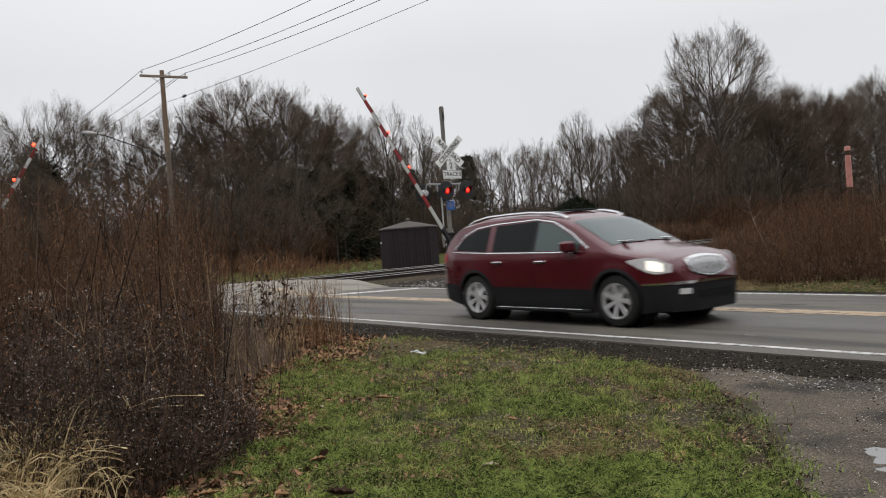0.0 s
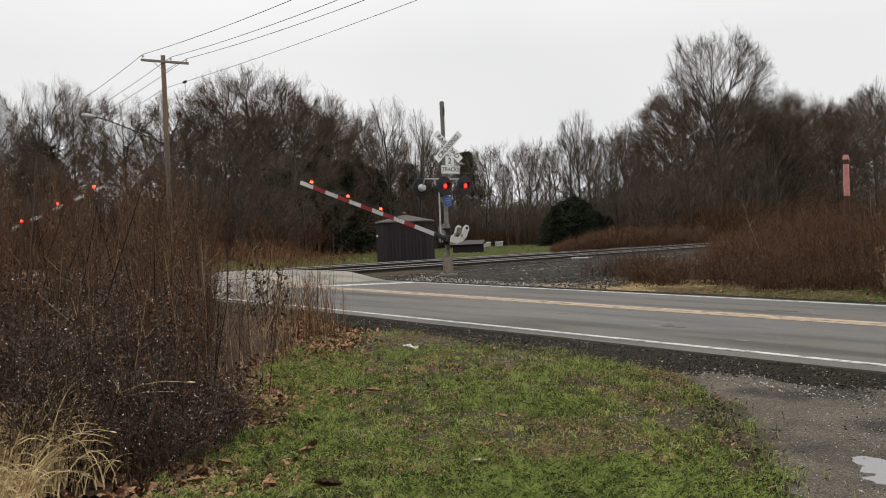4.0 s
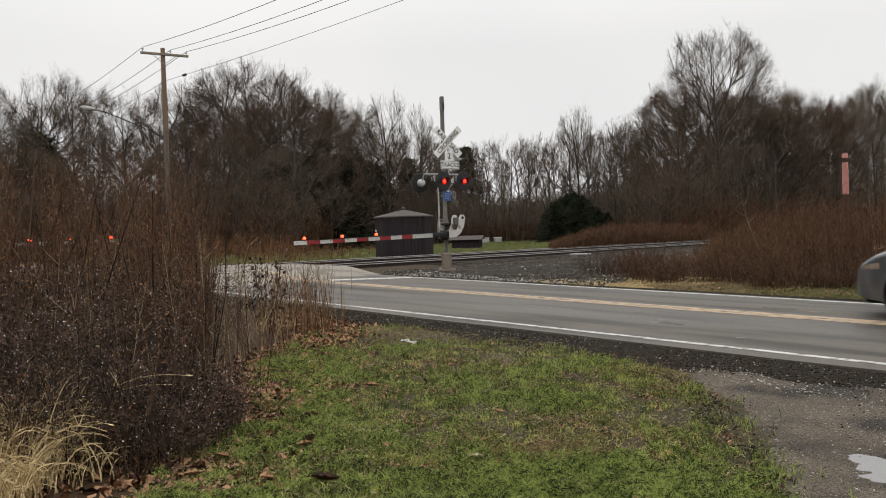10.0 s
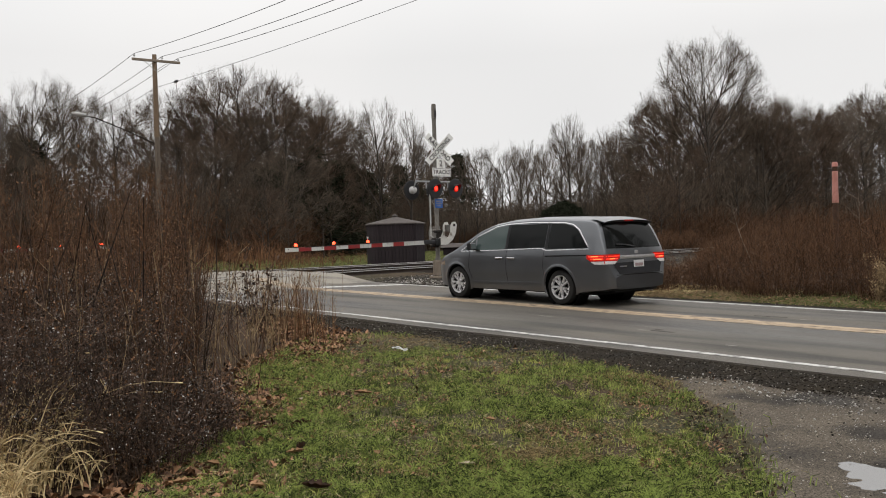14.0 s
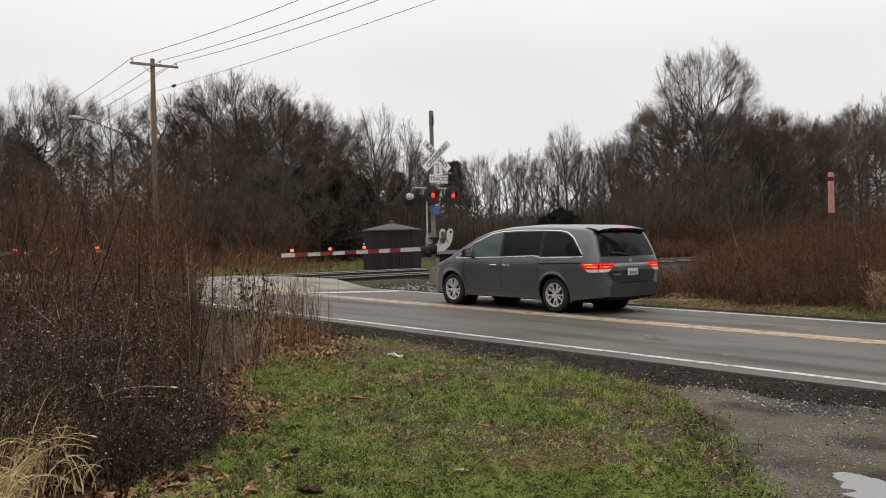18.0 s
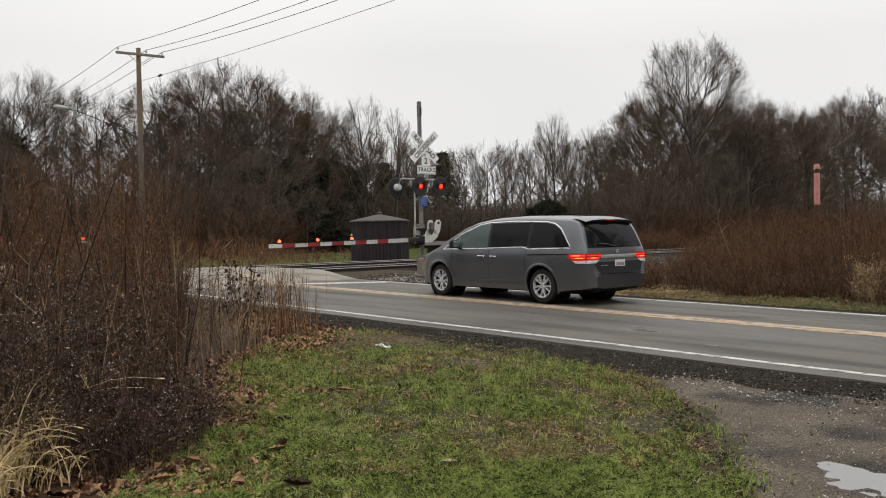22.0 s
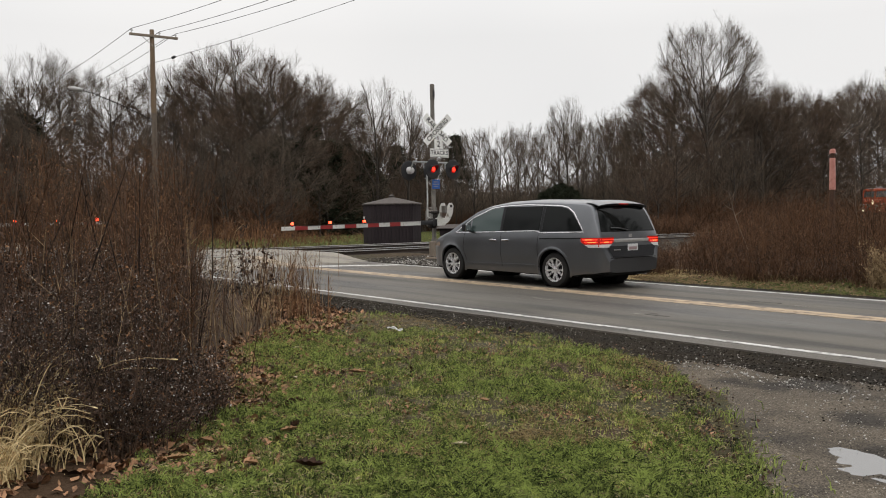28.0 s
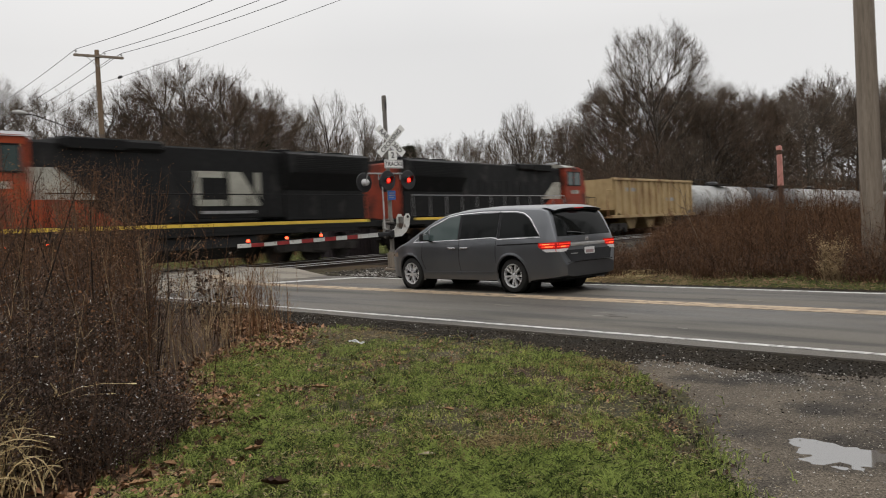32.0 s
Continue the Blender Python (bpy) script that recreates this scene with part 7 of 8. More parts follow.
def road_wheel(parent, x, y, r, width, side, spokes, rim_mat, double, thick=0.032):
    """A wheel at (x, y) that turns about its axle; side: -1 or 1."""
    w = new("wheel")
    w.parent, w.matrix_basis = parent, pose(x, y, r)
    tagged(w, "car wheel with a many-spoked alloy rim")
    h = width / 2
    part("tyre", Mesh().lathe((0, 0, 0), (0, 1, 0), [(-h, r * 0.66), (-h, r * 0.80), (-h * 0.9, r * 0.93), (-h * 0.62, r * 0.99), (0, r), (h * 0.62, r * 0.99), (h * 0.9, r * 0.93), (h, r * 0.80), (h, r * 0.66)], 40, False), M_RUBBER, w, "black rubber tyre")
    o = side
    part("barrel", Mesh().lathe((0, 0, 0), (0, o, 0), [(-h * 0.9, r * 0.67), (h * 0.25, r * 0.60), (h * 0.25, 0.02)], 32), M_UNDER, w, "dark wheel barrel")
    rim = Mesh().lathe((0, 0, 0), (0, o, 0), [(h * 0.55, r * 0.60), (h * 0.98, r * 0.635), (h * 1.01, r * 0.68), (h * 0.9, r * 0.70)], 36, False)
    for i in range(spokes):
        a = 2 * math.pi * i / spokes
        for off in ((-0.17, 0.17) if double else (0.0,)):
            a0, a1 = a + off * 0.8, a + off * 1.55
            q = []
            for rr, aa, dep, hw in ((r * 0.14, a0, h * 0.80, thick * 0.7), (r * 0.64, a1, h * 0.93, thick)):
                c = Vector((math.cos(aa) * rr, 0, math.sin(aa) * rr))
                tn = Vector((-math.sin(aa), 0, math.cos(aa)))
                q += [c - tn * hw + Vector((0, o * (dep - 0.035), 0)), c - tn * hw * 0.7 + Vector((0, o * dep, 0)), c + tn * hw * 0.7 + Vector((0, o * dep, 0)), c + tn * hw + Vector((0, o * (dep - 0.035), 0))]
            rim.add(q, [(0, 1, 5, 4), (1, 2, 6, 5), (2, 3, 7, 6), (3, 0, 4, 7), (4, 5, 6, 7), (0, 3, 2, 1)])
    part("rim", rim, rim_mat, w, "bright alloy rim with spokes")
    part("hub_cap", Mesh().lathe((0, 0, 0), (0, o, 0), [(h * 0.3, r * 0.17), (h * 0.86, r * 0.16), (h * 0.9, r * 0.10), (h * 0.9, 0.0)], 20), rim_mat, w)
    return w


def arch_lip(shape, ax, az, radius, s, mat, parent, name="arch_lip"):
    m = Mesh()
    n = 30
    vs = []
    for i in range(n + 1):
        a = radians(-24 + 228 * i / n)
        for rr, lift in ((radius - 0.035, -0.02), (radius - 0.02, 0.008), (radius + 0.008, 0.006), (radius + 0.026, 0.0)):
            x = ax + math.cos(a) * rr
            z = max(az + math.sin(a) * rr, shape.bot(x))
            vs.append(shape.on_side(x, z, s, lift))
    fs = [(4 * i + j, 4 * (i + 1) + j, 4 * (i + 1) + j + 1, 4 * i + j + 1) for i in range(n) for j in range(3)]
    part(name, m.add(vs, fs), mat, parent, smooth=60)


def wheel_wells(parent, shape, axles, r, track_half):
    for ax in axles:
        for s in (-1, 1):
            m = Mesh().lathe((ax, s * (track_half - 0.16), r), (0, s, 0), [(-0.22, 0.02), (-0.22, r + 0.075), (0.12, r + 0.085)], 28, False)
            part("wheel_well", m, M_UNDER, parent, "dark wheel well")


def minivan():
    AX, R = (-1.43, 1.60), 0.348
    S = Shape(top=[(-2.63, 0.58), (-2.59, 0.66), (-2.555, 0.98), (-2.51, 1.09), (-2.43, 1.30), (-2.32, 1.55), (-2.25, 1.655), (-2.08, 1.70), (-1.4, 1.735), (-0.6, 1.745), (0.1, 1.715), (0.55, 1.65), (0.9, 1.54), (1.75, 1.10), (2.15, 0.97), (2.42, 0.82), (2.54, 0.66), (2.58, 0.52)],
              plan=[(-2.63, 0.70), (-2.60, 0.80), (-2.55, 0.865), (-2.47, 0.92), (-2.33, 0.96), (-2.1, 0.98), (-1.7, 0.995), (-0.5, 1.0), (1.3, 0.99), (1.9, 0.955), (2.2, 0.89), (2.42, 0.77), (2.54, 0.62), (2.58, 0.50)],
              zlow=0.24, belt=1.02, tumble=0.27, zbot=[(-2.63, 0.33), (-2.4, 0.29), (-2.0, 0.25), (-1.85, 0.22), (1.95, 0.21), (2.3, 0.24), (2.58, 0.30)], arches=[(a, R) for a in AX], radius=R + 0.07, scallop=0.014)
    t = thing("minivan", "grey metallic minivan waiting at the crossing with its brake lights lit", "minivan")
    part("body", S.shell([(a, R) for a in AX], R + 0.075), M_CARGREY, t, "grey metallic painted body", 32)
    part("underbody", Mesh().box((0.05, 0, 0.30), (4.6, 1.55, 0.18), 0.05).box((0.05, 0, 0.55), (4.7, 1.2, 0.5), 0.1), M_UNDER, t)
    wheel_wells(t, S, AX, R, 0.93)
    for s in (-1, 1):
        for a in AX:
            arch_lip(S, a, R, R + 0.085, s, M_CARGREY, t)
        q = part("front_quarter_glass", S.side_pane([(1.02, 1.07), (1.30, 1.06)], [(1.02, 1.34), (1.30, 1.20)], s, n=5), M_GLASSCLEAR, t, "small front quarter pane")
        part("front_window", S.side_pane([(0.08, 1.07), (0.97, 1.065)], [(0.08, 1.575), (0.40, 1.53), (0.97, 1.33)], s), M_GLASSCLEAR, t, "greenish front side window")
        part("sliding_door_window", S.side_pane([(-1.04, 1.125), (0.0, 1.095)], [(-1.04, 1.60), (0.0, 1.585)], s), M_GLASS, t, "dark tinted sliding-door window")
        part("rear_side_window", S.side_pane([(-2.13, 1.125), (-1.12, 1.095)], [(-2.13, 1.14), (-1.84, 1.46), (-1.70, 1.545), (-1.50, 1.585), (-1.12, 1.60)], s), M_GLASS, t, "dark tinted rear side window")
        part("pillar", S.side_line([(-1.08, 1.09), (-1.08, 1.61)], 0.065, s, 0.007), M_TRIM, t, "black window pillar")
        part("pillar", S.side_line([(0.04, 1.07), (0.04, 1.59)], 0.09, s, 0.007), M_TRIM, t, "black window pillar")
        part("window_trim", S.side_line([(1.46, 1.035), (1.05, 1.045), (0.05, 1.075), (-0.90, 1.110), (-1.00, 1.10), (-1.10, 1.072), (-2.18, 1.105), (-1.87, 1.475), (-1.70, 1.575), (-1.50, 1.610), (-0.6, 1.632), (0.1, 1.605), (0.42, 1.56), (0.95, 1.36), (1.46, 1.035)], 0.022, s, 0.012), M_CHROME, t, "bright chrome window surround")
        part("roof_seam", S.side_line([(-1.06, 1.635), (-1.02, 1.58)], 0.010, s, 0.0135), M_UNDER, t)
        part("sliding_rail", S.side_line([(-2.16, 0.985), (-1.08, 0.955)], 0.026, s, 0.006), M_UNDER, t, "dark sliding-door rail")
        for pts in ([(-1.04, 1.05), (-1.02, 0.75), (-1.06, 0.42), (-0.98, 0.36)], [(0.02, 1.05), (0.03, 0.6), (0.02, 0.36)], [(1.16, 1.03), (1.20, 0.7), (1.12, 0.45)]):
            part("door_seam", S.side_line(pts, 0.010, s, 0.0025), M_UNDER, t)
        part("sill_line", S.side_line([(-0.96, 0.42), (0.2, 0.40), (1.12, 0.38)], 0.03, s, 0.016), M_CARGREY, t)
        for x in (0.22, -0.14):
            y = S.side(x, 0.90)
            part("door_handle", Mesh().box((x, s * (y + 0.022), 0.90), (0.21, 0.035, 0.035), 0.014), M_CHROME, t, "chrome door handle")
        my = S.side(0.98, 1.10)
        mir = part("door_mirror", Mesh().box((0.98, s * (my + 0.13), 1.15), (0.12, 0.22, 0.17), 0.05).box((1.0, s * (my + 0.02), 1.09), (0.08, 0.10, 0.05), 0.015), M_TRIM, t, "dark door mirror")
        part("mirror_glass", Mesh().box((0.915, s * (my + 0.135), 1.15), (0.008, 0.17, 0.125), 0.003), M_CHROME, mir)
        # the tail lamp wraps round the corner and narrows downwards
        def wrap(u, w, lift=0.012):
            u = 0.50 + (u - 0.50) * (0.52 + 0.48 * min(1.0, w / 0.62))
            z = 0.815 + 0.185 * w
            if u < 0.52:
                x = -2.14 - 0.40 * (u / 0.52)
                return S.on_side(x, z - 0.02 * (0.52 - u), s, lift)
            y = S.side(-2.54, z) - (u - 0.52) / 0.48 * 0.36
            return (min(S.end(y, z, False), -2.54) - lift, s * y, z)
        part("tail_lamp", Mesh().sheet(lambda u, w: wrap(u, 0.32 + 0.68 * w), np.linspace(0, 1, 26), np.linspace(0, 1, 6)), M_TAILDARK, t, "red tail lamp lens")
        part("reversing_lamp", Mesh().sheet(lambda u, w: wrap(u, 0.30 * w), np.linspace(0, 1, 22), np.linspace(0, 1, 5)), M_TAILCLEAR, t, "pale clear lower lamp lens")
        part("lamp_divider", Mesh().sheet(lambda u, w: wrap(u, w, 0.020), np.linspace(0.47, 0.495, 3), np.linspace(0.05, 1, 6)), M_TAILDARK, t, "dark seam between lamp halves")
        for w0, w1, u0, u1 in ((0.48, 0.62, 0.10, 0.46), (0.74, 0.88, 0.06, 0.46), (0.48, 0.60, 0.51, 0.93), (0.74, 0.86, 0.51, 0.97)):
            part("brake_light_bar", Mesh().sheet(lambda u, w: wrap(u, w0 + (w1 - w0) * w, 0.018), np.linspace(u0, u1, 12), np.linspace(0, 1, 3)), M_TAIL, t, "lit red brake light bar")
        for w0, u0, u1 in ((0.50, 0.20, 0.42), (0.765, 0.14, 0.34), (0.50, 0.60, 0.80)):
            part("brake_light_core", Mesh().sheet(lambda u, w: wrap(u, w0 + 0.085 * w, 0.022), np.linspace(u0, u1, 7), np.linspace(0, 1, 3)), M_TAILCORE, t, "bright orange-red core of the brake light")
        part("headlamp", Mesh().sheet(lambda x, w: S.on_side(x, 0.72 + (0.035 + 0.065 * (2.36 - x) / 0.3) * w, s, 0.008), np.linspace(2.06, 2.36, 8), np.linspace(0, 1, 4)), M_HEADLENS, t, "clear headlamp")
        for ax in AX:
            road_wheel(t, ax, s * 0.848, R, 0.225, s, 5, M_ALLOY, True, 0.026)
    part("windscreen", S.top_pane(0.86, 1.66, lambda x: 0.80 - 0.10 * (1.66 - x)), M_GLASSCLEAR, t, "sloping windscreen")
    def rear_at(v, w, wide, narrow, z0, z1, lift):
        z = z0 + (z1 - z0) * w
        y = v * (wide + (narrow - wide) * w)
        return (S.end(y, z, False) - lift, y, z)
    part("rear_window", Mesh().sheet(lambda v, w: rear_at(v, w, 0.83, 0.71, 1.105, 1.60, 0.006), np.linspace(-1, 1, 19), np.linspace(0, 1, 9)), M_GLASS, t, "dark rear window")
    part("spoiler", Mesh().sheet(lambda y, w: (-2.04 - 0.33 * w, y, S.roof(-2.04 - 0.17 * w, y) + 0.016 - 0.03 * w * w), np.linspace(-0.74, 0.74, 15), np.linspace(0, 1, 6)).sheet(lambda y, w: (-2.37 + 0.10 * w, y, S.roof(-2.21, y) - 0.014 - 0.05 * w), np.linspace(-0.74, 0.74, 15), (0, 1)), M_CARGREY, t, "grey roof spoiler")
    part("high_brake_lamp", Mesh().box((-2.375, 0, 1.635), (0.02, 0.26, 0.018), 0.004), M_TAILDARK, t, "dim brake lamp in the spoiler")
    # body-coloured recess facing down; the black sheet stands in for its shade
    part("tailgate_panel", Mesh().sheet(lambda v, w: rear_at(v, w, 0.62, 0.76, 0.62, 0.835, 0.010), np.linspace(-1, 1, 17), np.linspace(0, 1, 5)), M_TRIM, t, "lower tailgate recess, its shade put in as black")
    part("model_mark", Mesh().box((S.end(0.5, 0.76, False) - 0.018, 0.48, 0.765), (0.006, 0.20, 0.022)), M_GALV, t, "small bright unreadable mark", 0)
    part("tailgate_seam", Mesh().sheet(lambda v, w: rear_at(v, w, 0.70, 0.70, 0.600, 0.612, 0.006), np.linspace(-1, 1, 17), (0, 1)), M_UNDER, t)
    part("chrome_bar", Mesh().sheet(lambda y, w: (S.end(y, 0.93, False) - 0.022 - 0.006 * math.sin(w * 3.14), y, 0.905 + 0.065 * w), np.linspace(-0.54, 0.54, 12), np.linspace(0, 1, 4)), M_RIMBRIGHT, t, "chrome bar over the plate")
    part("badge", Mesh().box((S.end(0, 1.02, False) - 0.012, 0, 1.025), (0.012, 0.10, 0.065), 0.02), M_RIMBRIGHT, t, "small chrome badge")
    pl = part("licence_plate", Mesh().box((S.end(0, 0.80, False) - 0.020, 0, 0.79), (0.010, 0.31, 0.155), 0.004), M_PLATE, t, "pale number plate")
    part("plate_marks", Mesh().box((S.end(0, 0.80, False) - 0.0265, 0, 0.785), (0.002, 0.24, 0.06)), M_PLATEBAR, pl, smooth=0)
    part("wiper", Mesh().path([(S.end(0.05, 1.13, False) - 0.03, 0.05, 1.13), (S.end(0.30, 1.17, False) - 0.03, 0.30, 1.17), (S.end(0.55, 1.18, False) - 0.03, 0.55, 1.18)], 0.012, 6), M_BLACK, t, "black rear wiper")
    part("bumper_lower", Mesh().box((-2.46, 0, 0.335), (0.16, 1.36, 0.13), 0.05), M_TRIM, t, "dark lower bumper")
    part("exhaust", Mesh().tube((-2.5, -0.55, 0.27), (-2.2, -0.55, 0.27), 0.03, 0.03, 10), M_GALV, t)
    return t


def crossover():
    AX, R = (-1.44, 1.58), 0.385
    S = Shape(top=[(-2.56, 0.62), (-2.53, 1.00), (-2.44, 1.14), (-2.30, 1.36), (-2.10, 1.57), (-1.90, 1.66), (-1.4, 1.735), (-0.6, 1.765), (0.0, 1.745), (0.40, 1.68), (0.70, 1.58), (1.45, 1.20), (1.56, 1.165), (2.05, 1.08), (2.36, 0.98), (2.50, 0.84), (2.56, 0.62)],
              plan=[(-2.56, 0.58), (-2.52, 0.72), (-2.45, 0.82), (-2.30, 0.91), (-2.0, 0.965), (-1.5, 0.99), (-0.5, 0.99), (1.3, 0.995), (1.8, 0.98), (2.15, 0.92), (2.36, 0.81), (2.48, 0.68), (2.56, 0.52)],
              zlow=0.22, belt=1.08, tumble=0.36, zbot=[(-2.56, 0.40), (-2.3, 0.32), (-1.9, 0.21), (2.0, 0.19), (2.3, 0.20), (2.56, 0.30)], crown=0.11, arches=[(a, R) for a in AX], radius=R + 0.07, scallop=0.012)
    t = thing("crossover_car", "dark red metallic crossover car driving with headlamps lit", "car")
    part("body", S.shell([(a, R) for a in AX], R + 0.06), M_CARRED, t, "dark red metallic painted body", 32)
    part("underbody", Mesh().box((0.05, 0, 0.29), (4.5, 1.40, 0.20), 0.05).box((0.07, 0, 0.30), (2.04, 1.80, 0.20), 0.04).box((0.05, 0, 0.62), (4.5, 1.2, 0.5), 0.1), M_UNDER, t)
    wheel_wells(t, S, AX, R, 0.93)
    for s in (-1, 1):
        for a in AX:
            arch_lip(S, a, R, R + 0.065, s, M_TRIM, t)
        part("bumper_side", S.side_pane([(2.03, 0.21), (2.47, 0.26)], [(2.03, 0.60), (2.47, 0.60)], s, 0.014), M_TRIM, t, "black bumper side")
        part("bumper_side_trim", S.side_line([(2.04, 0.615), (2.25, 0.622), (2.47, 0.63)], 0.034, s, 0.022), M_CHROME, t, "chrome strip round the bumper")
        part("rear_bumper_side", S.side_pane([(-2.46, 0.36), (-1.90, 0.24)], [(-2.46, 0.62), (-1.90, 0.60)], s, 0.012), M_TRIM, t, "black rear bumper side")
        part("lower_cladding", S.side_pane([(-0.98, 0.23), (1.12, 0.22)], [(-0.98, 0.575), (1.12, 0.545)], s, 0.012), M_TRIM, t, "black lower door cladding")
        part("running_board", Mesh().box((0.07, s * 0.955, 0.225), (2.02, 0.13, 0.055), 0.02), M_TRIM, t, "black running board")
        # highlight along the dark running board, laid on as a chrome strip
        part("sill_strip", Mesh().box((0.02, s * 1.012, 0.243), (1.86, 0.014, 0.016), 0.004), M_CHROME, t, "running board highlight put in as a thin bright strip")
        part("front_window", S.side_pane([(-0.02, 1.14), (0.92, 1.13)], [(-0.02, 1.60), (0.30, 1.555), (0.92, 1.27)], s), M_GLASSCLEAR, t, "greenish front side window")
        part("rear_door_window", S.side_pane([(-1.02, 1.15), (-0.10, 1.14)], [(-1.02, 1.57), (-0.10, 1.61)], s), M_GLASS, t, "dark tinted rear door window")
        part("rear_side_window", S.side_pane([(-1.96, 1.19), (-1.16, 1.155)], [(-1.96, 1.24), (-1.76, 1.42), (-1.48, 1.525), (-1.16, 1.565)], s), M_GLASS, t, "dark tinted rear side window")
        part("pillar", S.side_line([(-0.06, 1.12), (-0.06, 1.62)], 0.08, s, 0.008), M_TRIM, t, "black door pillar")
        part("window_trim", S.side_line([(1.02, 1.115), (0.4, 1.115), (-1.1, 1.13), (-2.06, 1.165), (-1.80, 1.44), (-1.50, 1.555), (-1.05, 1.605), (-0.1, 1.64), (0.30, 1.585), (0.72, 1.40), (1.10, 1.16)], 0.018, s, 0.012), M_CHROME, t, "bright chrome window surround")
        for pts in ([(-0.06, 1.10), (-0.05, 0.7), (-0.04, 0.50)], [(1.14, 1.10), (1.18, 0.8), (1.05, 0.50)], [(-1.06, 1.12), (-1.04, 0.86), (-0.96, 0.62)]):
            part("door_seam", S.side_line(pts, 0.010, s, 0.0025), M_UNDER, t)
        for x in (0.13, -0.86):
            y = S.side(x, 0.97)
            part("door_handle", Mesh().box((x, s * (y + 0.022), 0.97), (0.22, 0.035, 0.04), 0.015), M_CHROME, t, "chrome door handle")
        my = S.side(0.80, 1.16)
        mir = part("door_mirror", Mesh().box((0.80, s * (my + 0.13), 1.20), (0.14, 0.24, 0.17), 0.055).box((0.83, s * (my + 0.02), 1.14), (0.08, 0.10, 0.05), 0.015), M_CARRED, t, "dark red door mirror")
        part("mirror_glass", Mesh().box((0.725, s * (my + 0.135), 1.20), (0.008, 0.18, 0.12), 0.003), M_CHROME, mir)
        rail = [(x, s * 0.665, S.roof(x, 0.665) + h) for x, h in ((-1.86, 0.0), (-1.72, 0.030), (-1.4, 0.040), (-0.9, 0.040), (-0.4, 0.040), (0.1, 0.038), (0.34, 0.028), (0.46, 0.0))]
        part("roof_rail", Mesh().path(rail, 0.022, 8), M_CHROME, t, "bright roof rail")
        def lamp_at(u, w, lift=0.012):
            x = 1.82 + 0.60 * u
            mid, hgt = 0.955 - 0.115 * u, 0.008 + 0.104 * math.sin(min(1, 1.25 * u) * 1.57) * (1 - max(0, u - 0.7) * 1.9)
            z = mid + hgt * (2 * w - 1) * 1.05
            return S.on_side(x, z, s, lift)
        hl = part("headlamp", Mesh().sheet(lamp_at, np.linspace(0, 1, 18), np.linspace(0, 1, 7)), M_TAILCLEAR, t, "clear headlamp lens")
        part("headlamp_bulb", Mesh().sheet(lambda u, w: lamp_at(0.50 + 0.36 * u, 0.18 + 0.62 * w, 0.018), np.linspace(0, 1, 8), np.linspace(0, 1, 6)), M_HEADLAMP, hl, "lit headlamp reflector")
        part("fog_lamp", S.end_pane(s * 0.56, s * 0.70, 0.47, 0.55, True, 0.03, 6, 4), M_TAILCLEAR, t, "round fog lamp")
        part("tail_lamp", Mesh().sheet(lambda x, w: S.on_side(x, 0.98 + 0.16 * w, s, 0.010), np.linspace(-2.44, -2.22, 8), np.linspace(0, 1, 3)), M_REDSHEET, t, "red tail lamp")
        part("bonnet_vent", Mesh().box((1.38, s * 0.52, S.roof(1.38, 0.52) + 0.012), (0.30, 0.09, 0.02), 0.008), M_CHROME, t, "small chrome bonnet vent")
        for ax in AX:
            road_wheel(t, ax, s * 0.87, R, 0.245, s, 7, M_RIMBRIGHT, False, 0.046)
    part("windscreen", S.top_pane(0.62, 1.42, lambda x: 0.80 - 0.10 * (1.42 - x)), M_GLASSCLEAR, t, "sloping windscreen")
    part("sunroof", S.top_pane(-0.75, 0.10, lambda x: 0.42, 0.008), M_GLASS, t, "dark glass sunroof")
    part("sunroof_deflector", Mesh().box((0.10, 0, 1.757), (0.05, 0.86, 0.035), 0.01), M_TRIM, t)
    part("rear_window", S.end_pane(-0.62, 0.62, 1.18, 1.52, False), M_GLASS, t, "dark rear window")
    part("grille_surround", S.end_pane(-0.46, 0.46, lambda y: 0.69 + 0.42 * y * y, lambda y: 0.995 - 0.22 * y * y, True, 0.026, 14, 5), M_CHROME, t, "chrome grille surround")
    gr = part("grille", S.end_pane(-0.40, 0.40, lambda y: 0.725 + 0.42 * y * y, lambda y: 0.965 - 0.25 * y * y, True, 0.034, 14, 5), M_GALV, t, "grey grille mesh")
    for i in range(9):
        y = -0.32 + 0.08 * i
        part("slat", S.end_pane(y - 0.012, y + 0.012, 0.76 + 0.25 * y * y, 0.95 - 0.35 * y * y, True, 0.046, 2, 4), M_CHROME, gr)
    part("bumper_trim", S.end_pane(-0.80, 0.80, 0.61, 0.65, True, 0.028, 20, 3), M_CHROME, t, "chrome bumper strip")
    part("lower_bumper", S.end_pane(-0.80, 0.80, 0.225, 0.60, True, 0.014, 20, 5), M_TRIM, t, "black lower bumper")
    part("air_intake", S.end_pane(-0.42, 0.42, 0.40, 0.50, True, 0.024, 10, 3), M_UNDER, t, "dark air intake")
    for s in (-1, 1):
        part("wiper", Mesh().path([(1.45, s * 0.32 + 0.26, S.roof(1.45, s * 0.32 + 0.26) + 0.008), (1.415, s * 0.32 - 0.26, S.roof(1.415, s * 0.32 - 0.26) + 0.010)], 0.007, 6), M_BLACK, t, "black wiper")
    return t


VAN = minivan()
SUV = crossover()


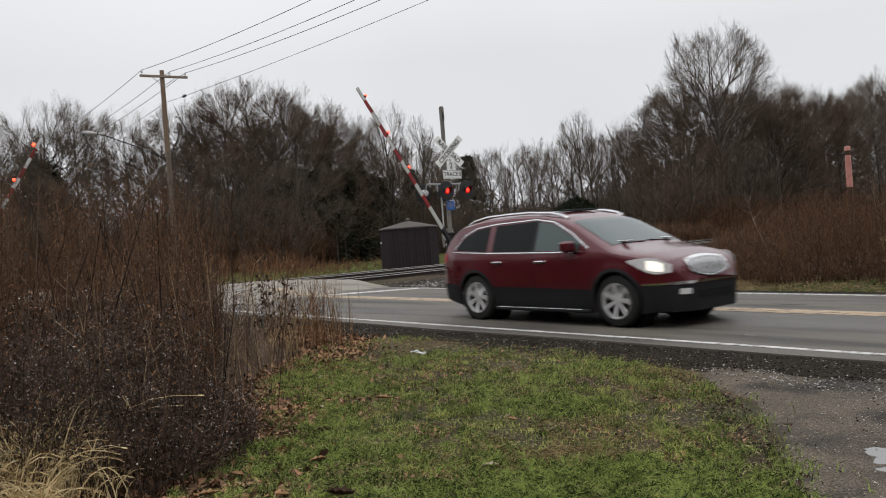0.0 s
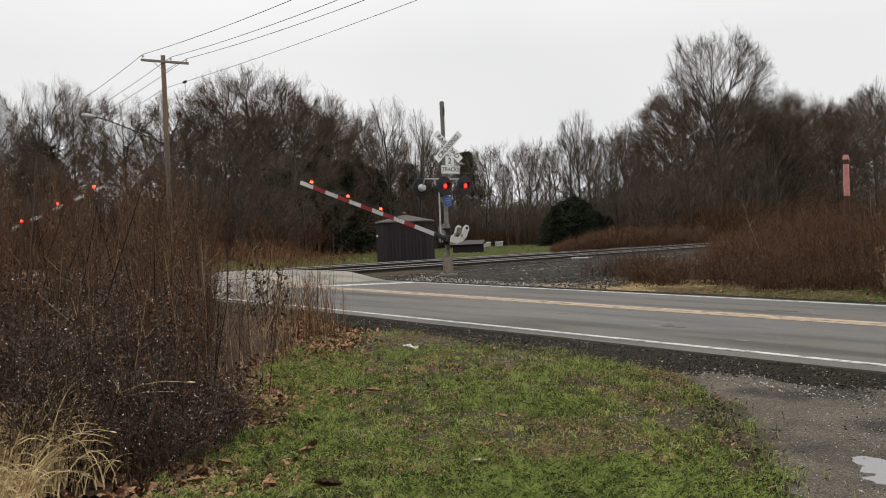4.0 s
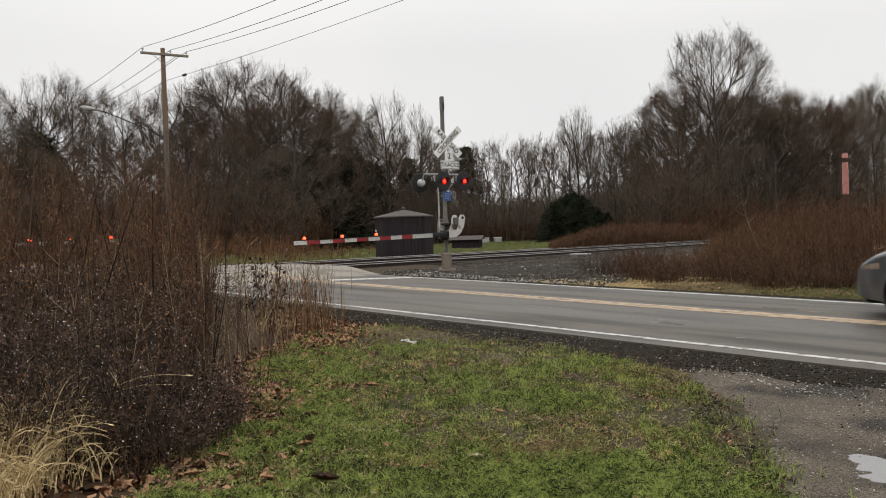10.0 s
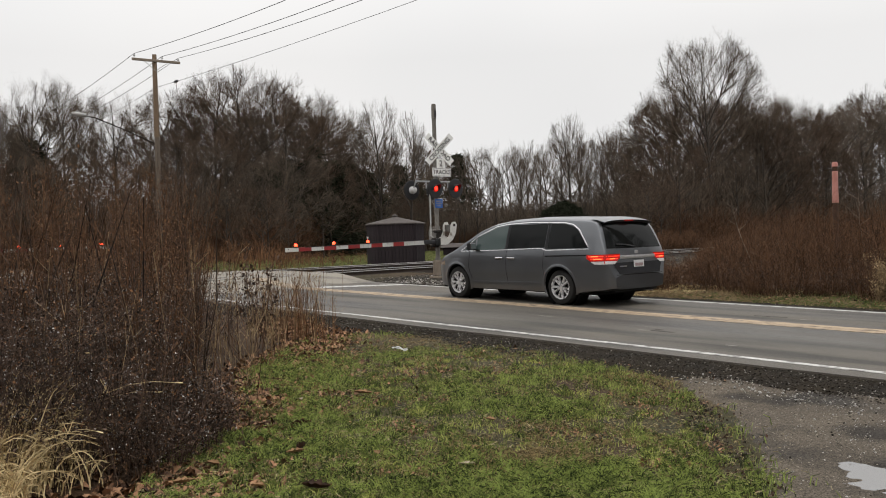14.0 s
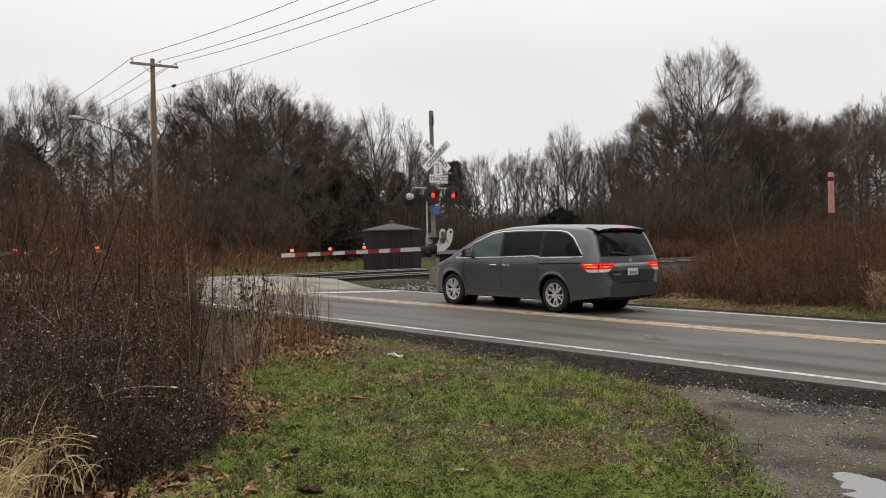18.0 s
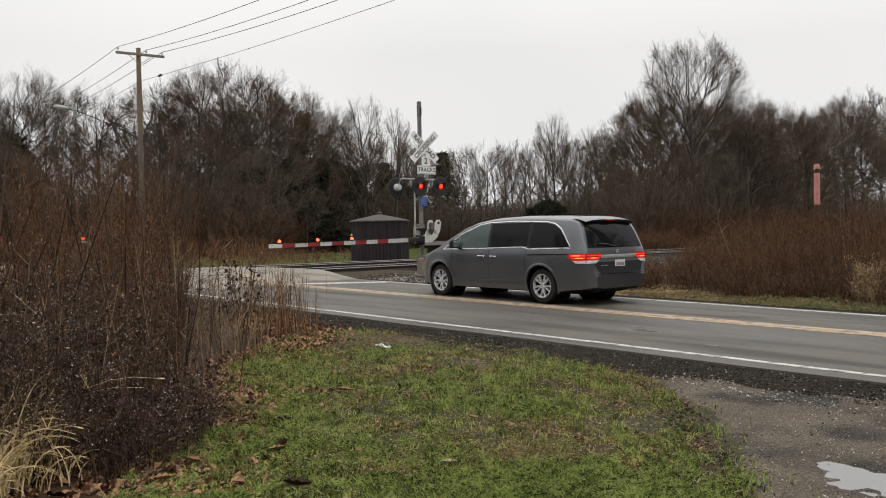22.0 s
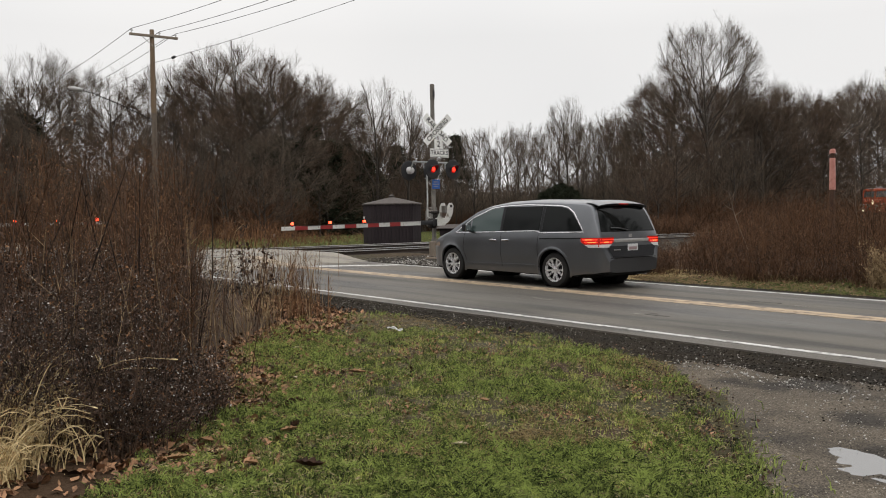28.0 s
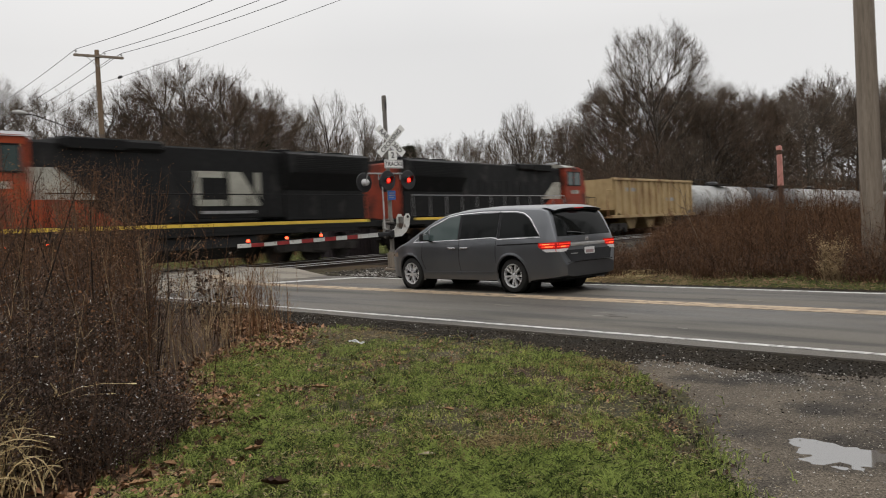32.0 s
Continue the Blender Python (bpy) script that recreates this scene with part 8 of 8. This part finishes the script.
# ---- the train: x points the way it travels, z is up from the rail head ----
def bogie(parent, x, axles, r, wheelbase):
    b = new("bogie")
    b.parent, b.matrix_basis = parent, pose(x, 0, 0)
    tagged(b, "grimy black running gear")
    for s in (-1, 1):
        f = Mesh()
        h = wheelbase / 2 + 0.55
        f.prism([(-h, s * 1.12, 0.62), (-h + 0.25, s * 1.12, 0.36), (-h + 0.8, s * 1.12, 0.45), (0, s * 1.12, 0.30), (h - 0.8, s * 1.12, 0.45), (h - 0.25, s * 1.12, 0.36), (h, s * 1.12, 0.62), (h - 0.3, s * 1.12, 0.86), (-h + 0.3, s * 1.12, 0.86)], (0, s * 0.12, 0))
        part("side_frame", f, M_TRUCK, b, smooth=0)
        for k in range(axles):
            xa = -wheelbase / 2 + wheelbase * k / (axles - 1)
            part("axle_box", Mesh().box((xa, s * 1.27, r), (0.34, 0.14, 0.32), 0.04), M_TRUCK, b)
            part("wheel", Mesh().lathe((xa, s * 0.70, r), (0, s, 0), [(-0.06, r), (-0.02, r + 0.025), (0.0, r), (0.11, r * 0.985), (0.11, r * 0.85), (0.06, r * 0.8), (0.05, 0.15), (0.12, 0.12)], 26), M_TRUCK, b)
        for k in range(axles - 1):
            xa = -wheelbase / 2 + wheelbase * (k + 0.5) / (axles - 1)
            part("spring", Mesh().lathe((xa, s * 1.24, 0.40), (0, 0, 1), [(0, 0.11), (0.1, 0.13), (0.2, 0.11), (0.3, 0.13), (0.4, 0.11)], 10), M_TRUCK, b)
    part("bolster", Mesh().box((0, 0, 0.62), (wheelbase * 0.8, 2.1, 0.24), 0.04), M_TRUCK, b, smooth=0)


def handrail(parent, x0, x1, y, z0, z1, n, mat):
    m = Mesh().path([(x0, y, z1), (x1, y, z1)], 0.022, 6)
    part("handrail", m, mat, parent, "thin handrail")
    for i in range(n):
        x = x0 + (x1 - x0) * i / (n - 1)
        part("stanchion", Mesh().tube((x, y, z0), (x, y, z1), 0.018, 0.018, 6), mat, parent)


def locomotive(nose_paint, label, wide_cab, lit):
    """Length 20.6 m; the nose is at x = 0, the tail at x = -20.6."""
    t = thing("locomotive", label, "locomotive", None, "locomotives")
    part("frame", Mesh().box((-10.3, 0, 1.36), (19.8, 3.0, 0.30), 0.03), M_LOCOBLACK, t, "black underframe", 0)
    for s in (-1, 1):
        part("side_stripe", Mesh().box((-10.3, s * 1.505, 1.475), (18.6, 0.014, 0.115), 0.0), M_STRIPE, t, "yellow safety stripe", 0)
        part("sill_skirt", Mesh().box((-10.3, s * 1.46, 1.23), (17.0, 0.06, 0.26), 0.01), M_LOCOBLACK, t, smooth=0)
    part("walkway", Mesh().box((-10.3, 0, 1.535), (19.6, 3.02, 0.03), 0.0), M_LOCOBLACK, t, smooth=0)
    # nose and cab
    w = 1.36
    nose = Mesh()
    prof = [(-0.55, 1.55), (-0.42, 2.0), (-0.48, 2.75), (-0.75, 2.92), (-1.60, 3.08), (-1.62, 1.55)]
    half = [0.62, 0.66, 0.62, 0.60, 0.80, 0.80] if not wide_cab else [0.95, 0.98, 0.92, 0.88, 1.34, 1.34]
    ring = [(x, h, z) for (x, z), h in zip(prof, half)]
    back = [(-1.62, 1.38, 1.55), (-1.62, 1.38, 3.30)]
    n = len(ring)
    nose.add([(x, h, z) for x, h, z in ring] + [(x, -h, z) for x, h, z in ring],
             [(i, i + 1, n + i + 1, n + i) for i in range(n - 1)] + [tuple(range(n))[::-1], tuple(range(n, 2 * n))])
    part("nose", nose, nose_paint, t, "blunt painted nose", 20)
    if wide_cab:
        for s in (-1, 1):
            part("nose_cheek", Mesh().prism([(-0.50, s * 0.95, 1.55), (-0.50, s * 0.92, 2.70), (-1.62, s * 1.34, 3.04), (-1.62, s * 1.36, 1.55)], (-0.02, s * 0.01, 0)), nose_paint, t, smooth=0)
    cab = Mesh()
    cx = [(-1.55, 1.55), (-1.55, 3.10), (-1.95, 4.06), (-2.3, 4.16), (-4.15, 4.16), (-4.15, 1.55)]
    cab.prism([(x, -w, z) for x, z in cx], (0, 2 * w, 0))
    part("cab", cab, nose_paint, t, "painted driver's cab", 20)
    part("cab_roof", Mesh().prism([(-2.75, -w - 0.05, 4.10), (-2.80, -w * 0.8, 4.27), (-2.82, 0, 4.36), (-2.80, w * 0.8, 4.27), (-2.75, w + 0.05, 4.10)], (-1.5, 0, 0.02)), M_GALV if lit else M_CREAM, t, "pale grey cab roof", 0)
    part("cab_visor", Mesh().prism([(-1.80, -w - 0.03, 4.04), (-1.95, -w * 0.8, 4.20), (-2.0, 0, 4.26), (-1.95, w * 0.8, 4.20), (-1.80, w + 0.03, 4.04)], (-1.0, 0, 0.05)), nose_paint, t, "painted front of the cab roof", 0)
    for s in (-1, 1):
        sl = Vector((-0.37, 0, 0.90)).normalized()
        c = Vector((-1.742, s * 0.66, 3.60))
        e = Matrix.Translation(c) @ Matrix.Rotation(math.atan2(0.37, 0.90), 4, "Y").inverted()
        part("windscreen", Mesh().box((0, 0, 0), (0.02, 1.10, 0.74), 0.02), M_CABGLASS, t, "cab windscreen", at=e)
        for xa, xb in ((-2.25, -3.05), (-3.2, -3.9)):
            fr = part("side_window", Mesh().box(((xa + xb) / 2, s * (w + 0.006), 3.50), (xa - xb, 0.02, 0.72), 0.01), M_GLASSCLEAR, t, "cab side window")
            part("window_frame", Mesh().box(((xa + xb) / 2, s * (w + 0.012), 3.12), (xa - xb + 0.1, 0.03, 0.05)).box(((xa + xb) / 2, s * (w + 0.012), 3.88), (xa - xb + 0.1, 0.03, 0.05)).box((xa, s * (w + 0.012), 3.5), (0.05, 0.03, 0.8)).box((xb, s * (w + 0.012), 3.5), (0.05, 0.03, 0.8)), M_LOCOBLACK, fr, smooth=0)
        part("grab_iron", Mesh().path([(-0.50, s * 0.86, 1.6), (-0.34, s * 0.90, 2.45), (-0.9, s * 1.18, 2.5), (-1.5, s * 1.45, 1.65)], 0.026, 6), M_ALU if lit else M_LOCOBLACK, t, "pale bent handrail")
        part("step_well", Mesh().box((-0.35, s * 1.28, 0.95), (0.55, 0.36, 0.06), 0.01).box((-0.35, s * 1.28, 0.62), (0.55, 0.36, 0.06), 0.01).box((-0.35, s * 1.28, 1.25), (0.55, 0.36, 0.06), 0.01), M_LOCOBLACK, t, smooth=0)
        if lit:
            part("ditch_lamp", Mesh().lathe((-0.02, s * 0.88, 1.72), (1, 0, 0), [(-0.12, 0.12), (0.0, 0.14), (0.03, 0.12)], 14), M_LOCOBLACK, t, "lamp housing")
            part("ditch_lamp_lens", Mesh().lathe((0.02, s * 0.88, 1.72), (1, 0, 0), [(0.0, 0.095), (0.03, 0.08), (0.05, 0.0)], 14), M_LOCOLAMP, t, "lit ditch lamp")
            part("headlamp_lens", Mesh().lathe((-0.44, 0, 2.70 + 0.13 * s), (1, 0, 0), [(0.0, 0.095), (0.05, 0.08), (0.07, 0.0)], 14), M_LOCOLAMP, t, "lit headlamp")
    part("headlamp_case", Mesh().box((-0.55, 0, 2.70), (0.20, 0.30, 0.58), 0.05), M_LOCOBLACK if not lit else nose_paint, t, "headlamp case")
    part("nose_mark", Mesh().box((-0.42, 0.42, 2.25), (0.02, 0.34, 0.30), 0.0).box((-0.43, -0.42, 2.25), (0.02, 0.34, 0.30)), M_CREAM, t, "cream nose mark", 0)
    for s in (-1, 1):
        part("cab_number", Mesh().box((-3.0, s * (w + 0.012), 2.75), (0.95, 0.01, 0.20)), M_CREAM, t, "pale unreadable marking", 0)
    part("pilot", Mesh().prism([(-0.25, -1.4, 1.3), (-0.15, -1.4, 0.35), (0.05, -1.35, 0.18), (0.05, 1.35, 0.18), (-0.15, 1.4, 0.35), (-0.25, 1.4, 1.3)], (-0.18, 0, 0)), M_LOCOBLACK, t, "black snowplough pilot", 0)
    part("coupler", Mesh().box((0.10, 0, 0.85), (0.75, 0.24, 0.28), 0.05), M_TRUCK, t)
    part("coupler", Mesh().box((-20.6, 0, 0.85), (0.75, 0.24, 0.28), 0.05), M_TRUCK, t)
    for s in (-1, 1):
        part("front_rail", Mesh().path([(-0.1, s * 1.3, 1.55), (-0.1, s * 1.3, 2.45), (-0.1, s * 0.4, 2.45), (-0.1, s * 0.4, 1.55)], 0.02, 6), M_ALU if lit else M_LOCOBLACK, t, "pale front handrail")
    # long hood
    hw = 1.02
    part("lower_hood", Mesh().prism([(-4.15, -1.36, 1.55), (-4.15, -1.36, 2.35), (-5.6, -1.36, 2.35), (-7.4, -1.36, 1.55)], (0, 2.72, 0)), nose_paint, t, "painted lower side behind the cab", 0)
    for s in (-1, 1):
        part("wedge", Mesh().prism([(-4.30, s * 1.04, 3.30), (-4.30, s * 1.04, 2.36), (-6.6, s * 1.04, 2.36), (-5.1, s * 1.04, 3.30)], (0, s * 0.02, 0)), M_CREAM, t, "cream diagonal wedge", 0)
    part("hood", Mesh().box((-8.9, 0, 2.82), (9.6, 2 * hw, 2.56), 0.08), M_LOCOBLACK, t, "black engine hood")
    part("dynamic_brake_housing", Mesh().box((-7.3, 0, 4.06), (4.0, 2.35, 0.36), 0.12), M_LOCOBLACK, t, "raised brake housing")
    part("hood_door_side", Mesh().box((-12.0, 0, 2.9), (6.2, 2 * hw + 0.03, 2.46), 0.06), M_LOCOBLACK, t)
    part("radiator", Mesh().prism([(-15.0, -1.10, 1.6), (-15.0, -1.10, 2.7), (-15.0, -1.46, 3.35), (-15.0, -1.46, 4.02), (-15.0, -1.2, 4.14), (-15.0, 1.2, 4.14), (-15.0, 1.46, 4.02), (-15.0, 1.46, 3.35), (-15.0, 1.10, 2.7), (-15.0, 1.10, 1.6)], (-4.9, 0, 0)), M_LOCOBLACK, t, "flared radiator section", 0)
    part("hood_end", Mesh().box((-20.02, 0, 2.76), (0.25, 2.1, 2.5), 0.08), nose_paint, t, "painted hood end", 0)
    for k in range(10):
        for s in (-1, 1):
            part("hood_door", Mesh().box((-8.0 - 0.72 * k, s * (hw + 0.022), 2.55), (0.64, 0.02, 1.5), 0.008), M_LOCOBLACK, t, smooth=0)
    for s in (-1, 1):
        g = part("grille", Mesh().box((-17.4, s * 1.475, 3.68), (4.0, 0.02, 0.56), 0.0), M_UNDER, t, "dark radiator grille", 0)
        for k in range(8):
            part("slat", Mesh().box((-17.4, s * 1.49, 3.44 + 0.07 * k), (3.9, 0.02, 0.02)), M_LOCOBLACK, g, smooth=0)
        g2 = part("air_intake", Mesh().box((-6.6, s * 1.19, 4.04), (2.2, 0.02, 0.30)), M_UNDER, t, "dark air intake", 0)
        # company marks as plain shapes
        yy = s * (hw + 0.047)
        if lit:
            lg = part("side_mark", Mesh().box((-11.25, yy, 3.22), (1.35, 0.012, 0.22)).box((-11.25, yy, 2.25), (1.35, 0.012, 0.22)).box((-10.68, yy, 2.73), (0.24, 0.012, 0.78)), M_CREAM, t, "cream open block mark", 0)
            part("side_block", Mesh().prism([(-12.15, yy, 2.14), (-12.15, yy, 3.33), (-12.75, yy, 3.33), (-13.72, yy, 2.14)], (0, s * 0.012, 0)).prism([(-13.45, yy, 2.72), (-13.72, yy, 2.37), (-13.72, yy, 3.33), (-13.45, yy, 3.33)], (0, s * 0.012, 0)), M_CREAM, lg, "cream slanted block mark", 0)
            part("side_text_bar", Mesh().box((-12.1, s * (hw + 0.045), 1.92), (2.6, 0.01, 0.10)), M_GALV, t, "pale unreadable lettering", 0)
        handrail(t, -4.6, -19.6, s * 1.44, 1.55, 2.52, 12, M_LOCOBLACK if lit else M_GALV)
    for x in (-15.8, -17.4, -19.0, -7.2):
        part("fan", Mesh().lathe((x, 0, 4.10), (0, 0, 1), [(0, 0.62), (0.18, 0.62), (0.2, 0.52), (0.14, 0.1)], 20), M_LOCOBLACK, t, "round roof fan")
    part("exhaust_stack", Mesh().box((-11.4, 0, 4.02), (1.1, 0.5, 0.3), 0.04), M_LOCOBLACK, t)
    part("horn", Mesh().tube((-3.2, 0.3, 4.5), (-2.7, 0.3, 4.5), 0.03, 0.08, 8).tube((-3.2, -0.1, 4.5), (-2.8, -0.1, 4.5), 0.03, 0.08, 8).box((-3.3, 0.1, 4.42), (0.2, 0.6, 0.12)), M_GALV, t)
    part("fuel_tank", Mesh().prism([(-7.6, -1.35, 1.15), (-7.6, -1.45, 0.7), (-7.6, -1.1, 0.32), (-7.6, 1.1, 0.32), (-7.6, 1.45, 0.7), (-7.6, 1.35, 1.15)], (-5.6, 0, 0)), M_LOCOBLACK, t, "black fuel tank", 0)
    bogie(t, -3.9, 3, 0.53, 3.9)
    bogie(t, -16.6, 3, 0.53, 3.9)
    t.scale = (0.945, 1.0, 1.04)
    return t


def hopper_car():
    t = thing("hopper_car", "weathered tan open hopper freight car with ribbed sides", "freight car", None, "freight cars")
    part("body", Mesh().prism([(-0.9, -1.48, 3.75), (-0.9, -1.48, 1.75), (-2.6, -1.48, 1.2), (-12.8, -1.48, 1.2), (-14.5, -1.48, 1.75), (-14.5, -1.48, 3.75)], (0, 2.96, 0)), M_HOPPER, t, "tan painted body", 0)
    for s in (-1, 1):
        part("top_sill", Mesh().box((-7.7, s * 1.53, 3.72), (13.8, 0.14, 0.16), 0.02), M_HOPPER, t, smooth=0)
        part("side_sill", Mesh().box((-7.7, s * 1.53, 1.28), (14.6, 0.12, 0.20), 0.02), M_HOPPER, t, smooth=0)
        for k in range(13):
            part("rib", Mesh().box((-1.1 - 1.1 * k, s * 1.55, 2.5), (0.12, 0.15, 2.4), 0.02), M_HOPPER, t, smooth=0)
        for x, z, ln in ((-3.6, 3.05, 1.5), (-10.5, 2.4, 1.7)):
            part("side_mark", Mesh().box((x, s * 1.487, z), (ln, 0.01, 0.25)), M_GALV, t, "pale unreadable stencilling", 0)
        part("end_platform", Mesh().box((-0.45, s * 0.9, 1.25), (0.9, 1.1, 0.10), 0.01), M_HOPPER, t, smooth=0)
        part("end_post", Mesh().tube((-0.3, s * 1.35, 1.25), (-0.3, s * 1.35, 3.0), 0.04, 0.04, 6).tube((-0.3, s * 1.35, 3.0), (-0.9, s * 1.35, 3.0), 0.03, 0.03, 6), M_HOPPER, t)
    for k in range(3):
        part("chute", Mesh().prism([(-3.8 - 3.2 * k, -0.9, 1.2), (-4.4 - 3.2 * k, -0.9, 0.45), (-5.2 - 3.2 * k, -0.9, 0.45), (-5.8 - 3.2 * k, -0.9, 1.2)], (0, 1.8, 0)), M_HOPPER, t, "discharge chute", 0)
    part("roof_load", Mesh().box((-7.7, 0, 3.68), (13.2, 2.8, 0.06)), M_UNDER, t, "dark load", 0)
    part("coupler", Mesh().box((0.1, 0, 0.85), (0.9, 0.22, 0.26), 0.04).box((-15.3, 0, 0.85), (0.9, 0.22, 0.26), 0.04), M_TRUCK, t)
    bogie(t, -2.0, 2, 0.42, 1.75)
    bogie(t, -13.3, 2, 0.42, 1.75)
    return t


def tank_car(mat, label):
    t = thing("tank_car", label, "tank car", None, "freight cars")
    prof = [(0.0, 0.02), (0.06, 0.5), (0.22, 0.95), (0.45, 1.25), (0.75, 1.38), (13.75, 1.38), (14.05, 1.25), (14.28, 0.95), (14.44, 0.5), (14.5, 0.02)]
    part("tank", Mesh().lathe((-0.5, 0, 2.38), (-1, 0, 0), prof, 32), mat, t, "long cylindrical tank")
    for k in range(6):
        part("weld_band", Mesh().lathe((-2.3 - 2.15 * k, 0, 2.38), (-1, 0, 0), [(0, 1.38), (0.0, 1.392), (0.09, 1.392), (0.09, 1.38)], 32), mat, t)
    part("underframe", Mesh().box((-7.75, 0, 1.0), (15.2, 0.9, 0.30), 0.03).box((-1.2, 0, 1.12), (2.0, 2.7, 0.12)).box((-14.3, 0, 1.12), (2.0, 2.7, 0.12)), M_TRUCK, t, smooth=0)
    for x in (-2.4, -13.1):
        part("saddle", Mesh().prism([(x, -1.2, 1.15), (x, -1.05, 1.75), (x, -0.6, 1.2), (x, 0.6, 1.2), (x, 1.05, 1.75), (x, 1.2, 1.15)], (-0.5, 0, 0)), M_TRUCK, t, smooth=0)
    part("dome", Mesh().lathe((-7.75, 0, 3.70), (0, 0, 1), [(0, 0.55), (0.32, 0.52), (0.42, 0.40), (0.44, 0.0)], 18), M_TANKBLACK, t, "dark valve dome")
    part("catwalk", Mesh().box((-7.75, 0, 3.80), (2.6, 2.2, 0.05)), M_TRUCK, t, smooth=0)
    for s in (-1, 1):
        part("rail", Mesh().path([(-6.5, s * 1.08, 3.82), (-6.5, s * 1.08, 4.4), (-9.0, s * 1.08, 4.4), (-9.0, s * 1.08, 3.82)], 0.025, 6), M_TRUCK, t)
        part("ladder", Mesh().tube((-7.5, s * 1.44, 1.3), (-7.5, s * 1.35, 3.8), 0.025, 0.025, 6).tube((-8.0, s * 1.44, 1.3), (-8.0, s * 1.35, 3.8), 0.025, 0.025, 6), M_TRUCK, t)
        part("side_mark", Mesh().box((-4.0, s * 1.385, 2.4), (1.3, 0.02, 0.18)), M_GALV, t, "pale unreadable stencilling", 0)
    bogie(t, -1.9, 2, 0.42, 1.75)
    bogie(t, -13.6, 2, 0.42, 1.75)
    t.scale = (1.0, 0.95, 0.96)
    return t


LOCO_A = locomotive(M_LOCORED, "orange-red and black diesel locomotive with lit headlamps leading the train", True, True)
LOCO_B = locomotive(surf("faded_red_paint", (0.16, 0.026, 0.014), (0.27, 0.048, 0.024), 0.9, 0.6, wear=((0.06, 0.022, 0.016), 0.4, 1.0)), "weathered black and red diesel locomotive coupled backwards behind the first", False, False)
TRAIN = [(LOCO_A, 0.0, False), (LOCO_B, 20.7, True), (hopper_car(), 41.4, False)]
tank_w = tank_car(M_TANKWHITE, "grimy white railway tank car")
tank_b = tank_car(M_TANKBLACK, "dull black railway tank car")
pos = 57.0
for k, kind in enumerate("wbwwbwbw"):
    src = tank_w if kind == "w" else tank_b
    TRAIN.append((src if k < 2 else copy_thing(src, Matrix()), pos, False))
    pos += 16.2


def wheels_turn(car, times, place, r, sign):
    """Rolls a car's wheels by the way it has gone."""
    for w in [o for o in car.children if o.name.startswith("wheel") and not o.name.startswith("wheel_")]:
        c = w.matrix_basis.translation.copy()
        walk(w, [(t, pose(c.x, c.y, c.z, 0, math.degrees(sign * (place(t) - place(0)) / r), 0)) for t in times])


def motions():
    # barrier arms come down
    down = [(0, 54.4), (0.5, 49.3), (1.0, 45.1), (1.5, 40.9), (2.0, 36.1), (2.5, 31.1), (3.0, 26.0), (3.5, 21.4), (4.5, 13.3), (5.5, 6.2), (6.0, 2.8), (6.5, 0.2), (7.0, -0.7), (7.5, -0.9), (8.0, -0.9), (20, -0.9), (32, -0.9)]
    walk(ARM_A, [(t, pose(0.30, -0.22, 1.16, -a, 0, 4.7)) for t, a in down])
    down = [(0, 59), (0.5, 54.5), (1.0, 50.3), (1.5, 45.9), (2.0, 41.6), (2.5, 37.4), (3.0, 33.2), (3.5, 29.4), (4.5, 21.6), (5.5, 14.6), (6.0, 11.6), (6.5, 8.0), (7.0, 4.6), (7.5, 2.2), (8.0, 1.0), (8.5, 0.6), (20, 0.5), (32, 0.5)]
    walk(ARM_B, [(t, pose(0.30, -0.22, 1.24, -a, 0, 0)) for t, a in down])

    # the minivan drives up and stops: x of its front axle
    vt = [0, 4, 8, 9, 9.5, 10, 10.25, 10.5, 11, 11.5, 12, 12.5, 13, 13.5, 14, 14.5, 16, 20, 32]
    vx = [40, 22, 4.0, -0.6, -2.95, -5.25, -6.33, -7.3, -9.15, -10.68, -12.09, -13.2, -14.00, -14.45, -14.68, -14.72, -14.73, -14.73, -14.73]

    def van_x(t):
        return float(np.interp(t, vt, vx))
    lean = math.degrees(math.atan(0.014))
    walk(VAN, [(t, pose(x + 1.60, 13.79, float(ground_z(x + 1.6)) + 0.031, 0, -lean if x > -28 else 0, 180)) for t, x in zip(vt, vx)])
    steps = [0.0] + [9.0 + 0.1 * i for i in range(56)] + [32.0]
    wheels_turn(VAN, steps, lambda t: van_x(max(t, 9.0)), 0.348, -1)

    # the crossover leaves the view
    st = [0, 0.25, 0.5, 0.75, 1.0, 1.25, 1.5, 2, 3, 5, 7, 32]

    def suv_x(t):
        return -11.26 + 7.32 * min(t, 7)
    walk(SUV, [(t, pose(suv_x(t) + 1.44, 10.88, float(ground_z(suv_x(t) + 1.44)) + 0.031, 0, lean, 0)) for t in st])
    wheels_turn(SUV, [i / 15 for i in range(22)] + [32.0], lambda t: suv_x(min(t, 1.4)), 0.385, 1)

    # the train runs through at an even speed: distance of its nose along the track
    head = math.degrees(math.atan2(-TRACK_DIR.y, -TRACK_DIR.x))

    def train_pose(t, back, turned):
        s = -4.9 - 25.3 * (t - 31.5) + back + (19.5 if turned else 0)
        return pose(-30.55 + TRACK_DIR.x * s, 22 + TRACK_DIR.y * s, 0.537 - FALL * (7.5 + s), 0, math.degrees(FALL) * (1 if turned else -1), head + (180 if turned else 0))
    for car, back, turned in TRAIN:
        walk(car, [(t, train_pose(t, back, turned)) for t in (0, 4, 8, 12, 16, 20, 24, 28, 30, 32)])


motions()
